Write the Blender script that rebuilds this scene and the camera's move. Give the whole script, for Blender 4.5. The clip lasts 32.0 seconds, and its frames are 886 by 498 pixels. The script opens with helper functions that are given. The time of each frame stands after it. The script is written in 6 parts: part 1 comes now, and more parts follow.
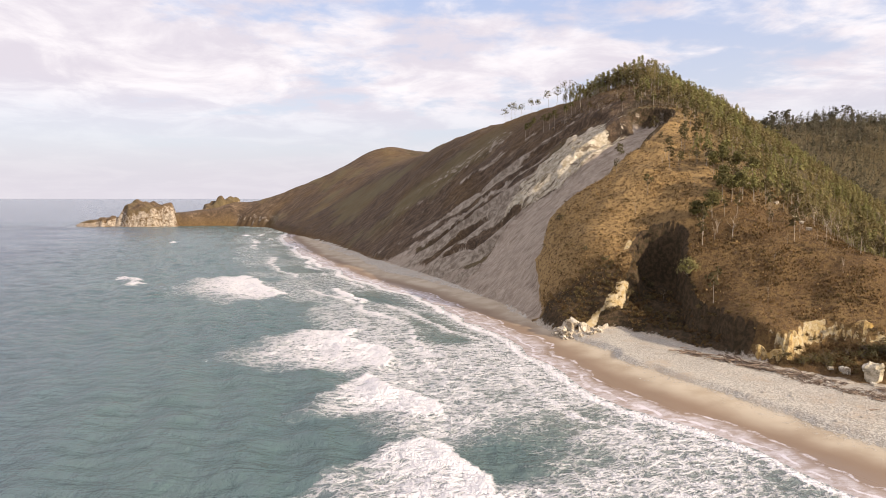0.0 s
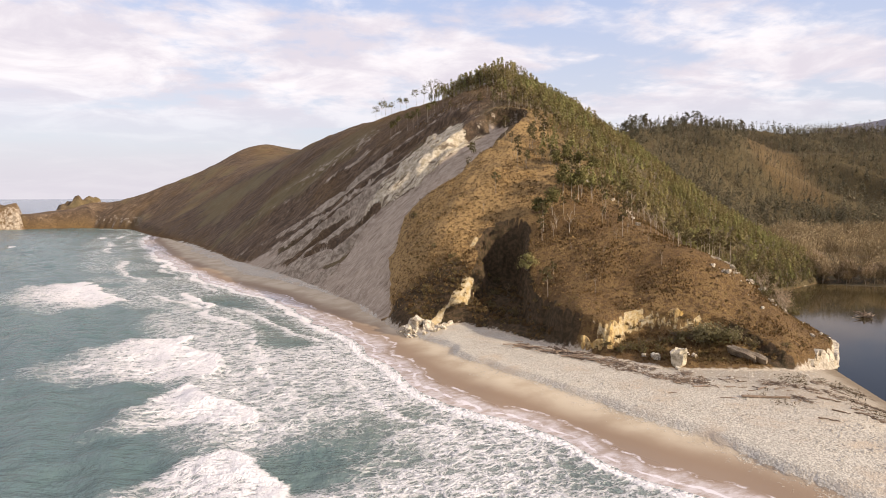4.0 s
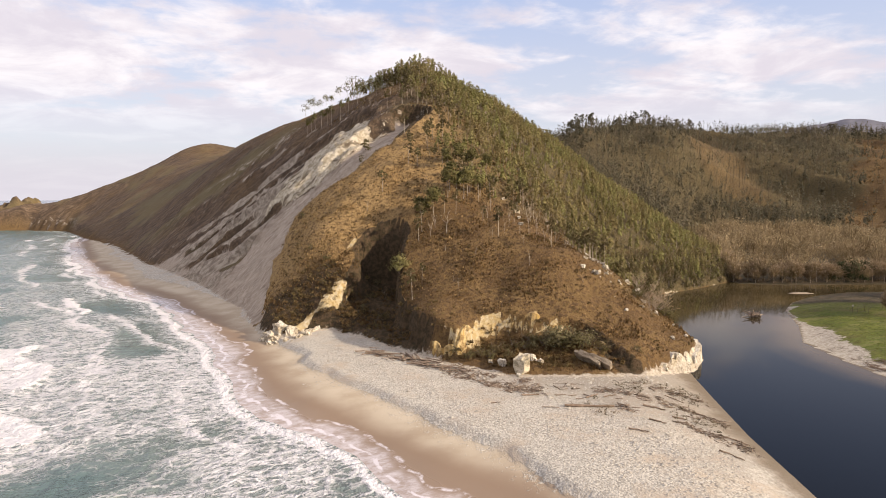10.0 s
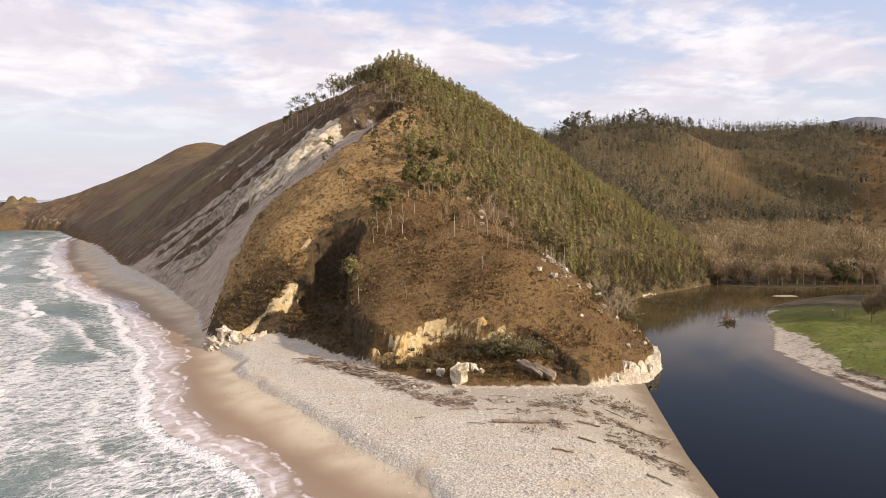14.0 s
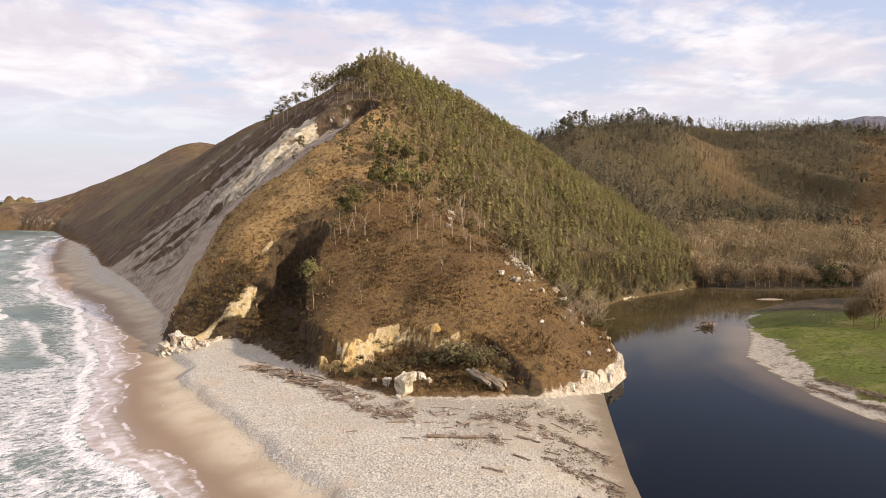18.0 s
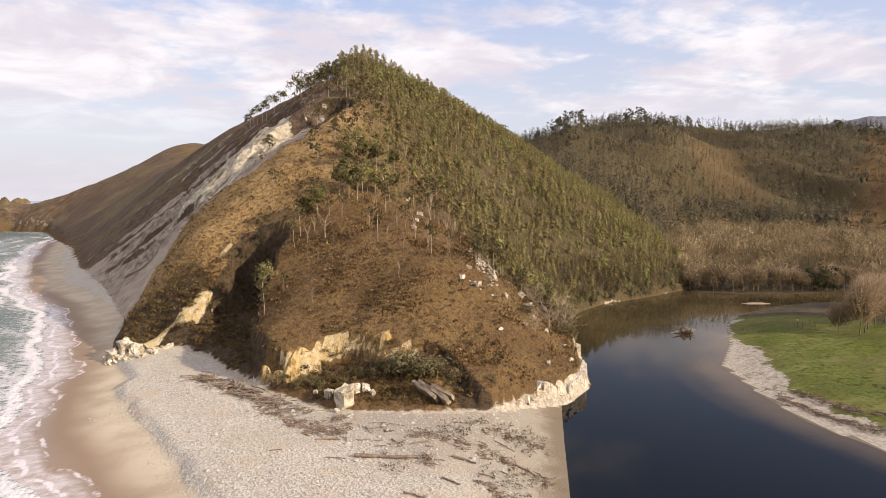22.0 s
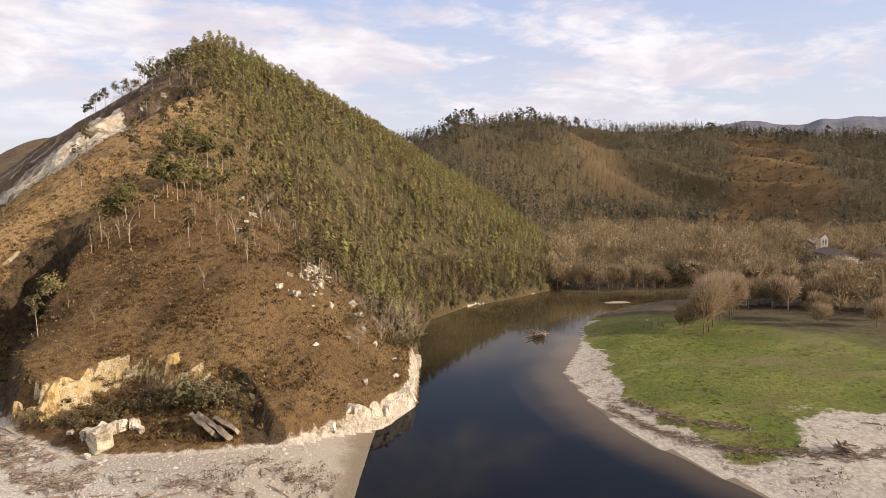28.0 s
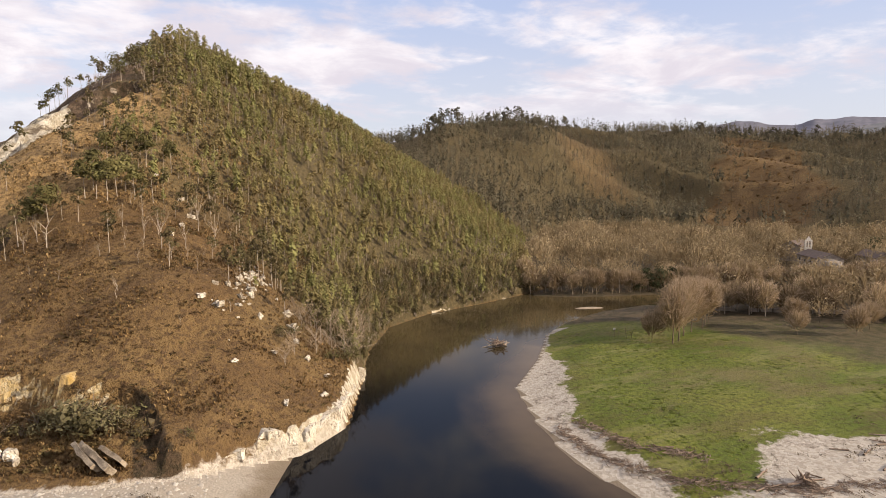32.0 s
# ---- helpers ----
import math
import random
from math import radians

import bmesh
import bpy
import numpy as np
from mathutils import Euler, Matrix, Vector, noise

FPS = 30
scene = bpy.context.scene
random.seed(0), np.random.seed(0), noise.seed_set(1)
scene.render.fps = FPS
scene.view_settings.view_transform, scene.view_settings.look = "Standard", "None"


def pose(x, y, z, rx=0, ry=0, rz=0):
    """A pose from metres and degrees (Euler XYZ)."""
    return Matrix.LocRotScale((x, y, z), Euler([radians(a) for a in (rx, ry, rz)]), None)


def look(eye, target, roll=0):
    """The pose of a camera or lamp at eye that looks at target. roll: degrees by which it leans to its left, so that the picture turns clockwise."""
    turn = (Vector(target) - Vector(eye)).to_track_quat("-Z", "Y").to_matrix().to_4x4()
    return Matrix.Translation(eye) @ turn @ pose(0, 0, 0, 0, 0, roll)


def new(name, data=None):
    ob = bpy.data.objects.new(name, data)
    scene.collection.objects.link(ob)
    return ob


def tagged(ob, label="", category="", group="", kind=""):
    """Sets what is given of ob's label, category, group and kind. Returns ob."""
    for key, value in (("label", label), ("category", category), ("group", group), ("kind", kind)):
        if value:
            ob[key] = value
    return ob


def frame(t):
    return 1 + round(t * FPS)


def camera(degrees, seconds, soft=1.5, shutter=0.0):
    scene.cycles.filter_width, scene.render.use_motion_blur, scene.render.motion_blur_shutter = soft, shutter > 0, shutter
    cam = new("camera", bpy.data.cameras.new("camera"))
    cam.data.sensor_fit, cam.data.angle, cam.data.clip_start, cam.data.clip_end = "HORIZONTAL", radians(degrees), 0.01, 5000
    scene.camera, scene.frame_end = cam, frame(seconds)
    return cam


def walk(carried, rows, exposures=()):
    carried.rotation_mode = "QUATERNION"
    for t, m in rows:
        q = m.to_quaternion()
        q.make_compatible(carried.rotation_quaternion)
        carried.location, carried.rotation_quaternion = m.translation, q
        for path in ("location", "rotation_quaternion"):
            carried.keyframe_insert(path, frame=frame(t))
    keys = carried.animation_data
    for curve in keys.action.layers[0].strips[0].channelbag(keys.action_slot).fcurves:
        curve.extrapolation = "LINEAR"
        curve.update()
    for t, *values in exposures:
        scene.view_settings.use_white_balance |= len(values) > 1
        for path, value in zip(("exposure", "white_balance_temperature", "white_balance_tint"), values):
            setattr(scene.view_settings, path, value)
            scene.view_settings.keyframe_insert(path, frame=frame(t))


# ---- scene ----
cam = camera(71.1, 32.0, soft=0.6)
METRES, EYE, TILT, LEAN, TURN = 120.0, 40.0, -5.1, 0.0, 0.0
ROWS = [
    (0.0, 0.0, 0.0, 0.0, 0.0, 0.0, -0.0),
    (0.5, 0.0098, 0.0042, 0.0003, -0.77, -0.04, 0.1),
    (1.0, 0.0216, 0.008, -0.0004, -2.06, -0.05, 0.19),
    (1.5, 0.0351, 0.0101, -0.0008, -4.03, -0.06, 0.38),
    (2.0, 0.0497, 0.0117, -0.0011, -6.29, -0.11, 0.57),
    (2.5, 0.0647, 0.0129, -0.0016, -8.15, -0.13, 0.76),
    (3.0, 0.0796, 0.0142, -0.0021, -8.99, -0.13, 0.82),
    (3.5, 0.096, 0.0155, -0.0024, -9.38, -0.13, 0.9),
    (5.5, 0.17, 0.0162, -0.0037, -11.98, -0.18, 1.22),
    (6.0, 0.1903, 0.0152, -0.0038, -12.36, -0.18, 1.27),
    (6.5, 0.2112, 0.0144, -0.004, -12.52, -0.18, 1.3),
    (7.0, 0.2326, 0.0143, -0.0043, -12.59, -0.17, 1.32),
    (7.5, 0.2539, 0.0149, -0.0046, -12.62, -0.18, 1.33),
    (8.0, 0.2752, 0.0168, -0.0047, -12.62, -0.18, 1.33),
    (8.5, 0.2964, 0.0195, -0.0049, -12.59, -0.18, 1.35),
    (9.0, 0.3171, 0.0232, -0.0048, -12.54, -0.19, 1.35),
    (9.5, 0.3373, 0.0274, -0.0047, -12.47, -0.2, 1.35),
    (10.0, 0.3568, 0.0318, -0.0047, -12.36, -0.19, 1.37),
    (10.5, 0.3755, 0.0366, -0.0044, -12.29, -0.2, 1.39),
    (11.0, 0.3934, 0.0417, -0.0041, -12.2, -0.2, 1.39),
    (11.5, 0.4105, 0.0466, -0.0037, -12.12, -0.21, 1.37),
    (12.0, 0.4266, 0.0512, -0.0033, -12.02, -0.22, 1.36),
    (12.5, 0.4423, 0.0558, -0.003, -11.92, -0.23, 1.36),
    (13.0, 0.457, 0.0604, -0.0026, -11.84, -0.24, 1.35),
    (13.5, 0.471, 0.0647, -0.0025, -11.75, -0.25, 1.34),
    (14.0, 0.4846, 0.069, -0.0022, -11.66, -0.26, 1.34),
    (14.5, 0.4976, 0.0731, -0.0016, -11.59, -0.27, 1.33),
    (16.5, 0.5486, 0.087, 0.0005, -11.32, -0.27, 1.31),
    (17.0, 0.5606, 0.0895, 0.0009, -11.25, -0.27, 1.32),
    (17.5, 0.5719, 0.0925, 0.0009, -11.18, -0.26, 1.31),
    (18.0, 0.5829, 0.0955, 0.001, -11.13, -0.25, 1.31),
    (18.5, 0.5935, 0.0987, 0.0009, -11.08, -0.24, 1.31),
    (19.0, 0.6047, 0.1024, 0.0012, -11.04, -0.23, 1.31),
    (19.5, 0.6165, 0.1066, 0.0015, -10.98, -0.22, 1.31),
    (20.0, 0.6286, 0.1116, 0.0018, -10.94, -0.2, 1.31),
    (20.5, 0.6408, 0.1171, 0.0021, -10.87, -0.18, 1.31),
    (21.0, 0.6532, 0.123, 0.0023, -10.81, -0.17, 1.31),
    (21.5, 0.6657, 0.129, 0.0027, -10.76, -0.17, 1.32),
    (22.0, 0.6781, 0.1352, 0.0029, -10.71, -0.16, 1.32),
    (22.5, 0.6898, 0.1411, 0.003, -10.67, -0.15, 1.33),
    (23.0, 0.7026, 0.1476, 0.0034, -10.65, -0.15, 1.34),
    (23.5, 0.717, 0.1533, 0.0043, -11.61, -0.2, 1.43),
    (24.0, 0.7315, 0.1595, 0.0046, -13.38, -0.27, 1.58),
    (24.5, 0.7465, 0.1653, 0.0051, -15.57, -0.37, 1.78),
    (25.0, 0.7612, 0.1716, 0.0052, -16.91, -0.41, 1.88),
    (25.5, 0.7763, 0.1774, 0.0055, -17.84, -0.44, 1.96),
    (27.5, 0.8327, 0.2006, 0.0067, -18.95, -0.49, 2.09),
    (28.0, 0.8455, 0.2056, 0.0072, -19.11, -0.51, 2.1),
    (28.5, 0.858, 0.2105, 0.0076, -19.23, -0.52, 2.11),
    (29.0, 0.8709, 0.2157, 0.0078, -19.33, -0.52, 2.13),
    (29.5, 0.8841, 0.2211, 0.0083, -19.39, -0.52, 2.13),
    (30.0, 0.8976, 0.2268, 0.0087, -19.43, -0.52, 2.12),
    (30.5, 0.911, 0.2331, 0.0092, -19.47, -0.51, 2.12),
    (31.0, 0.9248, 0.2401, 0.0099, -19.51, -0.51, 2.13),
    (31.5, 0.9389, 0.2478, 0.0106, -19.54, -0.5, 2.12),
    (32.0, 0.9537, 0.2559, 0.0114, -19.55, -0.5, 2.15),
]
walk(cam, [(t, pose(0, 0, EYE, TILT, LEAN, TURN) @ pose(METRES * x, METRES * y, METRES * z, 90 + pitch, roll, yaw)) for t, x, y, z, yaw, pitch, roll in ROWS])

# ---- light ----
SUN_AZ, SUN_EL = 128.0, 21.0          # degrees clockwise from +y, degrees above the horizon
sun_way = Vector((math.sin(radians(SUN_AZ)) * math.cos(radians(SUN_EL)), math.cos(radians(SUN_AZ)) * math.cos(radians(SUN_EL)), math.sin(radians(SUN_EL))))
sun = new("sun", bpy.data.lights.new("sun", "SUN"))
sun.data.energy, sun.data.angle, sun.data.color = 4.8, radians(0.6), (1.0, 0.84, 0.66)
sun.matrix_world = look((0, 0, 300), Vector((0, 0, 300)) - sun_way)
scene.view_settings.exposure = 0.42


class Nodes:
    """Short hand for building node trees."""

    def __init__(self, tree):
        self.t = tree

    def add(self, kind, **values):
        n = self.t.nodes.new(kind)
        for k, v in values.items():
            if k in n.inputs:
                n.inputs[k].default_value = v
            else:
                n.inputs[k.replace("_", " ")].default_value = v
        return n

    def link(self, a, b):
        self.t.links.new(a, b)

    def put(self, v, socket):
        if hasattr(v, "is_linked"):
            self.link(v, socket)
        else:
            socket.default_value = v

    def math(self, op, a, b=0.0, clamp=False):
        n = self.t.nodes.new("ShaderNodeMath")
        n.operation, n.use_clamp = op, clamp
        self.put(a, n.inputs[0])
        self.put(b, n.inputs[1])
        return n.outputs[0]

    def vmath(self, op, a, b=(0, 0, 0)):
        n = self.t.nodes.new("ShaderNodeVectorMath")
        n.operation = op
        self.put(a, n.inputs[0])
        self.put(b, n.inputs[1])
        return n.outputs[0]

    def mix(self, f, a, b, blend="MIX"):
        n = self.t.nodes.new("ShaderNodeMix")
        n.data_type, n.blend_type, n.clamp_factor = "RGBA", blend, True
        self.put(f, n.inputs[0])
        for v, s in ((a, n.inputs[6]), (b, n.inputs[7])):
            self.put((*v, 1) if isinstance(v, tuple) and len(v) == 3 else v, s)
        return n.outputs[2]

    def noise(self, vec, scale, detail=4.0, rough=0.55, distort=0.0):
        n = self.t.nodes.new("ShaderNodeTexNoise")
        if vec is not None:
            self.link(vec, n.inputs["Vector"])
        n.inputs["Scale"].default_value, n.inputs["Detail"].default_value = scale, detail
        n.inputs["Roughness"].default_value, n.inputs["Distortion"].default_value = rough, distort
        return n.outputs["Fac"]

    def voronoi(self, vec, scale, feature="F1", out="Distance"):
        n = self.t.nodes.new("ShaderNodeTexVoronoi")
        n.feature = feature
        if vec is not None:
            self.link(vec, n.inputs["Vector"])
        n.inputs["Scale"].default_value = scale
        return n.outputs[out]

    def ramp(self, f, lo, hi, to0=0.0, to1=1.0, smooth=True):
        n = self.t.nodes.new("ShaderNodeMapRange")
        n.interpolation_type = "SMOOTHSTEP" if smooth else "LINEAR"
        self.put(f, n.inputs[0])
        for v, s in zip((lo, hi, to0, to1), n.inputs[1:5]):
            s.default_value = v
        return n.outputs[0]

    def attr(self, name):
        n = self.t.nodes.new("ShaderNodeAttribute")
        n.attribute_name = name
        return n.outputs["Fac"]

    def where(self):
        n = self.t.nodes.new("ShaderNodeNewGeometry")
        return n.outputs["Position"], n.outputs["Normal"], n.outputs["Random Per Island"]

    def scaled(self, vec, s):
        return self.vmath("MULTIPLY", vec, s)


# the sky: clear air with broken, streaky cloud
world = bpy.data.worlds.new("sky")
scene.world = world
world.use_nodes = True
W = Nodes(world.node_tree)
world.node_tree.nodes.clear()
air = world.node_tree.nodes.new("ShaderNodeTexSky")
air.sky_type, air.sun_disc = "NISHITA", False
air.sun_elevation, air.sun_rotation = radians(SUN_EL), radians(SUN_AZ)
air.altitude, air.air_density, air.dust_density, air.ozone_density = 0, 1.0, 1.5, 1.0
way = world.node_tree.nodes.new("ShaderNodeTexCoord").outputs["Generated"]
sep = world.node_tree.nodes.new("ShaderNodeSeparateXYZ")
W.link(way, sep.inputs[0])
up = W.math("MAXIMUM", sep.outputs["Z"], 0.0)
den = W.math("ADD", up, 0.16)
comb = world.node_tree.nodes.new("ShaderNodeCombineXYZ")
W.link(W.math("DIVIDE", sep.outputs["X"], den), comb.inputs[0])
W.link(W.math("DIVIDE", sep.outputs["Y"], den), comb.inputs[1])
sheet = W.noise(W.scaled(comb.outputs[0], (0.7, 1.0, 1.0)), 1.05, 6.0, 0.52, 0.25)
fine = W.noise(comb.outputs[0], 5.0, 6.0, 0.6, 0.3)
cover = W.math("ADD", sheet, W.math("MULTIPLY", W.math("SUBTRACT", fine, 0.5), 0.30))
cover = W.math("SUBTRACT", cover, W.ramp(sep.outputs["X"], 0.1, 0.75, 0.0, 0.06))
cover = W.math("ADD", cover, W.ramp(sep.outputs["X"], 0.1, -0.5, 0.0, 0.05))
cover = W.ramp(cover, 0.40, 0.54)
cover = W.math("MAXIMUM", cover, W.math("MULTIPLY", W.ramp(up, 0.42, 0.75), 0.9))
low = W.ramp(up, 0.06, 0.17)
cover = W.math("MULTIPLY", cover, W.math("ADD", W.math("MULTIPLY", low, 0.85), 0.15))
shade = W.noise(comb.outputs[0], 2.2, 6.0, 0.6, 0.4)
cloud = W.mix(W.ramp(shade, 0.38, 0.66), (6.1, 5.6, 6.15), (8.0, 7.5, 7.65))
clear = W.mix(W.ramp(up, 0.08, 0.40), W.mix(0.72, air.outputs[0], (6.2, 6.2, 7.1)), W.mix(0.75, air.outputs[0], (3.9, 4.8, 7.4)))
clear = W.mix(W.ramp(up, 0.0, 0.10), (5.7, 5.4, 5.9), clear)
final = W.mix(W.math("MULTIPLY", cover, 0.95), clear, cloud)
bg = W.add("ShaderNodeBackground", Strength=0.1)
W.link(final, bg.inputs["Color"])
W.link(bg.outputs[0], world.node_tree.nodes.new("ShaderNodeOutputWorld").inputs[0])


# ---- materials ----
def material(name, rough=0.8, spec=0.3):
    m = bpy.data.materials.new(name)
    m.use_nodes = True
    n = Nodes(m.node_tree)
    p = m.node_tree.nodes["Principled BSDF"]
    p.inputs["Roughness"].default_value = rough
    p.inputs["Specular IOR Level"].default_value = spec
    n.p = p
    return m, n


def bump(n, height, strength, distance):
    b = n.t.nodes.new("ShaderNodeBump")
    b.inputs["Strength"].default_value, b.inputs["Distance"].default_value = strength, distance
    n.link(height, b.inputs["Height"])
    n.link(b.outputs[0], n.p.inputs["Normal"])


def plain(name, c0, c1, scale=2.0, rough=0.85, spec=0.2, relief=0.0, rnd=0.0, trans=None):
    """Two colours mixed by noise at two scales, and by a chance value per piece."""
    m, n = material(name, rough, spec)
    pos, nor, island = n.where()
    f = n.math("ADD", n.math("MULTIPLY", n.noise(pos, scale), 0.65), n.math("MULTIPLY", n.noise(pos, scale * 7), 0.35))
    f = n.ramp(f, 0.35, 0.65)
    if rnd:
        f = n.math("ADD", n.math("MULTIPLY", f, 1 - rnd), n.math("MULTIPLY", island, rnd))
    col = n.mix(f, c0, c1)
    n.link(col, n.p.inputs["Base Color"])
    if relief:
        bump(n, n.noise(pos, scale * 5, 6), 0.7, relief)
    return m


def foliage(name, c0, c1, c2, patch=0.05):
    """Leaves: the colour changes from leaf to leaf and, slowly, from tree to tree."""
    m, n = material(name, 0.85, 0.08)
    pos, nor, island = n.where()
    a = n.mix(n.math("ADD", n.ramp(n.noise(pos, patch, 3), 0.35, 0.65), n.math("MULTIPLY", n.attr("each"), 0.9), True), c0, c1)
    a = n.mix(1.0, a, n.scaled(n.math("ADD", n.math("MULTIPLY", n.attr("each"), 0.75), 1.0), (1, 1, 1)), "MULTIPLY")
    col = n.mix(n.math("MULTIPLY", island, 0.55), a, c2)
    n.link(col, n.p.inputs["Base Color"])
    tr = n.add("ShaderNodeBsdfTranslucent")
    n.link(col, tr.inputs["Color"])
    mix = n.add("ShaderNodeMixShader")
    mix.inputs[0].default_value = 0.32
    out = m.node_tree.nodes["Material Output"]
    n.link(n.p.outputs[0], mix.inputs[1])
    n.link(tr.outputs[0], mix.inputs[2])
    n.link(mix.outputs[0], out.inputs[0])
    return m


LEAF_GREEN = foliage("eucalyptus_leaves", (0.285, 0.22, 0.10), (0.22, 0.216, 0.078), (0.185, 0.152, 0.068), 0.05)
LEAF_DARK = foliage("dark_eucalyptus_leaves", (0.118, 0.108, 0.070), (0.185, 0.158, 0.100), (0.08, 0.073, 0.052), 0.022)
LEAF_HEATH = foliage("heath_leaves", (0.15, 0.09, 0.04), (0.20, 0.126, 0.053), (0.108, 0.066, 0.03), 0.08)
LEAF_BUSH = foliage("bush_leaves", (0.15, 0.115, 0.055), (0.16, 0.145, 0.065), (0.085, 0.066, 0.032), 0.3)
TWIGS = foliage("bare_twigs", (0.215, 0.153, 0.083), (0.335, 0.256, 0.149), (0.212, 0.158, 0.088), 0.08)
LEAF_SCRUB = foliage("dark_scrub_leaves", (0.135, 0.108, 0.070), (0.18, 0.142, 0.090), (0.092, 0.074, 0.049), 0.06)
TWIGS_PALE = foliage("pale_bare_twigs", (0.36, 0.27, 0.18), (0.47, 0.36, 0.245), (0.29, 0.215, 0.14), 0.11)
TWIGS_FAR = foliage("far_bare_twigs", (0.25, 0.19, 0.108), (0.335, 0.262, 0.157), (0.225, 0.172, 0.1), 0.06)
BARK = plain("pale_bark", (0.46, 0.39, 0.30), (0.27, 0.21, 0.155), 1.5)
BARK_DARK = plain("grey_brown_bark", (0.17, 0.13, 0.09), (0.10, 0.075, 0.05), 1.5)
DRIFT = plain("weathered_driftwood", (0.30, 0.225, 0.165), (0.15, 0.11, 0.08), 1.2, relief=0.03)


def limestone():
    m, n = material("white_limestone", 0.9, 0.15)
    pos, nor, island = n.where()
    crack = n.ramp(n.voronoi(n.vmath("ADD", n.scaled(pos, (1.6, 1.6, 0.5)), n.scaled(n.voronoi(pos, 2.0, "F1", "Color"), (0.7, 0.7, 0.7))), 1.2, "DISTANCE_TO_EDGE"), 0.0, 0.05, 0.45, 1.0)
    big = n.ramp(n.noise(pos, 0.4, 6, 0.7), 0.38, 0.6)
    col = n.mix(big, (0.46, 0.385, 0.275), (0.72, 0.66, 0.55))
    col = n.mix(n.ramp(n.noise(pos, 2.2, 5, 0.75), 0.5, 0.66), col, (0.27, 0.215, 0.15))
    col = n.mix(n.math("MULTIPLY", n.ramp(n.noise(n.scaled(pos, (1.5, 1.5, 0.35)), 1.3, 5, 0.7), 0.54, 0.62), 0.8), col, (0.16, 0.125, 0.085))
    col = n.mix(crack, (0.17, 0.135, 0.095), col)
    n.link(col, n.p.inputs["Base Color"])
    bump(n, n.math("ADD", n.noise(pos, 1.6, 6, 0.7), n.math("MULTIPLY", crack, 0.6)), 0.9, 0.3)
    return m


def ochre_earth():
    m, n = material("ochre_earth", 0.95, 0.1)
    pos, nor, island = n.where()
    runs = n.noise(n.scaled(pos, (1, 1, 0.25)), 0.9, 6, 0.7)
    col = n.mix(n.ramp(runs, 0.36, 0.62), (0.40, 0.26, 0.085), (0.50, 0.385, 0.20))
    col = n.mix(n.ramp(n.noise(pos, 0.4, 5, 0.7), 0.46, 0.6), col, (0.20, 0.125, 0.055))
    col = n.mix(n.ramp(n.noise(pos, 1.9, 4, 0.7), 0.56, 0.7), col, (0.12, 0.08, 0.035))
    n.link(col, n.p.inputs["Base Color"])
    bump(n, runs, 0.9, 0.35)
    return m


LIMESTONE, OCHRE = limestone(), ochre_earth()
PEBBLE = plain("pebbles", (0.56, 0.51, 0.425), (0.33, 0.29, 0.235), 0.6, rnd=0.6)
PLASTER = plain("whitewashed_plaster", (0.75, 0.70, 0.62), (0.50, 0.45, 0.38), 0.5)
TILE = plain("clay_roof_tiles", (0.17, 0.125, 0.10), (0.11, 0.085, 0.07), 0.8)
STONE_WALL = plain("stone_wall", (0.33, 0.285, 0.235), (0.21, 0.18, 0.15), 0.8, relief=0.05)
DARK_VOID = plain("dark_opening", (0.02, 0.018, 0.016), (0.03, 0.026, 0.022), 1.0)


# ---- numbers for the plan ----
def line(*pts):
    return np.array(pts, float)


def resample(p, step):
    out = []
    for a, b in zip(p[:-1], p[1:]):
        k = max(1, int(np.hypot(*(b - a)[:2]) / step))
        out += [a + (b - a) * i / k for i in range(k)]
    return np.array(out + [p[-1]])


def to_line(x, y, p):
    """Distance to a polyline, the share of the way along it, and the signed side (left of its way is positive)."""
    best = np.full(x.shape, 1e12)
    along, side = np.zeros(x.shape), np.zeros(x.shape)
    lens = np.hypot(*(p[1:, :2] - p[:-1, :2]).T)
    total, run = lens.sum(), 0.0
    for a, b, l in zip(p[:-1, :2], p[1:, :2], lens):
        u = (b - a) / l
        s = np.clip((x - a[0]) * u[0] + (y - a[1]) * u[1], 0, l)
        dx, dy = x - a[0] - u[0] * s, y - a[1] - u[1] * s
        d = dx * dx + dy * dy
        m = d < best
        best[m], along[m] = d[m], ((run + s) / total)[m]
        side[m] = np.sign(u[0] * (y - a[1]) - u[1] * (x - a[0]))[m]
        run += l
    return np.sqrt(best), along, side


def inside(x, y, p):
    hit = np.zeros(x.shape, bool)
    for a, b in zip(p[:, :2], np.roll(p[:, :2], -1, 0)):
        if a[1] != b[1]:
            hit ^= ((a[1] > y) != (b[1] > y)) & (x < (b[0] - a[0]) * (y - a[1]) / (b[1] - a[1]) + a[0])
    return hit


def smooth(v, lo, hi):
    t = np.clip((v - lo) / (hi - lo), 0, 1)
    return t * t * (3 - 2 * t)


def _hash(ix, iy, seed):
    h = (ix.astype(np.int64) * 374761393 + iy.astype(np.int64) * 668265263 + seed * 1274126177) & 0x7FFFFFFF
    h = ((h ^ (h >> 13)) * 1103515245) & 0x7FFFFFFF
    return ((h ^ (h >> 16)) & 0xFFFF) / 65535.0


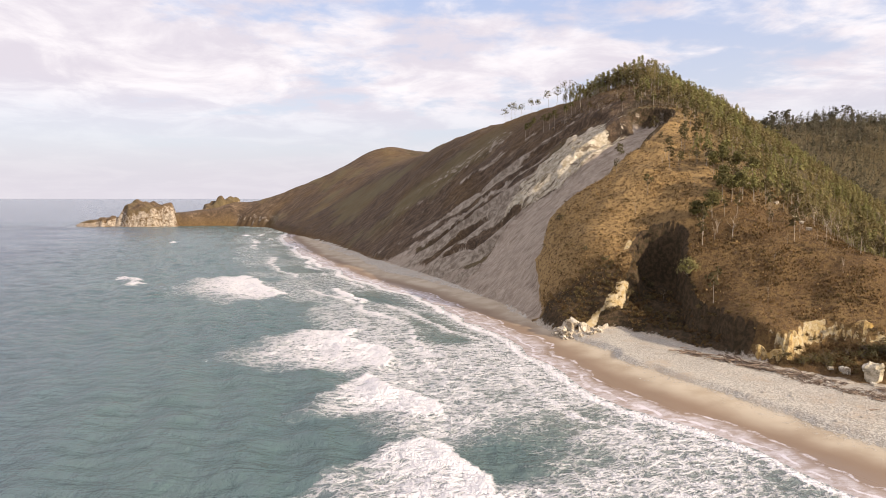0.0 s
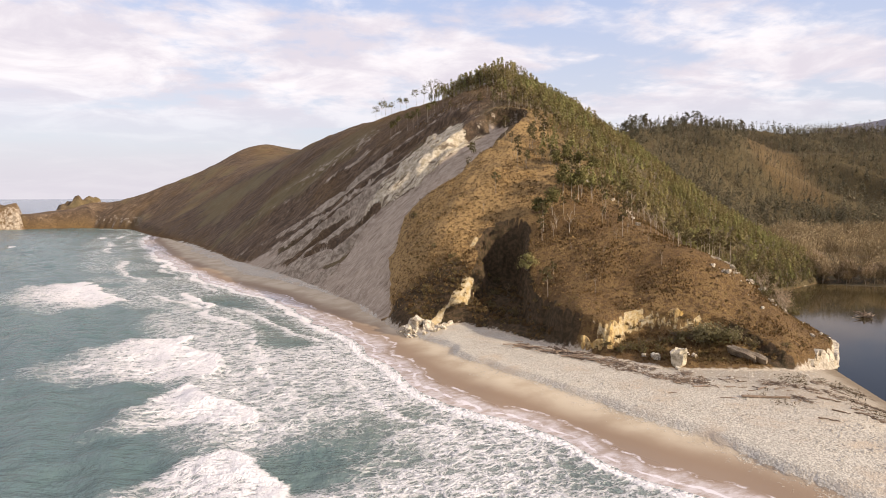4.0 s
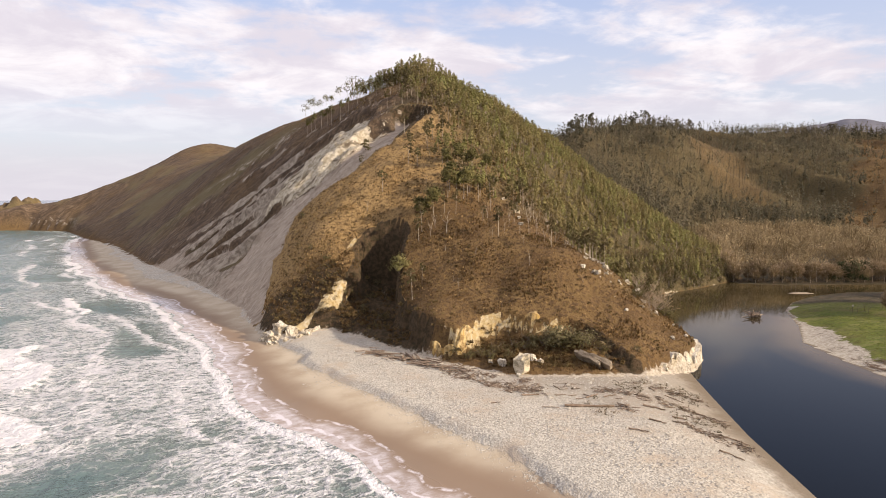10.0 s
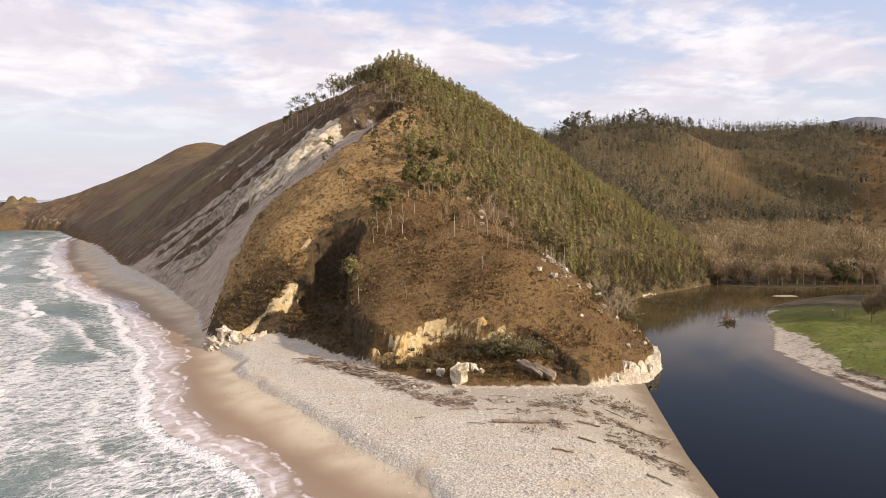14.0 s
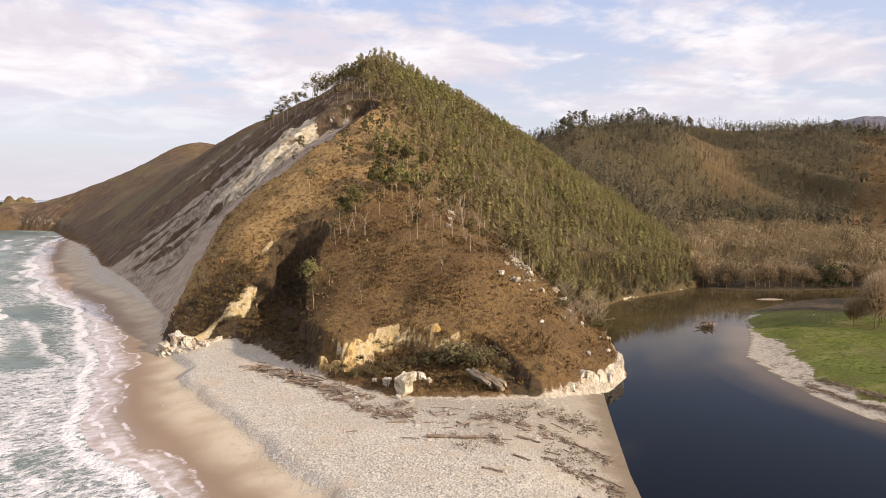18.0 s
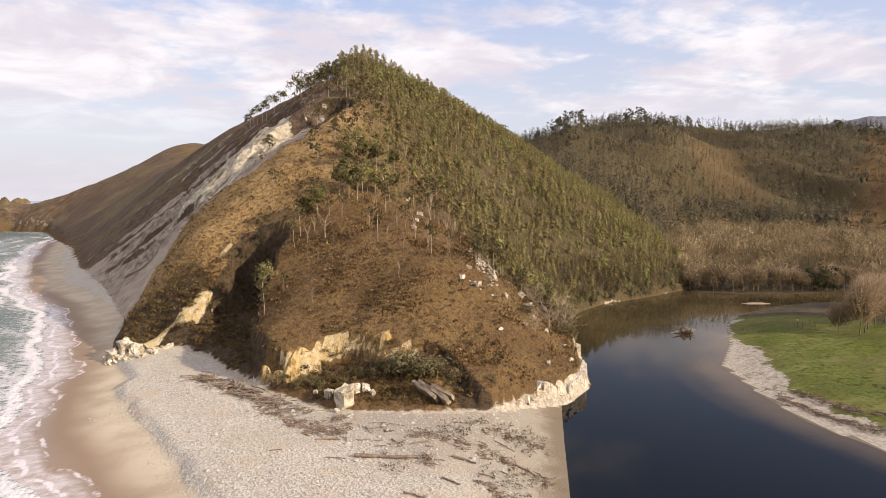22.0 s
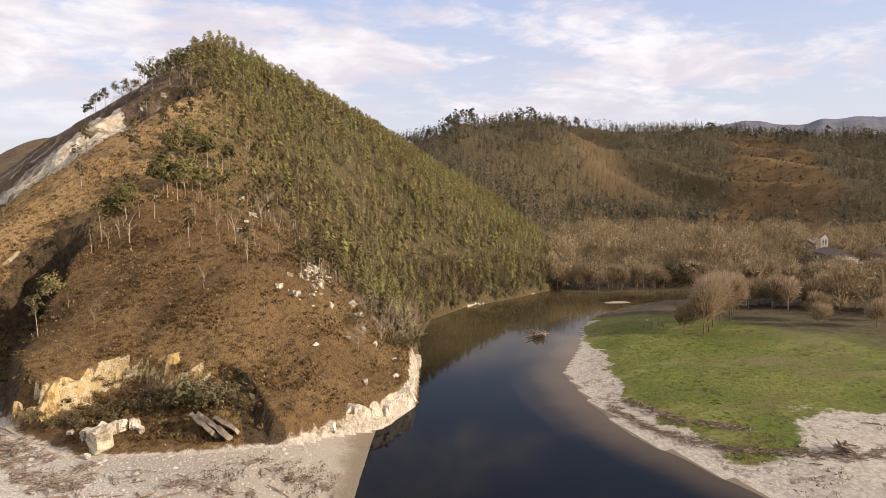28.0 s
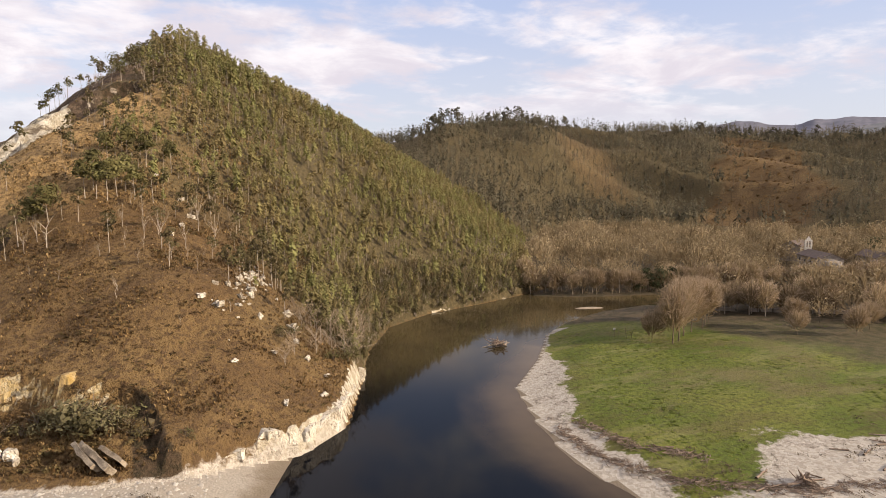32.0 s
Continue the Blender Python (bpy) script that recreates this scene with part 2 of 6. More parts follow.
def vnoise(x, y, seed=0):
    ix, iy = np.floor(x), np.floor(y)
    fx, fy = x - ix, y - iy
    fx, fy = fx * fx * (3 - 2 * fx), fy * fy * (3 - 2 * fy)
    a, b = _hash(ix, iy, seed), _hash(ix + 1, iy, seed)
    c, d = _hash(ix, iy + 1, seed), _hash(ix + 1, iy + 1, seed)
    return (a + (b - a) * fx) * (1 - fy) + (c + (d - c) * fx) * fy


def fbm(x, y, size, octaves=4, seed=0):
    """Fractal noise from -1 to 1 with features of about that size in metres."""
    v, amp, tot = 0, 1.0, 0.0
    for o in range(octaves):
        k = 2 ** o / size
        v, tot = v + amp * (vnoise(x * k + 17.3 * o, y * k - 9.1 * o, seed + o) * 2 - 1), tot + amp
        amp *= 0.5
    return v / tot * 1.6


SHORE = line((-330, 900), (-225, 772), (-182, 735), (-140, 547), (-89, 398), (-45, 293), (-14, 243), (9, 190), (22, 150), (30, 122), (41, 103), (50, 87), (61, 72), (82, 30), (120, -40), (200, -170), (320, -400))
BERM = line((22, 196), (30, 172), (37, 160), (42.5, 150), (41.8, 143), (43.5, 137.5), (48, 130), (51.4, 123), (55.3, 115.3), (61, 105), (62.6, 99.3), (67.5, 92.8), (71, 86.5), (72.2, 79.8), (78, 64), (98, 26), (138, -48))
FOOT = line((-260, 772), (-206, 738), (-90, 490), (-40, 357), (-8, 288), (6, 254), (22, 214), (30, 176), (33, 167), (38, 165), (42, 168), (48, 168), (55, 159), (65, 139), (71, 129), (81, 117), (97, 112), (108, 113), (118, 119),
            (125.5, 121.3), (132.5, 129.5), (135.5, 138.5), (140, 152.5), (146.3, 175), (158, 199), (175, 214), (196, 223), (222, 237), (231, 243), (262, 330), (330, 425), (372, 452), (455, 405), (520, 335), (610, 260), (740, 190), (1000, 90), (4900, -500))
COAST = line((4900, 4900), (700, 4900), (420, 2500), (140, 1300), (-40, 1010), (-150, 905), (-262, 832), (-340, 800), (-348, 768))
HILLS = np.vstack([FOOT, COAST])
SPIT = line((180, -400), (120, -60), (101, 30), (105, 66), (111, 87), (117, 104), (121, 115), (124.8, 125), (132.5, 130.3))
RIGHT_BANK = line((240, -400), (186, -60), (168, 40), (164, 76), (162, 92), (160, 104), (162, 118), (167, 137), (181, 154), (195, 175), (208, 187), (227, 197), (246, 201), (300, 192), (400, 150), (520, 90))
FAR_BANK = line((540, 110), (410, 172), (310, 208), (264, 217), (236, 222), (221, 231))
RIVER = np.vstack([SPIT[:-1], line((132.7, 130.5), (134.6, 138.5), (139, 152.5), (145.3, 175), (157, 200), (174, 215), (195, 224), (221, 238), (228, 246), (222, 250), (230, 252)), FAR_BANK[::-1], RIGHT_BANK[::-1]])

# skyline of the far mountains: bearing and height
MOUNTAIN_AZ = (34, 42, 45, 46.6, 47.8, 49.4, 50.4, 52, 54.3, 58.7, 75)
MOUNTAIN_Z = (330, 435, 463, 449, 437, 443, 460, 457, 453, 430, 360)
# a felled slope and a thinned one on the hills inland
FELLED = line((681, 621), (767, 671), (725, 590), (619, 445), (533, 371), (487, 376), (491, 436), (536, 479))
THINNED = line((454, 628), (523, 676), (489, 567), (457, 491), (430, 509), (424, 546))
# ridges, spurs and feet, with heights: the bones of the hills
BONES = [
    line((100, 318, 96), (80, 338, 92), (62, 385, 91.5), (48, 440, 91), (20, 485, 87), (-14, 565, 77), (-38, 660, 76), (-46, 715, 81), (-66, 775, 97), (-92, 775, 90), (-130, 772, 69), (-185, 772, 46), (-240, 775, 24), (-330, 780, 17)),
    line((100, 318, 96), (128, 332, 89), (160, 358, 79.5), (200, 405, 64), (242, 455, 52), (285, 540, 68), (328, 625, 103), (430, 690, 108), (532, 720, 108), (650, 650, 97), (760, 560, 85), (860, 430, 84), (1100, 330, 90)),
    line((100, 318, 96), (93, 285, 84), (86, 254, 72), (84, 215, 52), (83, 180, 32), (84, 158, 21), (86, 147, 15)),
    line((532, 720, 108), (505, 610, 82), (470, 500, 40)),
    line((328, 625, 103), (345, 540, 68), (350, 470, 20)),
    line((150, 470, 52), (190, 520, 44), (225, 580, 52)),
    line((328, 625, 103), (303, 655, 92), (262, 690, 89), (215, 720, 85), (150, 760, 76)),
    line((34, 222, 24), (40, 196, 22), (50, 188, 24), (58, 196, 31)),
    line((42, 171.5, 4.8), (46, 173, 8.5), (50, 175.5, 12.5), (54, 182, 19), (57.5, 189.5, 27)),
    line((109, 150, 23), (118, 152, 20), (125, 146, 12)),
    line((70, 141, 12.5), (78, 139, 12.5), (86, 140, 13), (93, 135, 13), (100, 132.5, 12), (107, 129, 9.5), (112, 123, 7.5)),
]


def foot_height(x, y):
    z = np.full(x.shape, 4.5)
    z[(x > 134) & (y < 250)] = 2.5
    z[(x > 116) & (x < 145) & (y < 156)] = 3.6
    z[(x > 63) & (x < 80) & (y < 146)] = 9.0
    z[(x > 240)] = 7.0
    z[x < -195] = 8.0
    return z


feet = resample(np.vstack([FOOT[:-1], line((1500, -20), (2400, -150))]), 14)
coast = resample(COAST[3:], 40)
knots = [np.column_stack([feet[:, :2], foot_height(feet[:, 0], feet[:, 1])]), np.column_stack([coast[:, :2], np.full(len(coast), 16.0)])]
knots += [resample(b, 9) if np.ptp(b[:, 1]) < 320 else resample(b, 22) for b in BONES]
knots += [line((1300, 1300, 110), (2200, 2200, 160), (3600, 2600, 400), (3100, 2500, 270), (2500, 1200, 190), (4700, 2600, 430), (1200, 2600, 150), (4700, 4700, 400), (2200, 4700, 200), (4700, 300, 260))]
knots = np.vstack(knots)
key = np.round(knots[:, :2] / 3).astype(int)
knots = knots[np.sort(np.unique(key, axis=0, return_index=True)[1])]


def kernel(x, y):
    return np.sqrt((x[:, None] - knots[None, :, 0]) ** 2 + (y[:, None] - knots[None, :, 1]) ** 2 + 20.0)


_K = np.block([[kernel(knots[:, 0], knots[:, 1]) + 0.0, np.ones((len(knots), 1))], [np.ones((1, len(knots))), np.zeros((1, 1))]])
WEIGHTS = np.linalg.solve(_K, np.append(knots[:, 2], 0.0))


def bones_height(x, y):
    out = np.empty(x.shape)
    for i in range(0, len(x), 20000):
        out[i:i + 20000] = kernel(x[i:i + 20000], y[i:i + 20000]) @ WEIGHTS[:-1] + WEIGHTS[-1]
    return out


BORDER = line((60, 420), (84, 345), (92, 300), (98, 262), (99, 225), (101, 203), (113, 184), (121, 166), (131, 153), (150, 140))
FRONT_EDGE = line((66.5, 142), (67.6, 138.5), (69.5, 134), (73.5, 130.5), (77, 132.5), (80, 135.5), (84, 136.5), (88, 135), (92, 132), (96, 130.8), (100, 129.8), (103, 127), (105, 121.5), (107.5, 115.5), (113, 117), (118, 122))
SLIDE = line((88, 258), (80, 252), (60, 244), (38, 237), (12, 240))
SLIP = line((94, 257), (90.5, 250), (83, 242.5), (73, 234), (60, 227), (47, 229), (40, 228), (35, 219), (32, 203), (30, 183), (20, 200), (2, 240), (12, 249), (22, 257), (31, 262), (40, 264), (48, 262), (56, 262), (66, 264), (76, 265), (84, 266), (91, 262.5))
RIB = line((27, 268), (38, 259), (50, 254), (62, 256), (72, 259), (78, 263), (72, 275), (60, 282), (48, 284), (36, 278))
COVE_RIM = line((69, 130), (67.5, 141), (67, 149), (66, 158), (66.5, 166), (69.5, 175), (72, 182), (70.5, 188), (65, 191), (60, 190), (57.8, 188), (55.2, 182), (51.5, 176), (48, 173), (45, 168), (50, 150))


def within(x, y, p):
    """Distance inside a closed outline (outside it is negative)."""
    d = to_line(x, y, np.vstack([p, p[:1]]))[0]
    return np.where(inside(x, y, p), d, -d)


def ground_height(x, y):
    """Height and the shares of bare rock, scree, ochre earth and green growth at points of the plan."""
    d_shore, _, side = to_line(x, y, SHORE)
    ds = np.where(y > 800, -d_shore, d_shore * side)        # landward of the sea's edge
    d_river, _, _ = to_line(x, y, RIVER)
    wet = inside(x, y, RIVER)
    dr = np.where(wet, -d_river, d_river)
    d_foot, _, _ = to_line(x, y, FOOT)
    hilly = inside(x, y, HILLS)
    df = np.where(hilly, d_foot, -d_foot)

    # beach, bar and meadow
    east = (to_line(x, y, RIGHT_BANK)[2] < 0) & ~wet & ((x > 175) | (y < 210))
    berm = ds + fbm(x, y, 17, 3, 6) * 3.2 + np.interp(y, [60, 90, 125, 150, 190, 230], [3.5, 2.0, -1.2, -0.5, 0, 3.5])
    d_b, _, s_b = to_line(x, y, BERM)
    berm = berm + (17.9 + d_b * s_b + fbm(x, y, 7, 3, 7) * 0.7 - berm) * smooth(y, 172, 152)
    berm = berm - smooth(y, 182, 240) * 8.5
    wash = ds - fbm(x, y, 20, 3, 104) * 3.0
    beach = np.where(wash < 0, np.maximum(wash * 0.05, -5), np.minimum(wash * 0.085, 1.6) + smooth(berm, 17.2, 18.6) * 0.9 + smooth(berm, 18, 30) * 0.6 + smooth(ds, 30, 70) * 0.9)
    beach = beach + fbm(x, y, 9, 3, 5) * 0.08 * smooth(ds, 16, 24)
    meadow = 0.25 + 1.5 * smooth(dr, 0, 14) + 1.2 * smooth(dr, 10, 60) + 3.0 * smooth(dr, 60, 260) + fbm(x, y, 14, 3, 8) * 0.16 * smooth(dr, 2, 12)
    z = np.where(east | (x > 215), meadow, np.minimum(beach, 0.05 + 2.95 * smooth(dr, -2.6, 16) + 3 * smooth(dr, 12, 40)))
    z = np.where(wet, 0.2 - np.minimum(d_river * 0.16, 2.2), z)
    low = z

    # hills
    h = np.full(x.shape, -9.0)
    h[hilly] = bones_height(x[hilly], y[hilly])
    raw = h.copy()
    rock, scree, ochre = (np.zeros(x.shape) for _ in range(3))

    # the landslip with its head scarp, and the bedded limestone rib along its far side
    dl, along, sd = to_line(x, y, SLIDE)
    lat = dl * sd                                           # positive towards the near side
    west = smooth(d_shore, 140, 95) * smooth(lat, 8, -2) * (y > 200)
    slip = within(x, y, SLIP)
    inner = smooth(slip + fbm(x, y, 11, 3, 2) * 1.8, -0.6, 1.6)
    gullies = fbm(x * 0.12 + y * 0.05, y * 0.9 - x * 0.2, 5, 3, 62)
    h -= inner * (np.interp(x, [5, 25, 45, 65, 84, 92], [0.5, 2.5, 4.5, 6.5, 9.0, 8.0]) - gullies * 0.7) * hilly
    rib = smooth(within(x, y, RIB) + fbm(x, y, 9, 3, 18) * 3.0, -1.0, 2.5)
    bed_at = (0.24 * x + 0.97 * y) / 4.6 + fbm(x, y, 16, 3, 28) * 0.5
    rise = 1 - (bed_at % 1.0)
    h += rib * (0.9 + 1.9 * rise + 1.0 * fbm(x, y, 4, 3, 4) * 0.4) * (0.12 + 0.88 * smooth(x, 72, 56)) * hilly
    scree = np.maximum(scree, inner * (1 - rib))
    rock = np.maximum(rock, np.clip(rib * (0.78 + 0.4 * rise) + fbm(x, y, 6, 3, 6) * 0.3, 0, 1) * (rib > 0.3) * smooth(x + fbm(x, y, 7, 3, 19) * 5, 77, 68))
    scar = np.maximum(0.35 * smooth(x, 76, 82) * smooth(slip, 4.5, 1.5), 0.25 * smooth(x, 66, 76)) * smooth(slip, -1.0, 0.3)

    # dark line along the head scarp: the wall's shade put into the colour
    scarp = smooth(x, 72, 80) * smooth(slip, 2.0, 0.8) * smooth(slip, -1.8, -0.6) * (1 - rib * 0.6)

    # tilted beds on the seaward face
    across, run_ = 0.5 * x + 0.87 * y, 0.87 * x - 0.5 * y
    warp_ = fbm(x, y, 40, 3, 3) * 7
    bed = vnoise((across + warp_) / 9.0, run_ / 80, 9) * 0.6 + vnoise((across + warp_) / 3.2, run_ / 40, 12) * 0.4
    close = smooth(-slip, 120, 35) * smooth(h, 72, 48)
    crag = west * smooth(bed + 0.20 * close + fbm(x, y, 9, 3, 63) * 0.12, 0.55, 0.70) * (0.45 + 0.5 * close) * (1 - inner) * smooth(y, 470, 380)
    h += west * ((bed - 0.5) * 7.0 + (1 - (across + warp_ * 1.5) / 10 % 1.0) * 2.6 * close - 1.3 * close) * (1 - inner) * (1 - rib) * smooth(df, 2, 14) * smooth(y, 480, 400)
    scar = np.maximum(scar, crag)
    scree = np.maximum(scree, west * smooth(df + fbm(x, y, 20, 3, 27) * 6, 9, 2) * smooth(y, 400, 300) * 0.8)

    # the cove, scooped out of the nose
    dc, ac, sc = to_line(x, y, np.vstack([COVE_RIM, COVE_RIM[:1]]))
    scoop = inside(x, y, COVE_RIM) & hilly
    floor_z = np.interp(y, [138, 150, 160, 170, 180, 190], [4.0, 4.2, 4.8, 6.0, 9.0, 14.0]) + fbm(x, y, 6, 3, 15) * 1.0
    fall = np.where(x > 61, 7.5, np.where(y > 184, 5.0, 2.4)) * np.maximum(dc + fbm(x, y, 5, 3, 14) * 0.8, 0)
    h = np.where(scoop, np.minimum(h, np.maximum(h - fall, floor_z)), h)
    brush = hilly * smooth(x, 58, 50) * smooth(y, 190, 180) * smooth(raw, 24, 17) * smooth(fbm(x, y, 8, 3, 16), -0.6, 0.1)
    # dark scrub on the nose, plus scarp and cove shade painted as colour
    gash_shade = brush * 0.85 + scarp + scoop * smooth(dc, 0.0, 0.9) * np.where((x < 57) & (y < 176), 0.5 + 0.5 * smooth(fbm(x, y, 6, 3, 17), -0.4, 0.2), 1.0)

    # front cliffs of ochre earth and pale stone, cut back along the beach
    front = (df > 0) & (y < 172) & (x < 137) & (x > 28)
    d_edge, _, s_edge = to_line(x, y, FRONT_EDGE)
    outer = np.where(s_edge < 0, d_edge, -d_edge) + fbm(x, y, 6, 3, 21) * 0.8   # beachward of the broken edge
    below = front & (x > 66) & (x < 108.5)
    talus = low + 0.4 + np.maximum(df, 0) * 0.2 + fbm(x, y, 4, 3, 23) * 0.5
    h = np.where(below & (outer > -1.2), np.minimum(h, talus + np.maximum(1.2 - outer, 0) * 3.5), h)
    edge = smooth(np.abs(outer), 2.0, 0.6) * below * (h < 16)
    ochre = np.maximum(ochre, edge * smooth(x, 70, 73) * smooth(x, 101, 96))
    # brown recess at the cliff's right end, its shade painted in
    gash_shade = np.maximum(gash_shade, smooth(outer, -0.6, 0.6) * smooth(outer, 6.0, 3.0) * below * smooth(x, 99, 103) * (y < 131))
    # bare ribs of pale stone on the toe and on the tip by the river
    rock = np.maximum(rock, (df > 0) * smooth(np.hypot((x - 33.5) * 0.9, (y - 167) * 0.45) + fbm(x, y, 4, 3, 64) * 1.5, 3.0, 1.5) * 0.8)
    for streak_, wide in ((line((41, 169), (43, 171.8), (46, 172.8), (49, 174), (51.5, 177)), 1.7), (line((53, 177.5), (53.6, 174.5)), 0.9), (line((55.5, 185.5), (57, 188)), 0.9), (line((51.5, 178.5), (53, 181)), 0.5)):
        d_s = to_line(x, y, streak_)[0] + fbm(x, y, 3, 4, 65) * 1.1
        ochre = np.maximum(ochre, (df > 0) * smooth(d_s, wide, wide * 0.3))
        h += smooth(d_s, wide * 1.3, 0) * 0.4 * (df > 2)
    riverside = (df > 0) & (x > 124) & (x < 236) & (y < 250)
    tip = (df > 0) * smooth(x, 112, 122) * smooth(y, 158, 148) * smooth(df, 4.5, 2.5)
    rock = np.maximum(rock, riverside * smooth(df, 1.3, 0.4) * smooth(fbm(x, y, 12, 2, 33), 0.0, 0.5) * 0.7)
    head = (x < -190) & (df > 0)
    scar = np.maximum(scar, head * smooth(h, 22, 12) * 0.45)
    ochre = np.maximum(ochre, head * smooth(h, 24, 12) * 0.15)

    rough = fbm(x, y, 16, 5, 40) * 1.1 + fbm(x, y, 3.2, 3, 41) * 0.33
    h = h + rough * smooth(df, 0, 8) * (1 + 0.8 * np.clip(rock + ochre, 0, 1)) + smooth(raw, 150, 260) * fbm(x, y, 900, 4, 50) * 60
    far_rough = smooth(np.hypot(x - 100, y - 250), 180, 320)
    saddle = smooth(np.hypot((x - 230) * 0.8, y - 540), 60, 170)
    spurs = smooth(x, 170, 260)
    h += far_rough * saddle * (fbm(x, y, 100, 4, 44) * (1.2 + 6.8 * spurs) + spurs * (0.35 - np.abs(fbm(x + y * 0.4, y * 0.35, 85, 2, 46))) * 26) * smooth(df, 5, 60) * hilly
    z = np.where(hilly, low + (h - low) * smooth(df, -0.4, np.where(tip > 0, 1.6 + fbm(x, y, 5, 3, 35) * 0.5, 2.5)), low)
    db, _, sb = to_line(x, y, BORDER)
    green = smooth(db * sb + fbm(x, y, 24, 4, 61) * 14, -14, 20) * hilly
    green = np.maximum(green, smooth(np.hypot(x - 100, y - 250), 230, 300) * hilly * (x > 150))
    green = green * (1 - 0.85 * smooth(within(x, y, FELLED) + fbm(x, y, 30, 3, 132) * 14, -6, 10)) * (1 - 0.5 * smooth(within(x, y, THINNED), -8, 8))
    return z, dict(rock=np.clip(rock, 0, 1), scree=np.clip(scree, 0, 1), ochre=np.clip(ochre, 0, 1), green=green, gash_shade=gash_shade, crag=np.clip(scar, 0, 1), near=df, west=np.maximum.reduce([west, smooth(y, 380, 470) * (x < 70) * 0.8, smooth(x, -150, -200)]) * hilly, inland=ds, bank=dr, hill=hilly.astype(float), east=(east | (x > 215)) * 1.0, tip=tip, berm=berm, wash=wash, dry=smooth(-slip + fbm(x, y, 20, 3, 71) * 8, 62, 16) * (lat > 0) * smooth(y, 172, 198) * hilly)


def steps(*spans):
    out = [spans[0][0]]
    for a, b, s in spans:
        k = max(1, round((b - a) / s))
        out += [a + (b - a) * (i + 1) / k for i in range(k)]
    return np.array(out)


def growing(a, b, first, ratio):
    out, s = [a], first
    while out[-1] + s < b:
        out.append(out[-1] + s)
        s *= ratio
    return out[1:] + [b]


GX = np.concatenate([steps((-600, -300, 8), (-300, -60, 4.5), (-60, -10, 2.0), (-10, 145, 0.95), (145, 260, 1.6), (260, 720, 5.0)), growing(720, 4900, 9, 1.25)])
GY = np.concatenate([-np.array(growing(0, 500, 12, 1.3))[::-1], steps((0, 60, 5), (60, 104, 1.3), (104, 345, 0.95), (345, 470, 2.2), (470, 900, 5)), growing(900, 4900, 9, 1.25)])
MX, MY = np.meshgrid(GX, GY)
GZ, SHARES = ground_height(MX.ravel(), MY.ravel())
GZ2 = GZ.reshape(MX.shape)
SLOPE = np.hypot(np.gradient(GZ2, GX, axis=1), np.gradient(GZ2, GY, axis=0)).ravel()
SHARES["rock"] = np.maximum(SHARES["rock"], SHARES["tip"] * smooth(SLOPE, 1.0, 1.7))
# steep walls round the cove rim are coloured dark to stand for shade
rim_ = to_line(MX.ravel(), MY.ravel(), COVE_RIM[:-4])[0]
SHARES["gash_shade"] = np.maximum(SHARES["gash_shade"], smooth(SLOPE, 0.9, 1.7) * smooth(rim_, 5.0, 3.0) * (MY.ravel() > 136) * SHARES["hill"])
SHARES["ochre"] *= np.maximum(smooth(SLOPE, 1.2, 2.0) * 0.7, (MX.ravel() < 60) * 0.8)


def on_grid(grid, x, y):
    i = np.clip(np.searchsorted(GX, x) - 1, 0, len(GX) - 2)
    j = np.clip(np.searchsorted(GY, y) - 1, 0, len(GY) - 2)
    u, v = (x - GX[i]) / (GX[i + 1] - GX[i]), (y - GY[j]) / (GY[j + 1] - GY[j])
    return (grid[j, i] * (1 - u) + grid[j, i + 1] * u) * (1 - v) + (grid[j + 1, i] * (1 - u) + grid[j + 1, i + 1] * u) * v


def height(x, y):
    return on_grid(GZ2, np.asarray(x, float), np.asarray(y, float))


def share(name, x, y):
    return on_grid(SHARES[name].reshape(MX.shape), np.asarray(x, float), np.asarray(y, float))


def mesh_of(name, verts, faces, mats, attrs=None, smoothed=True, index=None):
    """A mesh from arrays: faces all of one size; attrs are floats per vertex; index is the material per face."""
    verts, faces = np.asarray(verts, np.float32), np.asarray(faces, np.int32)
    me = bpy.data.meshes.new(name)
    n, k = faces.shape
    me.vertices.add(len(verts))
    me.vertices.foreach_set("co", verts.ravel())
    me.loops.add(n * k)
    me.loops.foreach_set("vertex_index", faces.ravel())
    me.polygons.add(n)
    me.polygons.foreach_set("loop_start", np.arange(0, n * k, k, dtype=np.int32))
    me.polygons.foreach_set("use_smooth", np.full(n, smoothed))
    for m in mats if isinstance(mats, (list, tuple)) else [mats]:
        me.materials.append(m)
    if index is not None:
        me.polygons.foreach_set("material_index", np.asarray(index, np.int32))
    for a, v in (attrs or {}).items():
        layer = me.attributes.new(a, "FLOAT", "POINT")
        layer.data.foreach_set("value", np.asarray(v, np.float32))
    me.update(calc_edges=True)
    return me


def grid_faces(nx, ny):
    a = (np.arange(ny - 1)[:, None] * nx + np.arange(nx - 1)[None, :]).ravel()
    return np.column_stack([a, a + 1, a + nx + 1, a + nx])


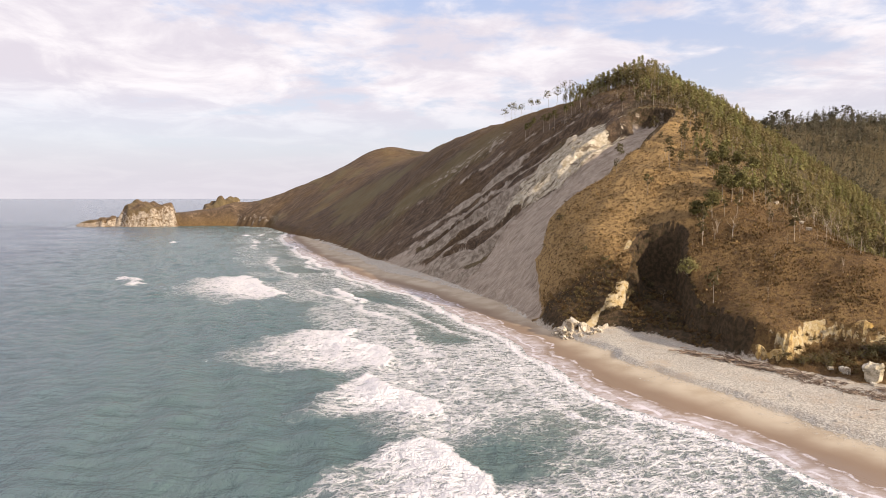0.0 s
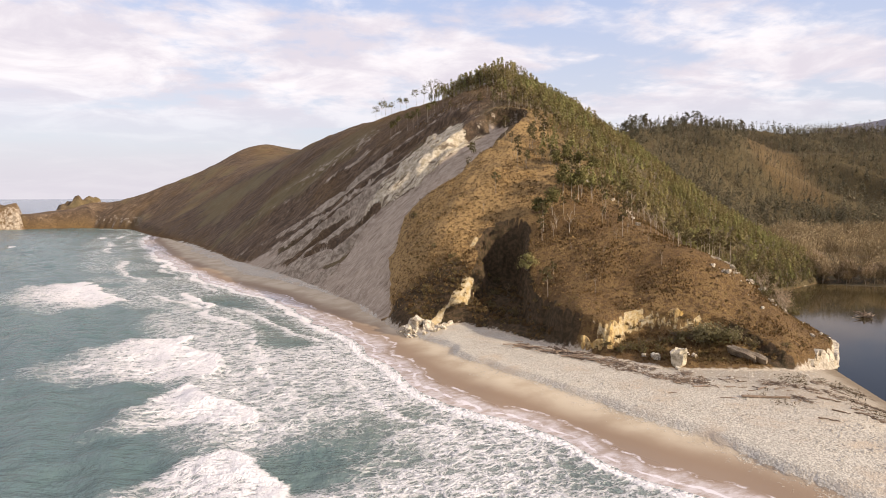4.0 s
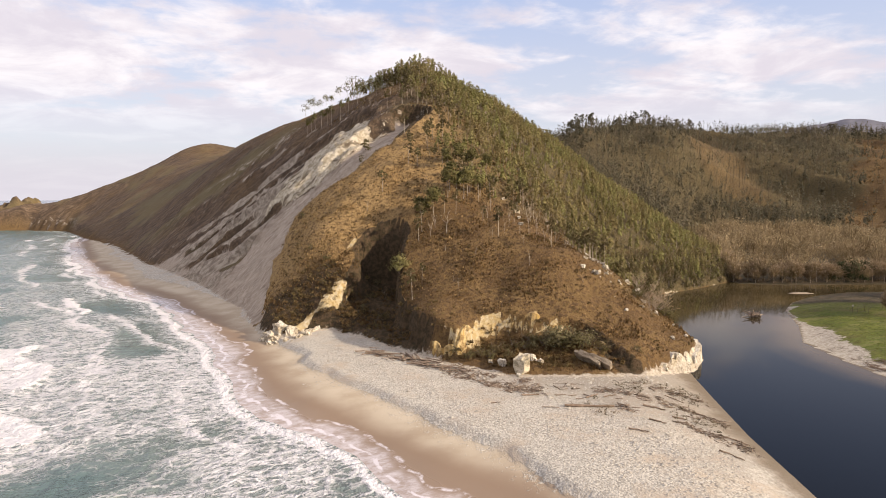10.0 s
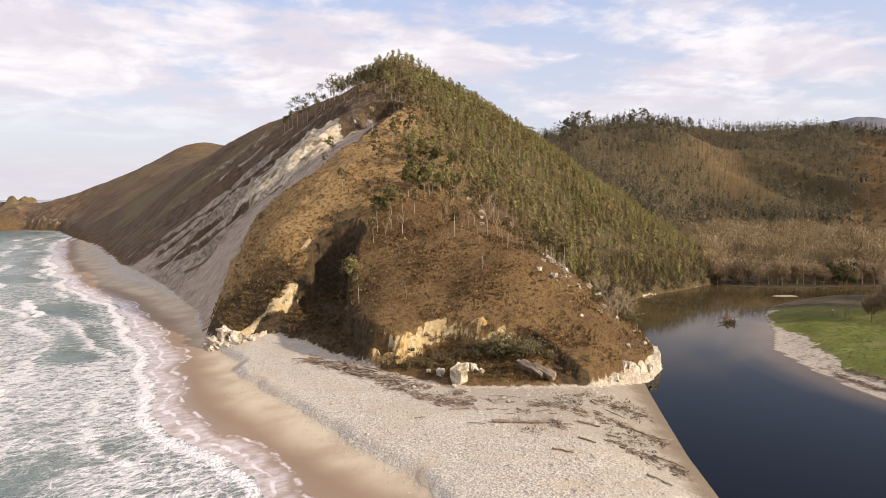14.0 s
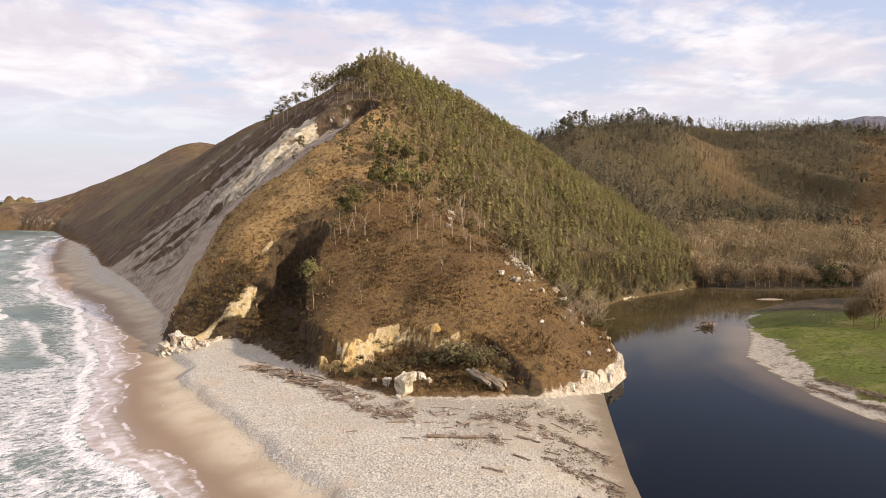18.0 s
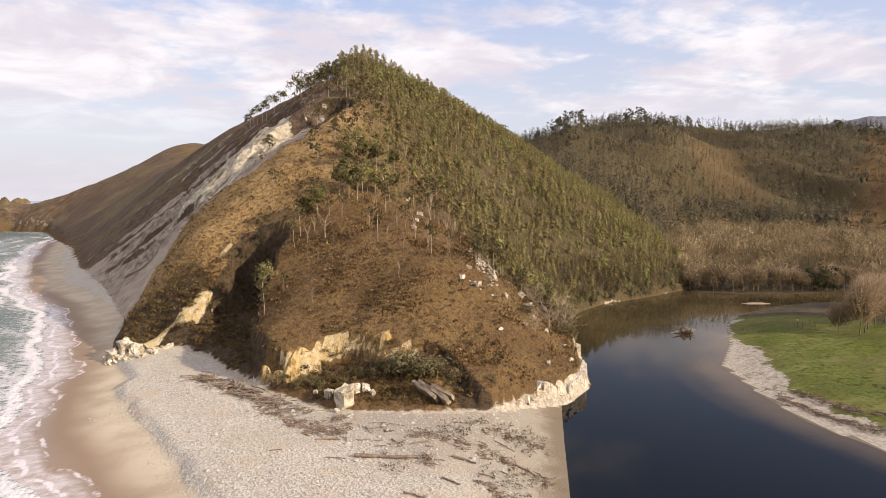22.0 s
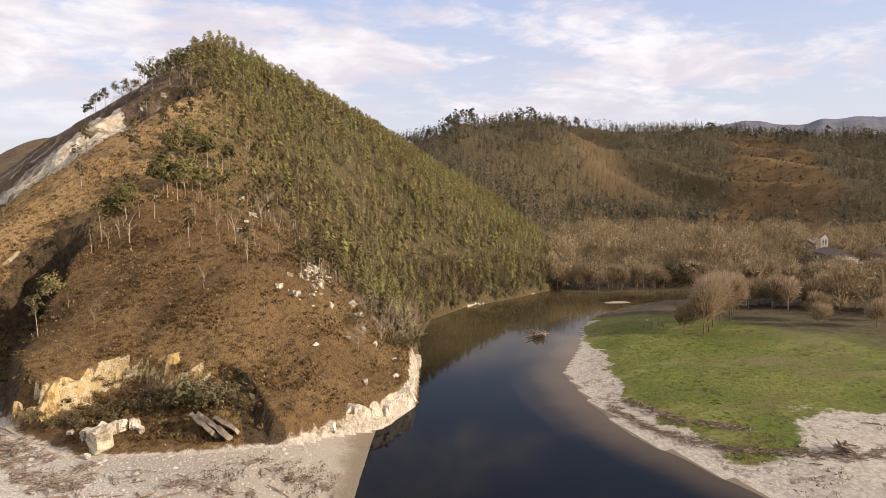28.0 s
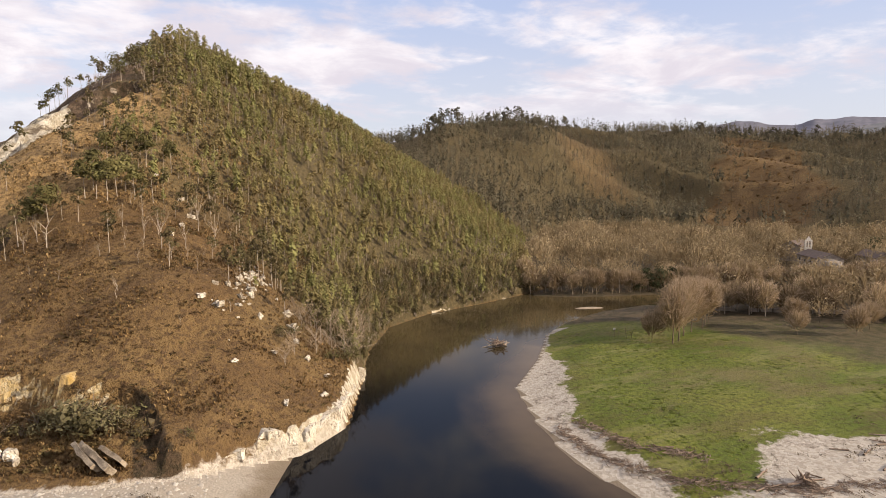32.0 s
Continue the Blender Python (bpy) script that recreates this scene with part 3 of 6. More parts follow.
# ---- ground materials ----
def hill_material():
    m, n = material("heath_and_rock", 0.9, 0.15)
    pos, nor, island = n.where()
    tuft = n.noise(pos, 0.9, 5, 0.65)
    patch = n.noise(pos, 0.055, 4, 0.6)
    heath = n.mix(n.ramp(patch, 0.38, 0.62), (0.15, 0.092, 0.04), (0.205, 0.131, 0.055))
    heath = n.mix(n.ramp(tuft, 0.45, 0.62), heath, (0.115, 0.07, 0.034))
    heath = n.mix(n.math("MULTIPLY", n.attr("dry"), n.ramp(tuft, 0.7, 0.4)), heath, (0.40, 0.265, 0.115))
    green = n.mix(n.ramp(tuft, 0.4, 0.65), (0.13, 0.098, 0.048), (0.075, 0.06, 0.03))
    scrub = n.mix(n.ramp(tuft, 0.4, 0.62), (0.185, 0.128, 0.083), (0.10, 0.07, 0.047))
    streak = n.noise(n.scaled(n.vmath("ADD", pos, n.scaled(n.noise(pos, 0.05, 3, 0.6), (14, 14, 14))), (0.10, 0.40, 0.14)), 1.0, 6, 0.7)
    scrub = n.mix(n.ramp(streak, 0.46, 0.6), scrub, (0.075, 0.053, 0.037))
    scrub = n.mix(n.math("MULTIPLY", n.ramp(streak, 0.42, 0.30), 0.7), scrub, (0.34, 0.265, 0.185))
    scrub = n.mix(n.math("MULTIPLY", n.ramp(n.noise(pos, 0.012, 3), 0.5, 0.62), 0.6), scrub, (0.20, 0.165, 0.08))
    col = n.mix(n.attr("green"), heath, green)
    col = n.mix(n.math("MULTIPLY", n.attr("west"), n.ramp(n.noise(pos, 0.03, 4), 0.3, 0.6, 0.55, 1.0)), col, scrub)
    dirt = n.mix(n.ramp(n.noise(pos, 0.25, 6, 0.7), 0.35, 0.65), (0.50, 0.41, 0.32), (0.38, 0.305, 0.235))
    flow = n.noise(n.scaled(n.vmath("ADD", pos, n.scaled(n.noise(pos, 0.12, 3, 0.6), (9, 9, 9))), (0.17, 0.75, 0.24)), 1.0, 7, 0.72)
    bedded = n.noise(n.scaled(pos, (0.22, 1.0, 0.3)), 1.0, 6, 0.72)
    dirt = n.mix(n.ramp(bedded, 0.45, 0.7), dirt, (0.60, 0.51, 0.41))
    dirt = n.mix(n.math("MULTIPLY", n.ramp(flow, 0.52, 0.68), 0.6), dirt, (0.29, 0.225, 0.165))
    dirt = n.mix(n.math("MULTIPLY", n.ramp(flow, 0.44, 0.32), 0.45), dirt, (0.68, 0.60, 0.49))
    dirt = n.mix(n.math("MULTIPLY", n.ramp(n.noise(n.scaled(pos, (0.10, 0.5, 0.14)), 1.0, 7, 0.75), 0.52, 0.62), 0.6), dirt, (0.19, 0.14, 0.10))
    col = n.mix(n.ramp(n.math("ADD", n.attr("scree"), n.math("MULTIPLY", n.math("SUBTRACT", tuft, 0.5), 0.7)), 0.4, 0.6), col, dirt)
    # dark soil and scrub colour that also carries the hollows' painted shade
    gash_shade = n.mix(n.ramp(tuft, 0.4, 0.6), (0.10, 0.066, 0.038), (0.05, 0.038, 0.02))
    col = n.mix(n.ramp(n.attr("gash_shade"), 0.3, 0.7), col, gash_shade)
    face = n.mix(n.ramp(n.noise(pos, 0.35, 6, 0.75), 0.38, 0.64), (0.24, 0.19, 0.14), (0.52, 0.44, 0.345))
    torn = n.math("MULTIPLY", n.math("SUBTRACT", n.noise(pos, 0.22, 6, 0.75), 0.5), 1.7)
    col = n.mix(n.ramp(n.math("ADD", n.attr("crag"), torn), 0.4, 0.62), col, face)
    stone = n.mix(n.ramp(n.noise(pos, 0.5, 6, 0.7), 0.4, 0.62), (0.46, 0.38, 0.26), (0.76, 0.68, 0.53))
    cracks = n.noise(n.scaled(pos, (0.07, 0.85, 0.10)), 1.0, 6, 0.7)
    stone = n.mix(n.ramp(cracks, 0.53, 0.61), stone, (0.22, 0.17, 0.115))
    ragged = n.math("MULTIPLY", n.math("SUBTRACT", n.noise(pos, 0.45, 5, 0.7), 0.5), 1.5)
    col = n.mix(n.ramp(n.math("ADD", n.attr("rock"), ragged), 0.42, 0.6), col, stone)
    earth = n.mix(n.ramp(n.noise(pos, 0.7, 5, 0.7), 0.35, 0.65), (0.47, 0.34, 0.15), (0.58, 0.49, 0.33))
    col = n.mix(n.ramp(n.math("ADD", n.attr("ochre"), ragged), 0.45, 0.65), col, earth)
    # far hills go blue-grey: the haze of distance painted into the rock
    hazed_rock = n.mix(n.ramp(n.noise(pos, 0.004, 5, 0.6), 0.4, 0.6), (0.11, 0.115, 0.125), (0.16, 0.16, 0.165))
    col = n.mix(n.ramp(n.attr("near"), 700, 1300), col, hazed_rock)
    foot = n.math("ADD", n.attr("near"), n.math("MULTIPLY", n.math("SUBTRACT", n.noise(pos, 0.6, 4, 0.7), 0.5), 3.0))
    pebbles = n.mix(n.ramp(n.voronoi(pos, 2.2, "F1", "Color"), 0.1, 0.9), (0.44, 0.375, 0.29), (0.60, 0.53, 0.43))
    col = n.mix(n.math("MULTIPLY", n.ramp(foot, 0.9, 0.2), n.attr("beachside")), col, pebbles)
    n.link(col, n.p.inputs["Base Color"])
    bump(n, n.math("ADD", n.math("ADD", tuft, n.noise(pos, 3.2, 4, 0.6)), n.math("MULTIPLY", n.math("ADD", bedded, n.math("MULTIPLY", flow, 0.9)), n.math("ADD", n.math("ADD", n.attr("scree"), n.attr("crag")), n.attr("rock")))), 0.95, 0.6)
    return m


def beach_material():
    m, n = material("sand_and_shingle", 0.9, 0.2)
    pos, nor, island = n.where()
    inland = n.math("ADD", n.attr("inland"), n.math("MULTIPLY", n.math("SUBTRACT", n.noise(pos, 0.06, 4), 0.5), 7.0))
    berm = n.attr("berm")
    sand = n.mix(n.ramp(n.noise(pos, 0.12, 4), 0.35, 0.65), (0.43, 0.35, 0.25), (0.53, 0.45, 0.335))
    wet = n.mix(n.ramp(inland, 8.0, 16.5), (0.265, 0.188, 0.128), sand)
    # swash foam; its lilac white also paints the sky reflected in wet sand
    film = n.math("ADD", n.attr("wash"), n.math("MULTIPLY", n.math("SUBTRACT", n.noise(n.scaled(pos, (1, 1, 0)), 0.10, 3), 0.5), 7.0))
    veil = n.math("MULTIPLY", n.ramp(film, 6.3, 4.2), n.ramp(n.noise(n.scaled(pos, (0.5, 1.0, 1)), 0.6, 7, 0.72), 0.36, 0.66, 0.28, 1.0))
    rims = n.math("ADD", n.ramp(n.math("ABSOLUTE", n.math("SUBTRACT", film, 6.2)), 0.1, 0.55, 1.0, 0.0), n.ramp(n.math("ABSOLUTE", n.math("SUBTRACT", film, 2.6)), 0.1, 0.6, 1.0, 0.0))
    rims = n.math("MULTIPLY", rims, n.ramp(n.noise(pos, 0.3, 5, 0.7), 0.42, 0.58))
    wet = n.mix(n.math("MINIMUM", n.math("ADD", n.math("MULTIPLY", veil, 0.75), n.math("MULTIPLY", rims, 0.85)), 1.0), wet, (0.68, 0.63, 0.64))
    stones = n.voronoi(pos, 4.4, "F1", "Color")
    grey = n.mix(n.ramp(stones, 0.1, 0.9), (0.33, 0.30, 0.25), (0.60, 0.55, 0.462))
    grey = n.mix(n.ramp(n.noise(pos, 0.16, 5, 0.65), 0.45, 0.7), grey, (0.46, 0.38, 0.29))
    speck = n.ramp(n.math("ADD", n.math("ADD", n.ramp(berm, 8.0, 17.0, 0.0, 0.45, smooth=False), n.ramp(berm, 17.0, 18.0, 0.0, 0.55)), n.math("MULTIPLY", n.math("SUBTRACT", n.noise(pos, 1.2, 4, 0.75), 0.5), 1.3)), 0.4, 0.62)
    col = n.mix(speck, wet, grey)
    wrack = n.math("MULTIPLY", n.ramp(n.noise(n.scaled(pos, (0.5, 1.1, 1)), 0.22, 6, 0.7), 0.57, 0.66), n.ramp(inland, 40.0, 54.0))
    col = n.mix(n.math("MULTIPLY", n.ramp(inland, 30.0, 54.0), 0.78), col, (0.285, 0.242, 0.185))
    damp = n.math("MULTIPLY", n.ramp(n.noise(n.scaled(pos, (1.0, 0.7, 1)), 0.10, 5, 0.7), 0.48, 0.64), n.ramp(inland, 22.0, 34.0))
    col = n.mix(n.math("MULTIPLY", damp, 0.5), col, (0.30, 0.265, 0.22))
    col = n.mix(n.math("MULTIPLY", wrack, 0.8), col, (0.16, 0.115, 0.075))
    edge = n.math("ADD", n.attr("bank"), n.math("MULTIPLY", n.math("SUBTRACT", n.noise(pos, 0.25, 5, 0.7), 0.5), 8.0))
    col = n.mix(n.math("MULTIPLY", n.ramp(edge, 5.0, 1.0), 0.85), col, (0.17, 0.13, 0.085))
    n.link(col, n.p.inputs["Base Color"])
    n.link(n.ramp(inland, 3.0, 12.0, 0.22, 0.9), n.p.inputs["Roughness"])
    hgt = n.math("MULTIPLY", n.math("ADD", n.noise(pos, 2.5, 4, 0.7), n.voronoi(pos, 3.2)), speck)
    bump(n, hgt, 0.6, 0.1)
    return m


def meadow_material():
    m, n = material("grass_and_shingle", 0.9, 0.15)
    pos, nor, island = n.where()
    grass = n.mix(n.ramp(n.noise(pos, 0.06, 4), 0.35, 0.65), (0.10, 0.128, 0.02), (0.165, 0.172, 0.036))
    grass = n.mix(n.ramp(n.noise(pos, 1.2, 5, 0.7), 0.42, 0.7), grass, (0.06, 0.066, 0.018))
    grass = n.mix(n.math("MULTIPLY", n.ramp(n.noise(n.scaled(pos, (0.3, 1.0, 1.0)), 0.2, 6, 0.75), 0.5, 0.6), 0.5), grass, (0.20, 0.185, 0.075))
    grass = n.mix(n.math("MULTIPLY", n.ramp(n.noise(pos, 0.045, 5, 0.65), 0.5, 0.66), 0.55), grass, (0.15, 0.115, 0.055))
    grass = n.mix(n.math("MULTIPLY", n.ramp(n.noise(n.scaled(pos, (0.35, 1.0, 1.0)), 0.12, 6, 0.72), 0.5, 0.62), 0.45), grass, (0.105, 0.08, 0.035))
    # wood litter and brown rushes, and tree shade painted into the grass
    grass = n.mix(n.ramp(n.attr("floor"), 0.2, 0.8), grass, n.mix(n.ramp(n.noise(pos, 0.4, 4), 0.4, 0.6), (0.10, 0.075, 0.045), (0.06, 0.05, 0.028)))
    shingle = n.mix(n.ramp(n.voronoi(pos, 2.2, "F1", "Color"), 0.1, 0.9), (0.34, 0.295, 0.235), (0.48, 0.43, 0.355))
    bare = n.math("ADD", n.attr("bare"), n.math("MULTIPLY", n.math("SUBTRACT", n.noise(pos, 0.16, 8, 0.74), 0.5), 2.0))
    col = n.mix(n.ramp(bare, 0.42, 0.58), grass, shingle)
    line_ = n.ramp(n.math("ABSOLUTE", n.math("SUBTRACT", bare, 0.75)), 0.0, 0.09, 1.0, 0.0)
    col = n.mix(n.math("MULTIPLY", n.math("MULTIPLY", line_, n.ramp(n.noise(pos, 0.5, 4), 0.4, 0.6)), 0.8), col, (0.10, 0.075, 0.05))
    n.link(col, n.p.inputs["Base Color"])
    bump(n, n.noise(pos, 1.8, 5, 0.7), 0.8, 0.3)
    return m


def sea_material():
    m, n = material("sea_water", 0.12, 0.5)
    pos, nor, island = n.where()
    far = n.attr("offshore")
    water = n.mix(n.ramp(far, 10, 60), (0.16, 0.205, 0.185), (0.085, 0.14, 0.14))
    water = n.mix(n.ramp(far, 45, 220), water, (0.13, 0.16, 0.21))
    water = n.mix(n.math("MULTIPLY", n.ramp(n.noise(pos, 0.03, 4), 0.4, 0.65), n.ramp(far, 160, 60)), water, (0.10, 0.155, 0.15))
    water = n.mix(n.math("MULTIPLY", n.ramp(n.attr("foam"), 0.15, 0.7), 0.6), water, (0.33, 0.36, 0.345))
    drift = n.vmath("ADD", pos, n.scaled(n.noise(pos, 0.35, 4, 0.6), (3.2, 3.2, 0)))
    lace = n.math("SUBTRACT", 1.0, n.ramp(n.voronoi(n.scaled(drift, (0.55, 0.95, 1)), 0.62, "DISTANCE_TO_EDGE"), 0.0, 0.30))
    veil = n.math("SUBTRACT", 1.0, n.ramp(n.voronoi(n.scaled(drift, (0.7, 1.2, 1)), 1.5, "DISTANCE_TO_EDGE"), 0.0, 0.34))
    f = n.math("ADD", n.math("MULTIPLY", n.attr("foam"), 1.35), n.math("MULTIPLY", n.math("SUBTRACT", lace, 0.55), 0.38))
    f = n.math("ADD", f, n.math("MULTIPLY", n.math("SUBTRACT", veil, 0.6), 0.3))
    f = n.math("ADD", f, n.math("MULTIPLY", n.math("SUBTRACT", n.noise(n.scaled(pos, (0.5, 1.2, 1)), 0.3, 7, 0.7), 0.5), 1.25))
    f = n.math("MULTIPLY", n.ramp(f, 0.44, 1.05), n.ramp(n.attr("foam"), 0.3, 0.75, 0.72, 1.0))
    n.link(n.mix(f, water, (0.78, 0.75, 0.75)), n.p.inputs["Base Color"])
    n.link(n.math("ADD", n.math("MULTIPLY", f, 0.7), 0.13), n.p.inputs["Roughness"])
    rip = n.math("ADD", n.noise(n.scaled(pos, (1.0, 0.55, 1)), 0.55, 5, 0.6), n.math("MULTIPLY", n.noise(pos, 2.6, 3), 0.3))
    rip = n.math("ADD", rip, n.math("MULTIPLY", n.noise(n.scaled(pos, (1.0, 0.45, 1)), 0.14, 4, 0.6), 1.3))
    rip = n.math("ADD", rip, n.math("MULTIPLY", n.noise(n.scaled(pos, (0.28, 1.3, 1)), 0.45, 5, 0.65), 1.0))
    bump(n, n.math("ADD", rip, n.math("MULTIPLY", f, 0.4)), 0.95, 1.25)
    return m


def river_material():
    m, n = material("river_water", 0.05, 0.058)
    pos, nor, island = n.where()
    shoal = n.math("ADD", n.attr("shoal"), n.math("MULTIPLY", n.math("SUBTRACT", n.noise(pos, 0.05, 4), 0.5), 0.5))
    deep = n.mix(n.math("MULTIPLY", n.attr("upstream"), n.ramp(n.noise(pos, 0.035, 4), 0.3, 0.65, 0.35, 1.0)), (0.004, 0.0045, 0.006), (0.075, 0.056, 0.025))
    col = n.mix(n.ramp(shoal, 0.3, 1.15), deep, (0.14, 0.098, 0.054))
    n.link(col, n.p.inputs["Base Color"])
    bump(n, n.noise(n.scaled(pos, (1, 1, 1)), 0.8, 3, 0.5), 0.05, 0.05)
    return m


HILL, BEACH, MEADOW, SEA, RIVERW = hill_material(), beach_material(), meadow_material(), sea_material(), river_material()

# ---- ground ----
faces = grid_faces(len(GX), len(GY))
mid = lambda a: a[faces].mean(1)
is_hill = mid(SHARES["hill"]) > 0.01
is_east = (mid(SHARES["east"]) > 0.5) & ~is_hill
verts = np.column_stack([MX.ravel(), MY.ravel(), GZ])
gx = np.gradient(GZ2, GX, axis=1).ravel()
gy = np.gradient(GZ2, GY, axis=0).ravel()
steep = smooth(np.hypot(gx, gy), 0.9, 1.8) * (SHARES["hill"] > 0.5)
push = fbm(MX.ravel() * 0.6 + GZ * 0.7, MY.ravel() * 0.6 - GZ * 0.5, 3.5, 4, 77) * 1.2 * steep * (1 - SHARES["tip"]) * (1 - 0.8 * SHARES["rock"] * (MY.ravel() > 230))
verts[:, 0] -= gx / np.maximum(np.hypot(gx, gy), 0.1) * push
verts[:, 1] -= gy / np.maximum(np.hypot(gx, gy), 0.1) * push
bare = smooth(SHARES["bank"] + fbm(MX.ravel(), MY.ravel(), 18, 3, 90) * 4, np.interp(MY.ravel(), [100, 150, 185, 200], [13, 9, 1.5, 0.5]), 0.4) * (MY.ravel() < 180)
rim_y = np.interp(MX.ravel(), [160, 168, 172, 177, 187, 200, 230, 270], [94, 89, 86, 87, 97, 93, 91, 88])
bare = np.maximum(bare, smooth(MY.ravel() - rim_y + fbm(MX.ravel(), MY.ravel(), 16, 4, 91) * 5, 9, -7))
SHARES["bare"] = bare
SHARES["floor"] = np.maximum(smooth(MX.ravel() * 0.55 + MY.ravel(), 288, 306), smooth(MX.ravel(), 330, 360))
# meadow's back and right: brown rough grass with tree shade added as colour
SHARES["floor"] = np.maximum(SHARES["floor"], 0.62 * smooth(MX.ravel() * 0.8 + MY.ravel() + fbm(MX.ravel(), MY.ravel(), 14, 3, 93) * 10, 336, 376))
SHARES["floor"] = np.maximum(SHARES["floor"], 0.66 * smooth(MX.ravel() + 0.25 * (MY.ravel() - 130) + fbm(MX.ravel(), MY.ravel(), 22, 4, 92) * 18, 212, 246))
SHARES["beachside"] = ((MX.ravel() < 132) & (MY.ravel() < 185)) * 1.0


def land(name, pick, mat, label, attrs):
    f = faces[pick]
    used, inv = np.unique(f, return_inverse=True)
    ob = new(name, mesh_of(name, verts[used], inv.reshape(f.shape), mat, {a: SHARES[a][used] for a in attrs}))
    return tagged(ob, label, "ground", kind="structure")


land("ground_hills", is_hill, HILL, "brown heath hillside with grey landslip and limestone cliffs", ("rock", "scree", "ochre", "green", "gash_shade", "crag", "near", "beachside", "west", "dry"))
land("ground_meadow", is_east, MEADOW, "green riverside meadow edged with pale shingle", ("bare", "bank", "floor"))
land("beach", ~is_hill & ~is_east, BEACH, "golden wet sand rising to a pale pebble bank", ("inland", "berm", "bank", "wash"))

# the mountains beyond the valley, with distance haze put into their blue-grey colour
ridge_az = np.linspace(34, 75, 260)
ridge_z = np.interp(ridge_az, MOUNTAIN_AZ, MOUNTAIN_Z) + fbm(ridge_az * 10, ridge_az * 0, 22, 5, 410) * 14
ma, mk = np.meshgrid(np.radians(ridge_az), np.linspace(0, 1, 12))
folds = fbm(np.degrees(ma) * 30, mk * 40, 24, 4, 411)
reach_ = 3300 + 1150 * mk + folds * 160 * (1 - mk)
mz = ridge_z[None] * mk ** 0.8 + folds * 45 * mk * (1 - mk) * 2
backdrop = new("backdrop_mountains", mesh_of("backdrop_mountains", np.column_stack([(np.sin(ma) * reach_ + 100).ravel(), (np.cos(ma) * reach_ + 25).ravel(), mz.ravel()]), grid_faces(260, 12), plain("hazed_mountain", (0.20, 0.195, 0.225), (0.12, 0.118, 0.14), 0.004)))
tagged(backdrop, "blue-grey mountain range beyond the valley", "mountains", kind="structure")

# ---- water ----
SX = np.concatenate([-np.array(growing(260, 4900, 7, 1.25))[::-1], steps((-260, -90, 2.5), (-90, 75, 0.9), (75, 330, 6))])
SY = np.concatenate([-np.array(growing(0, 500, 12, 1.3))[::-1], steps((0, 62, 4), (62, 260, 0.9), (260, 460, 2.2), (460, 800, 5)), growing(800, 4900, 9, 1.25)])
sx, sy = [a.ravel() for a in np.meshgrid(SX, SY)]
d, along_shore, side = to_line(sx, sy, SHORE)
off = np.where(sy > 800, d, -d * side)
swell = off + fbm(sx, sy, 60, 3, 101) * 7
wave = (0.36 * np.sin(swell / 14 * 2 * np.pi) + 0.1 * np.sin((sx * 0.3 + sy + fbm(sx, sy, 40, 2, 102) * 9) / 6.5 * 2 * np.pi)) * smooth(off, 10, 60) + fbm(sx, sy * 1.6, 8, 3, 103) * 0.36 * smooth(off, 3, 30)
lobes = off + fbm(sx, sy, 20, 3, 104) * 3.0


def crest(v, reach):
    """A foam line, sharp on its shoreward side and trailing out to sea."""
    return smooth(v, -0.6, 0.4) * np.clip(1 - v / reach, 0, 1) ** 1.3


foam = np.exp(-((lobes - 1.2) / 1.6) ** 2) * 0.95 * (off > -6) + crest(lobes - 9 + fbm(sx, sy, 40, 2, 105) * 4, 7) * 0.8 * smooth(fbm(sx, sy, 34, 3, 106), -0.05, 0.35)
foam = np.maximum(foam, 0.46 * smooth(lobes, 14, 3) * (off > -6))
foam = np.maximum(foam, 0.56 * smooth(off, 56, 38) * smooth(fbm(sx, sy, 30, 3, 107), -0.75, 0.1) * np.interp(sy, [60, 170, 210, 400], [1, 1, 0.8, 0.55]))
foam = np.maximum(foam, crest(lobes - 22 + fbm(sx, sy, 50, 2, 108) * 6, 11) * 0.8 * smooth(fbm(sx, sy, 38, 3, 109), 0.1, 0.45))
surge = np.zeros(sx.shape)
# breaking fronts (shoreward edge, far end first), the reach of the foam behind them, and their strength
FRONTS = [
    (line((-31, 186), (-21, 168), (-13, 150), (-9, 137)), 46, 1.0),
    (line((-14, 131), (-6, 121), (-2, 109)), 34, 1.0),
    (line((-9, 103), (0, 96), (5, 84), (8, 66)), 34, 1.0),
    (line((-104, 306), (-88, 286), (-72, 256), (-57, 232)), 46, 0.95),
    (line((-152, 300), (-140, 276), (-132, 260)), 8, 0.7),
    (line((-98, 430), (-84, 385), (-70, 345)), 10, 0.75),
    (line((-130, 520), (-112, 470), (-104, 440)), 9, 0.7),
    (line((-190, 600), (-183, 585)), 7, 0.7), (line((-226, 520), (-215, 500)), 7, 0.7),
    (line((-45, 262), (-33, 240), (-25, 222)), 10, 0.7),
]
for k, (front_, reach, power) in enumerate(FRONTS):
    fd, fa, fs = to_line(sx + fbm(sx, sy, 14, 4, 160 + k) * 5, sy + fbm(sx, sy, 20, 3, 180 + k) * 5, front_)
    behind = fd * -fs
    ends = smooth(fa, 0.0, 0.12) * smooth(fa, 1.0, 0.88)
    edge_ = smooth(behind, -0.8, 0.2) * smooth(behind, 4.5, 1.5)
    trail = smooth(behind, -0.5, 0.5) * (1 - np.clip(behind / (reach * (0.55 + 0.45 * np.sin(np.pi * fa))), 0, 1)) ** 0.6 * 0.88
    surge = np.maximum(surge, ends * np.maximum(edge_, trail * power))
    wave += 0.6 * ends * np.exp(-((behind - 1.2) / 2.2) ** 2)
foam = np.clip(np.maximum(foam, surge), 0, 1)
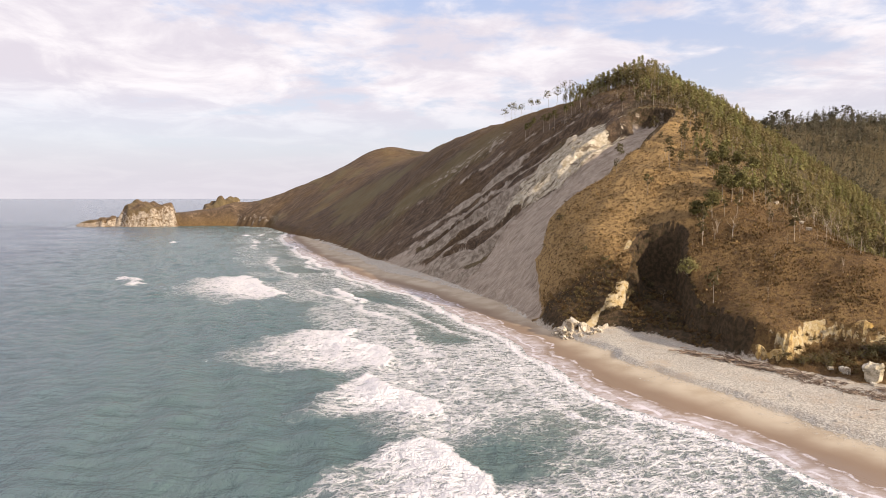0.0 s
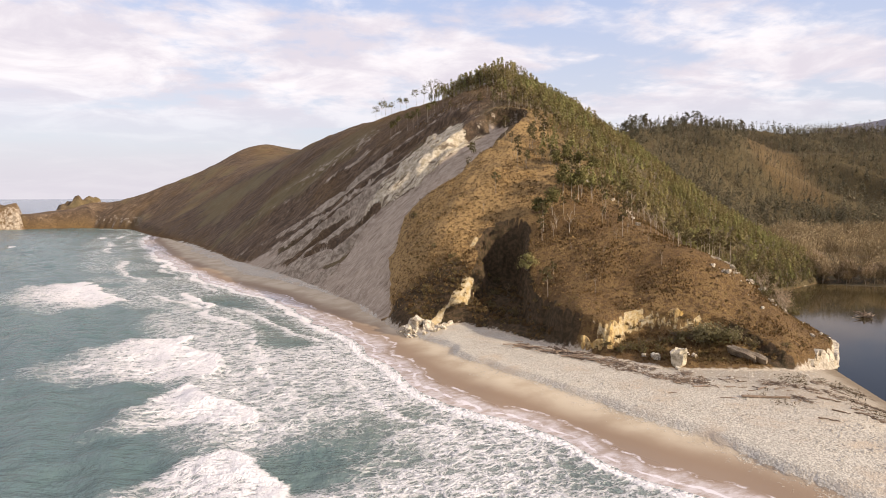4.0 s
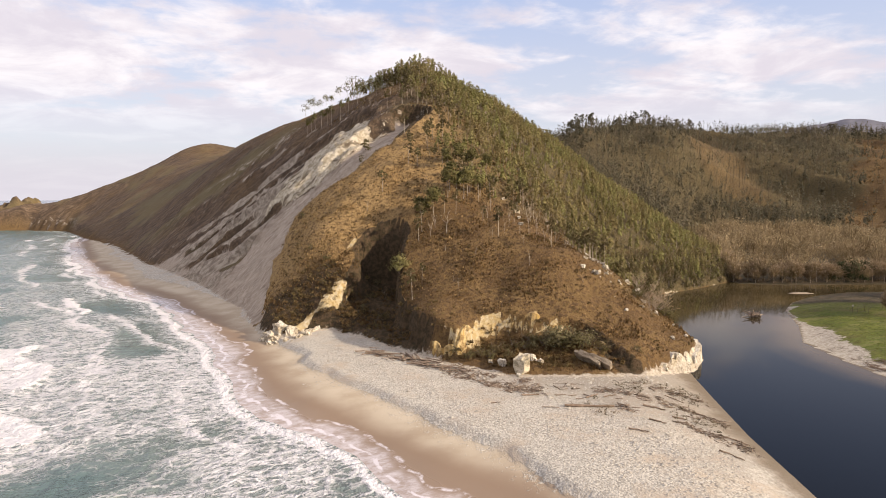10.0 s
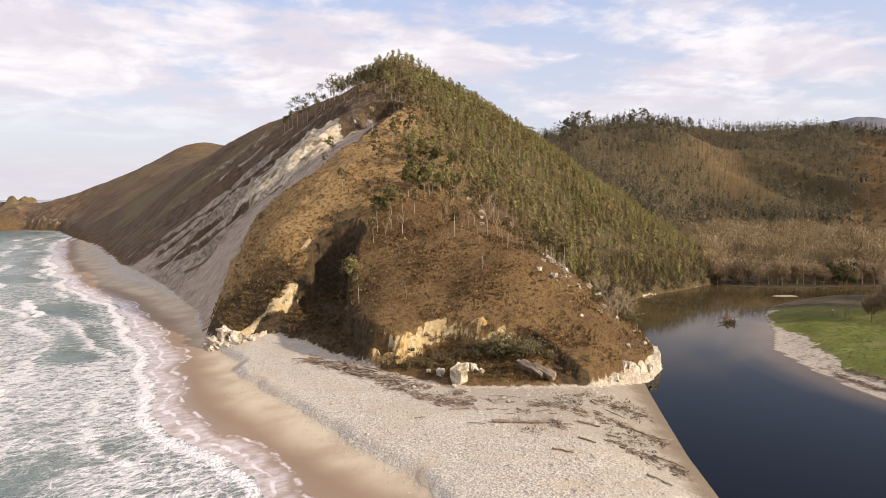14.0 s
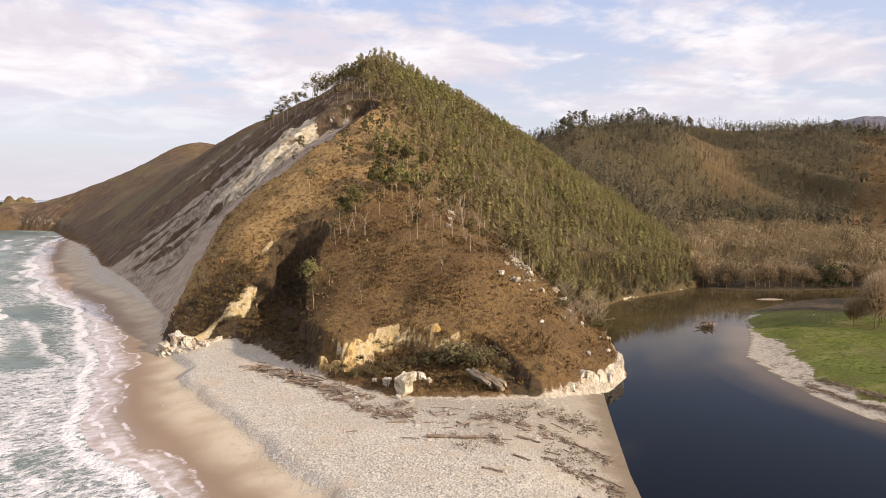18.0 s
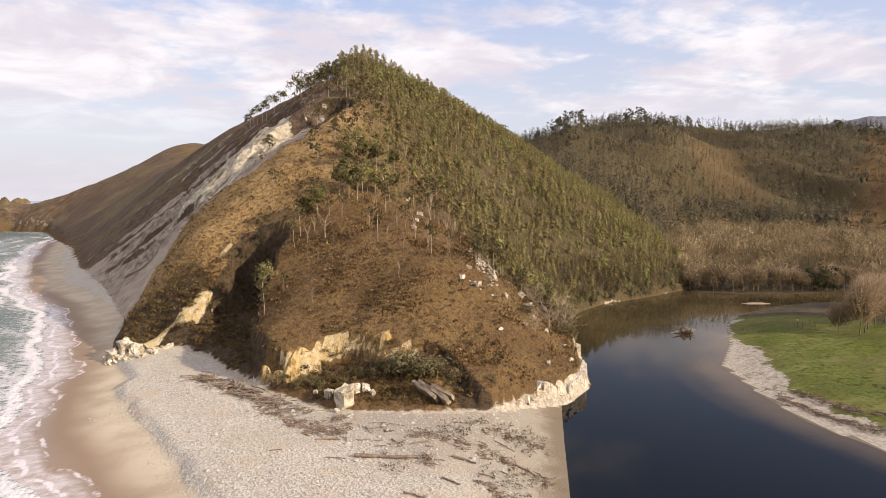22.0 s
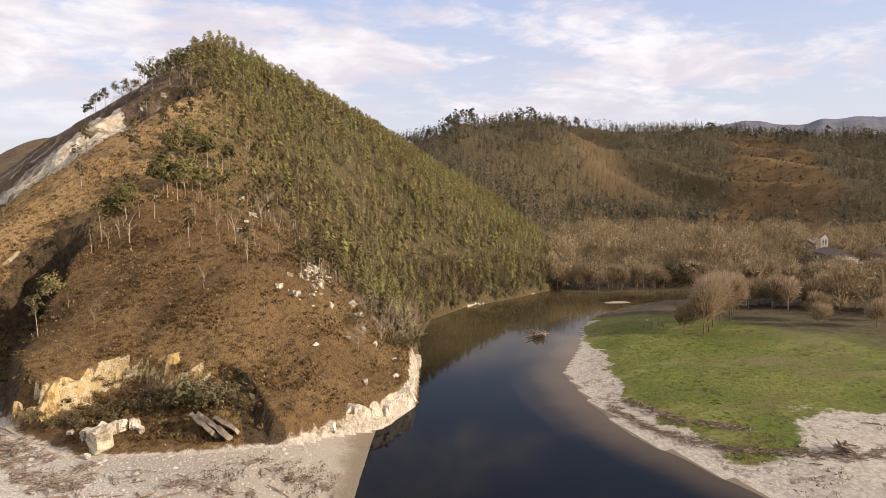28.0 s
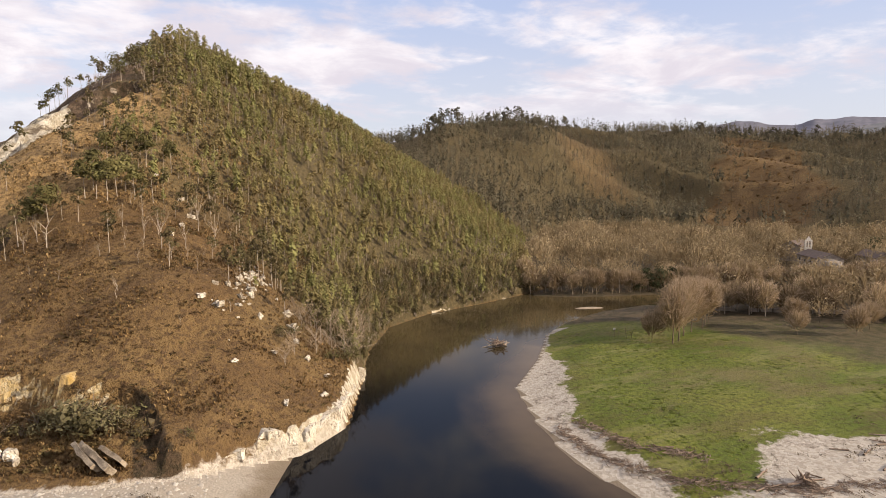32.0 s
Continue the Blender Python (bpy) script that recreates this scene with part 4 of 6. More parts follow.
sz = np.where(off > 0, wave * smooth(off, 0, 12), np.maximum(0.02 * np.minimum(off + 7, 0), -2)) + 0.05
water = new("sea", mesh_of("sea", np.column_stack([sx, sy, sz]), grid_faces(len(SX), len(SY)), SEA, dict(foam=foam, offshore=off)))
tagged(water, "teal sea with white surf breaking along the beach", "sea", kind="structure")

RX, RY = steps((90, 420, 2.2)), steps((-80, 260, 2.2))
rx, ry = [a.ravel() for a in np.meshgrid(RX, RY)]
keep = inside(rx, ry, RIVER) | (to_line(rx, ry, RIVER)[0] < 5)
rb = to_line(rx, ry, RIGHT_BANK)[0]
shoal = (0.95 * smooth(rb, 17, 0) + 0.22 * np.exp(-((rb - 11.5 - fbm(rx, ry, 18, 2, 95) * 2) / 2.2) ** 2) * smooth(ry, 95, 110)) * smooth(ry, 190, 165) * (rx < 215) * np.interp(ry, [60, 100, 130, 145], [0.6, 0.8, 1.0, 0.9])
upstream = np.maximum(smooth(ry + 0.25 * rx, 170, 225), 0.0)
f = grid_faces(len(RX), len(RY))
f = f[keep[f].all(1)]
used, inv = np.unique(f, return_inverse=True)
rv = np.column_stack([rx, ry, np.full(rx.shape, 0.2)])[used]
stream = new("river", mesh_of("river", rv, inv.reshape(f.shape), RIVERW, dict(shoal=shoal[used], upstream=upstream[used])))
tagged(stream, "dark still river with sandy shallows by the bank", "river", kind="structure")


# ---- builders for plants, stones and timber ----


def tube(path, radii, sides=5):
    """A tapered tube round a path, as quads."""
    path = np.asarray(path, float)
    n = len(path)
    t = np.gradient(path, axis=0)
    t /= np.linalg.norm(t, axis=1)[:, None] + 1e-9
    side = np.cross(t, np.array([0.31, 0.17, 0.93]) if abs(t[0, 2]) < 0.9 else np.array([1.0, 0.2, 0]))
    side /= np.linalg.norm(side, axis=1)[:, None] + 1e-9
    other = np.cross(t, side)
    a = np.arange(sides) * 2 * np.pi / sides
    v = path[:, None] + np.asarray(radii)[:, None, None] * (np.cos(a)[None, :, None] * side[:, None] + np.sin(a)[None, :, None] * other[:, None])
    i = np.arange(n - 1)[:, None] * sides
    j = np.arange(sides)[None, :]
    f = np.stack([i + j, i + (j + 1) % sides, i + sides + (j + 1) % sides, i + sides + j], -1).reshape(-1, 4)
    return v.reshape(-1, 3), f


def join(pieces):
    vs, fs, k = [], [], 0
    for v, f in pieces:
        vs.append(v)
        fs.append(f + k)
        k += len(v)
    return np.vstack(vs), np.vstack(fs)


def leaf_quads(centres, size, r, out=None, loose=0.3):
    """A small four-sided leaf spray at each centre, turned at random, or facing roughly outwards."""
    k = len(centres)
    u = r.normal(size=(k, 3))
    face = r.normal(size=(k, 3))
    if out is not None:
        face = face * loose + out / (np.linalg.norm(out, axis=1)[:, None] + 1e-6) + (0, 0, 0.25)
        u = np.cross(u, face)
    u /= np.linalg.norm(u, axis=1)[:, None]
    w = np.cross(u, face)
    w /= np.linalg.norm(w, axis=1)[:, None]
    s = (size * r.uniform(0.6, 1.4, k))[:, None]
    c = np.asarray(centres)
    v = np.stack([c - u * s, c + w * s * 0.45, c + u * s, c - w * s * 0.45], 1).reshape(-1, 3)
    return v, np.arange(4 * k).reshape(k, 4)


def eucalyptus(h, r, crown=0.5, spread=0.22, clumps=9, per=9, leaf=0.5, thick=0.014, lean=0.05, sides=5, limbed=True):
    """Trunk, limbs and leaves of a slender tree; far ones have no limbs."""
    k = 6
    t = np.linspace(0, 1, k)
    bend = np.cumsum(r.normal(0, lean * h / k, (k, 2)), 0)
    trunk_path = np.column_stack([bend - bend[0], t * h * 0.93 - 0.4])
    trunk = tube(trunk_path, thick * h * (1 - 0.82 * t), sides)
    limbs, centres, outs = [], [], []
    for i in range(clumps):
        at = crown + (0.97 - crown) * (i + r.uniform(0, 1)) / clumps
        p = np.array([np.interp(at, t, trunk_path[:, c]) for c in range(3)])
        ang = r.uniform(0, 2 * np.pi)
        reach = spread * h * r.uniform(0.5, 1.1) * (1.15 - 0.75 * (at - crown) / (1 - crown))
        end = p + np.array([np.cos(ang) * reach, np.sin(ang) * reach, reach * r.uniform(0.3, 1.0)])
        limbs.append(tube([p, (p + end) / 2 + (0, 0, -0.04 * reach), end], thick * h * np.array([0.4, 0.26, 0.1]), 3))
        rad = spread * h * r.uniform(0.3, 0.5)
        away = r.normal(size=(per, 3))
        centres.append(end + away * rad * np.array([0.8, 0.8, 0.55]))
        flat_ = end - p
        outs.append(away + flat_ / (np.linalg.norm(flat_) + 1e-6) * 1.0)
    leaves = leaf_quads(np.vstack(centres), leaf, r, np.vstack(outs))
    return (trunk, join(limbs), leaves) if limbed else (trunk, leaves)


def bare_tree(h, r, spread=0.45, boughs=7, twigs=16, thick=0.012, sides=4, fork=0.28, sprays=0, wide=0.8):
    """Trunk, boughs and fine twigs of a leafless tree."""
    top = h * r.uniform(0.5, 0.65)
    trunk = tube([(0, 0, -0.4), (r.normal(0, 0.15), r.normal(0, 0.15), top * 0.5), (r.normal(0, 0.3), r.normal(0, 0.3), top)], thick * h * np.array([1, 0.75, 0.4]), sides)
    bs, tw = [], []
    for i in range(boughs):
        a, at = r.uniform(0, 2 * np.pi), r.uniform(fork, 1.0) * top
        p = np.array([0, 0, at])
        l = h * r.uniform(0.35, 0.55)
        out = np.array([np.cos(a) * spread, np.sin(a) * spread, r.uniform(0.6, 1.1)])
        q = p + out * l * 0.5 + r.normal(0, 0.03 * h, 3)
        e = q + (out + r.normal(0, 0.25, 3)) * l * 0.5
        bs.append(tube([p, q, e], thick * h * np.array([0.5, 0.32, 0.12]), 3))
        for j in range(twigs):
            s = p + (q - p) * r.uniform(0.5, 1) if r.random() < 0.3 else q + (e - q) * r.uniform(0, 1)
            d_ = out * 0.6 + r.normal(0, 0.55, 3)
            tip = s + d_ / np.linalg.norm(d_) * h * r.uniform(0.08, 0.2)
            w = np.cross(d_, r.normal(size=3))
            w = w / np.linalg.norm(w) * h * 0.0042
            tw.append(np.array([s - w, s + w, tip + w * 0.3, tip - w * 0.3]))
    tv = np.vstack(tw)
    if sprays:
        lumps_ = r.normal(size=(9, 3))
        lumps_[:, 2] = np.abs(lumps_[:, 2]) * 1.1 - 0.2
        lumps_ = lumps_ / np.linalg.norm(lumps_, axis=1)[:, None] * h * r.uniform(0.5, 0.85, (9, 1)) * (0.34, 0.34, 0.50) + (0, 0, h * 0.46)
        pick_ = r.integers(0, 9, sprays)
        o_ = r.normal(size=(sprays, 3))
        o_ /= np.linalg.norm(o_, axis=1)[:, None]
        c = lumps_[pick_] + o_ * h * r.uniform(0.08, 0.17, (sprays, 1))
        sv, _ = leaf_quads(c, 0.05 * h * (wide if wide > 0.5 else 0.8), r, o_ + (c - (0, 0, h * 0.45)) / h * 2.5, 0.2)
        sv = sv.reshape(-1, 4, 3)
        mid_ = sv.mean(1, keepdims=True)
        sv = np.concatenate([sv[:, :1], mid_ + (sv[:, 1:2] - mid_) * wide, sv[:, 2:3], mid_ + (sv[:, 3:] - mid_) * wide], 1).reshape(-1, 3)
        tv = np.vstack([tv, sv])
    return trunk, join(bs), (tv, np.arange(len(tv)).reshape(-1, 4))


def kites(base, tip, half):
    """Four-sided sprays from base to tip, widest a little beyond the middle."""
    mid_ = base * 0.42 + tip * 0.58
    v = np.stack([base, mid_ + half, tip, mid_ - half], 1).reshape(-1, 3)
    return v, np.arange(len(v)).reshape(-1, 4)


def spire(h, r, width=0.2, low=0.25, whorls=6, petals=6, thick=0.010):
    """A young tree with a pointed crown: whorls of drooping sprays round a thin stem."""
    lean_ = r.normal(0, 0.05 * h, 2)
    axis = lambda z: np.column_stack([lean_[0] * (z / h) ** 2, lean_[1] * (z / h) ** 2, z])
    trunk = tube(axis(np.array([-0.4, h * 0.45, h * 0.95])), thick * h * np.array([1, 0.7, 0.15]), 3)
    t = (np.repeat(np.arange(whorls), petals) + r.uniform(0.1, 0.9, whorls * petals)) / whorls
    a = np.tile(np.arange(petals), whorls) * 2 * np.pi / petals + r.uniform(-0.6, 0.6, len(t)) + np.repeat(r.uniform(0, 6.3, whorls), petals)
    o = np.column_stack([np.cos(a), np.sin(a), 0 * a])
    rad = (width * h * (1 - t) ** 0.75 * r.uniform(0.55, 1.3, len(t)) + 0.025 * h)[:, None]
    c = axis(h * (low + (1 - low) * t))
    base = c + o * rad * 0.1 + np.array([0, 0, 1.0]) * rad * r.uniform(0.2, 0.8, (len(t), 1))
    tip = c + o * rad - np.array([0, 0, 1.0]) * rad * r.uniform(-0.3, 0.75, (len(t), 1))
    half = np.column_stack([-o[:, 1], o[:, 0], r.normal(0, 0.35, len(t))]) * rad * r.uniform(0.2, 0.42, (len(t), 1))
    return trunk, kites(base, tip, half)


def tufted(h, r, width=0.2, low=0.5, clumps=6, per=8, thick=0.010, sides=3):
    """A tall tree with a bare stem and rounded tufts of foliage held high."""
    bend = r.normal(0, 0.03 * h, 2)
    trunk = tube([(0, 0, -0.4), (bend[0] * 0.4, bend[1] * 0.4, h * 0.5), (bend[0], bend[1], h * 0.92)], thick * h * np.array([1, 0.7, 0.2]), sides)
    t = (np.arange(clumps) + r.uniform(0, 1, clumps)) / clumps
    a = r.uniform(0, 6.3, clumps)
    reach = width * h * np.sin(np.pi * np.clip(0.2 + 0.75 * t, 0, 1)) * r.uniform(0.4, 1.0, clumps)
    c = np.column_stack([bend[0] + np.cos(a) * reach, bend[1] + np.sin(a) * reach, h * (low + (0.95 - low) * t)])
    rad = width * h * r.uniform(0.4, 0.75, clumps)
    o = r.normal(size=(clumps * per, 3))
    o /= np.linalg.norm(o, axis=1)[:, None]
    o[:, 2] = np.abs(o[:, 2]) * 0.9 - 0.2
    i = np.repeat(np.arange(clumps), per)
    limbs = join([tube([(bend[0] * 0.8, bend[1] * 0.8, h * (low * 0.9 + (0.9 - low) * tt)), q], thick * h * np.array([0.35, 0.12]), 3) for tt, q in zip(t, c)])
    v, f = leaf_quads(c[i] + o * rad[i][:, None] * 0.85, rad.mean() * 0.5, r, o, 0.35)
    return trunk, limbs, (v, f)


def broom(h, r, width=0.36, rods=60, sprays=40, thick=0.014, sides=3, fine=0.011):
    """A leafless tree: rods fan out of the stem to a rounded crown veiled by fine twigs."""
    trunk = tube([(0, 0, -0.4), (r.normal(0, 0.1), r.normal(0, 0.1), h * 0.25), (r.normal(0, 0.2), r.normal(0, 0.2), h * 0.55)], thick * h * np.array([1, 0.75, 0.3]), sides)
    lobes_ = r.normal(0, 1, (7, 3))
    lobes_ /= np.linalg.norm(lobes_, axis=1)[:, None]
    def shell(k):
        o = r.normal(size=(k, 3))
        o[:, 2] = np.abs(o[:, 2]) * 1.1 - 0.5
        o /= np.linalg.norm(o, axis=1)[:, None]
        bulge = 0.78 + 0.32 * np.max(o @ lobes_.T, axis=1) ** 4
        return o, np.array([0, 0, 0.56 * h]) + o * np.array([width, width, 0.43]) * h * (bulge * r.uniform(0.85, 1.05, k))[:, None]
    o, tip = shell(rods)
    base = np.column_stack([tip[:, :2] * 0.12, h * r.uniform(0.12, 0.45, rods)])
    base = base + (tip - base) * r.uniform(0.0, 0.35, (rods, 1))
    side_ = np.cross(tip - base, r.normal(size=(rods, 3)))
    rod = kites(base, tip, side_ / np.linalg.norm(side_, axis=1)[:, None] * h * r.uniform(0.008, 0.018, (rods, 1)))
    o, c = shell(sprays)
    o = o + r.normal(0, 0.45, o.shape)
    side_ = np.cross(o, r.normal(size=(sprays, 3)))
    side_ = side_ / np.linalg.norm(side_, axis=1)[:, None] * h * fine
    inward = r.uniform(0.0, 0.3, (sprays, 1))
    c = c * (1 - inward) + np.array([0, 0, 0.5 * h]) * inward
    twig = kites(c - o * 0.075 * h, c + o * 0.04 * h, side_)
    if fine < 0.01:
        return trunk, rod, twig
    out_, c = shell(sprays)
    return trunk, rod, leaf_quads(c, 0.042 * h, r, out_, 0.6)


def bush(r, n=160, size=1.0, leaf=0.14):
    """A low rounded bush: stems and leaves."""
    stems = [tube([(0, 0, -0.2), (r.normal(0, 0.25) * size, r.normal(0, 0.25) * size, 0.45 * size), (r.normal(0, 0.5) * size, r.normal(0, 0.5) * size, 0.9 * size)], np.array([0.05, 0.035, 0.012]) * size, 3) for _ in range(6)]
    lumps = np.column_stack([r.normal(0, 0.42, 7), r.normal(0, 0.42, 7), r.uniform(0.3, 0.85, 7)]) * size
    o_ = r.normal(0, 1, (n, 3))
    c = lumps[r.integers(0, 7, n)] + o_ * 0.2 * size
    c[:, 2] = np.abs(c[:, 2])
    return join(stems), leaf_quads(c, leaf * size, r, o_ + (0, 0, 0.3))


def scattered(protos, where, scale, r, sink=0.0):
    """Copies of prototypes (lists of (verts, faces) per material) set down at points, as one set of arrays."""
    pick = r.integers(0, len(protos), len(where))
    turn = r.uniform(0, 2 * np.pi, len(where))
    each = r.uniform(-0.5, 0.5, len(where))
    V, F, M, E, base = [], [], [], [], 0
    for i, parts in enumerate(protos):
        m = np.where(pick == i)[0]
        if not len(m):
            continue
        c, s = np.cos(turn[m])[:, None], np.sin(turn[m])[:, None]
        for slot, (v, f) in enumerate(parts):
            k = scale[m][:, None]
            x = (v[None, :, 0] * c - v[None, :, 1] * s) * k + where[m, 0][:, None]
            y = (v[None, :, 0] * s + v[None, :, 1] * c) * k + where[m, 1][:, None]
            z = v[None, :, 2] * k + where[m, 2][:, None] - sink
            V.append(np.stack([x, y, z], -1).reshape(-1, 3))
            F.append((f[None] + (np.arange(len(m)) * len(v))[:, None, None] + base).reshape(-1, f.shape[1]))
            M.append(np.full(len(m) * len(f), slot))
            E.append(np.repeat(each[m], len(v)))
            base += len(m) * len(v)
    return np.vstack(V), np.vstack(F), np.concatenate(M), np.concatenate(E)


def stuff(name, protos, where, scale, mats, label, category, r, smoothed=False):
    v, f, m, e = scattered(protos, where, scale, r)
    return tagged(new(name, mesh_of(name, v, f, mats, dict(each=e), smoothed=smoothed, index=m)), label, category, kind="stuff")


def jittered(x0, x1, y0, y1, step, r):
    gx_, gy_ = np.meshgrid(np.arange(x0, x1, step), np.arange(y0, y1, step))
    p = np.column_stack([gx_.ravel(), gy_.ravel()]) + r.uniform(-0.5, 0.5, (gx_.size, 2)) * step
    return p


def grounded(p):
    return np.column_stack([p, height(p[:, 0], p[:, 1])])


def empty(name, m):
    ob = new(name)
    ob.empty_display_size = 0.5
    ob.matrix_world = m
    return ob


def part(name, geometry, mat, parent, label="", smoothed=False):
    v, f = geometry
    ob = new(name, mesh_of(name, v, f, mat, smoothed=smoothed))
    ob.parent = parent
    return tagged(ob, label) if label else ob


def stand(x, y, dz=0.0):
    return float(height(x, y)) + dz


def stand_of_trees(name, protos, mats, where, scale, label, group, r, names=("trunk", "branchwork", "crown"), category="tree"):
    """Single trees, each a thing with its parts, grown from a few forms; tints differ from form to form."""
    forms = []
    for pieces in protos:
        tint = r.uniform(-0.5, 0.5)
        forms.append([mesh_of(n_, v, f, m, dict(each=np.full(len(v), tint)), smoothed=False) for n_, (v, f), m in zip(names, pieces, mats)])
    for (x, y, z), k in zip(where, scale):
        ob = empty(name, pose(x, y, z, 0, 0, r.uniform(0, 360)) @ Matrix.Diagonal((k, k, k, 1)))
        for n_, me in zip(names, forms[r.integers(len(forms))]):
            piece = new(n_, me)
            piece.parent = ob
            if n_ != "trunk":
                tagged(piece, kind="stuff")
        tagged(ob, label, category, group)


def tree_thing(name, pieces, mats, x, y, label, category="tree", group="", names=("trunk", "branchwork", "crown"), turn=0.0):
    ob = empty(name, pose(x, y, stand(x, y), 0, 0, turn))
    for n_, g, m in zip(names, pieces, mats):
        tagged(part(n_, g, m, ob), kind="stuff" if n_ != "trunk" else "")
    return tagged(ob, label, category, group)


# ---- woods ----
r = np.random.default_rng(11)
SLIM = [spire(8.0, r, r.uniform(0.15, 0.22), r.uniform(0.2, 0.45), 8, 8, 0.009) for _ in range(8)] + [tufted(8.0, r, 0.17, 0.4, 6, 14, 0.009)[::2] for _ in range(4)]
SPARSE = [tufted(8.0, r, 0.19, 0.52, 8, 14, 0.011, 4) for _ in range(6)]
TALL = [tufted(13.0, r, 0.10, 0.34, 17, 13, 0.009, 4) for _ in range(6)]
SAPLING = [bare_tree(5.0, r, 0.35, 5, 6, 0.010, 3) for _ in range(4)]

# the near flank: slender young eucalyptus, thinning out towards the heath
p = jittered(84, 330, 140, 460, 2.15, r)
x, y = p.T
grown = share("green", x, y)
df_ = to_line(x, y, FOOT)[0]
ok = inside(x, y, HILLS) & (df_ > 1.2) & (np.hypot(x - 100, y - 250) < 235) & (r.random(len(p)) < np.clip(grown ** 1.6 * 0.95 - 0.04, 0, 0.8) * (0.5 + 0.5 * smooth(fbm(x, y, 14, 3, 125), -0.4, 0.3))) & (share("rock", x, y) < 0.4)
p = grounded(p[ok])
stuff("eucalyptus_wood", SLIM, p, r.uniform(0.4, 1.0, len(p)) + 0.2 * smooth(p[:, 1] - 0.6 * p[:, 0], 190, 250), [BARK, LEAF_GREEN], "dense young green eucalyptus wood on the hillside", "wood", r)

# saplings and thin trees in the belt between wood and heath
p = jittered(60, 150, 140, 330, 3.0, r)
x, y = p.T
grown = share("green", x, y)
belt = np.clip(1 - np.abs(grown - 0.3) / 0.32, 0, 1) * (y > 150)
ok = inside(x, y, HILLS) & (share("scree", x, y) < 0.2) & (r.random(len(p)) < belt * 0.75) & (share("rock", x, y) < 0.3) & (share("gash_shade", x, y) < 0.2)
q = grounded(p[ok])
stand_of_trees("thin_eucalyptus", SPARSE, (BARK, BARK, LEAF_BUSH), q, r.uniform(0.5, 1.1, len(q)), "thin pale-stemmed eucalyptus at the heath's edge", "thin trees at the heath's edge", r)
ok = inside(x, y, HILLS) & (r.random(len(p)) < 0.05 + belt * 0.3) & (share("rock", x, y) < 0.3) & (share("scree", x, y) < 0.2) & (to_line(x, y, FOOT)[0] > 12)
q = grounded(p[ok])
stand_of_trees("bare_sapling", SAPLING, (BARK, BARK, TWIGS), q, r.uniform(0.4, 1.0, len(q)), "leafless grey sapling on the brown heath", "bare saplings on the heath", r, category="sapling")

# the grove on the summit
p = jittered(60, 135, 292, 372, 2.5, r)
x, y = p.T
near_ridge = to_line(x, y, line((72, 352), (86, 334), (100, 320), (116, 324)))[0]
ok = (near_ridge + fbm(x, y, 9, 2, 120) * 3 < np.interp(x, [66, 86, 102, 125], [5, 10, 15, 9])) & (r.random(len(p)) < 0.85)
q = grounded(p[ok])
stand_of_trees("summit_tree", TALL, (BARK, BARK, LEAF_GREEN), q, r.uniform(0.5, 1.0, len(q)) * np.interp(q[:, 0], [66, 88, 102, 125], [0.7, 0.95, 1.05, 0.75]), "tall olive eucalyptus in the summit grove", "trees on the summit", r)

# woods on the hills behind, with felled slopes between
BACK = [spire(15.0, r, r.uniform(0.13, 0.18), r.uniform(0.2, 0.4), 5, 6, 0.008) for _ in range(6)] + [tufted(17.0, r, 0.14, 0.45, 6, 6, 0.009)[::2] for _ in range(6)]
BARE_BACK = [tufted(15.0, r, 0.11, 0.62, 4, 5, 0.012)[::2] for _ in range(6)]
p = jittered(190, 900, 250, 800, 5.8, r)
x, y = p.T
ok = inside(x, y, HILLS) & (np.hypot(x - 100, y - 250) > 228) & (to_line(x, y, FOOT)[0] > 3) & (y - 0.1 * x > 170)
p, x, y = p[ok], x[ok], y[ok]
open_ = smooth(within(x, y, FELLED) + fbm(x, y, 30, 3, 132) * 14, -6, 10)
thin = np.maximum(smooth(fbm(x, y, 90, 3, 131), 0.15, 0.45) * 0.55, smooth(within(x, y, THINNED) + fbm(x, y, 26, 3, 133) * 12, -8, 8))
full = r.random(len(p))
dense = (r.random(len(p)) > thin * 0.85) & (full > open_ * 0.95)
q = grounded(p[dense])
low_band = smooth(to_line(q[:, 0], q[:, 1], FOOT)[0], 60, 25)
stuff("hillside_wood", BACK, q, r.uniform(0.55, 1.0, len(q)) * (1 + 0.25 * low_band), [BARK_DARK, LEAF_DARK], "dark eucalyptus forest covering the hills inland", "wood", r)
q = grounded(p[~dense & (full > open_ * 0.88) & (r.random(len(p)) < 0.8)])
stuff("thinned_wood", BARE_BACK, q, r.uniform(0.6, 1.1, len(q)), [BARK_DARK, LEAF_DARK], "thinned slender trees on a brown slope", "wood", r)
q = p[(open_ > 0.4) & (r.random(len(p)) < 0.7)]
q = grounded(q + r.normal(0, 2, q.shape))
stuff("felled_scrub", [[bush(r, 16, 1.5, 0.45)[1]] for _ in range(4)], q, r.uniform(0.5, 1.3, len(q)), [LEAF_HEATH], "brown scrub growing over a felled slope", "scrub", r)

q = resample(BONES[1][5:, :2], 4.6)
q = grounded(q + r.normal(0, 4.0, q.shape))[:230]
stand_of_trees("skyline_tree", [tufted(13.0, r, r.uniform(0.16, 0.24), 0.5, 8, 14, 0.011, 4) for _ in range(7)], (BARK_DARK, BARK_DARK, LEAF_DARK), q, r.uniform(0.8, 1.5, len(q)), "tall dark tree standing on the far skyline", "trees along the far skyline", r)

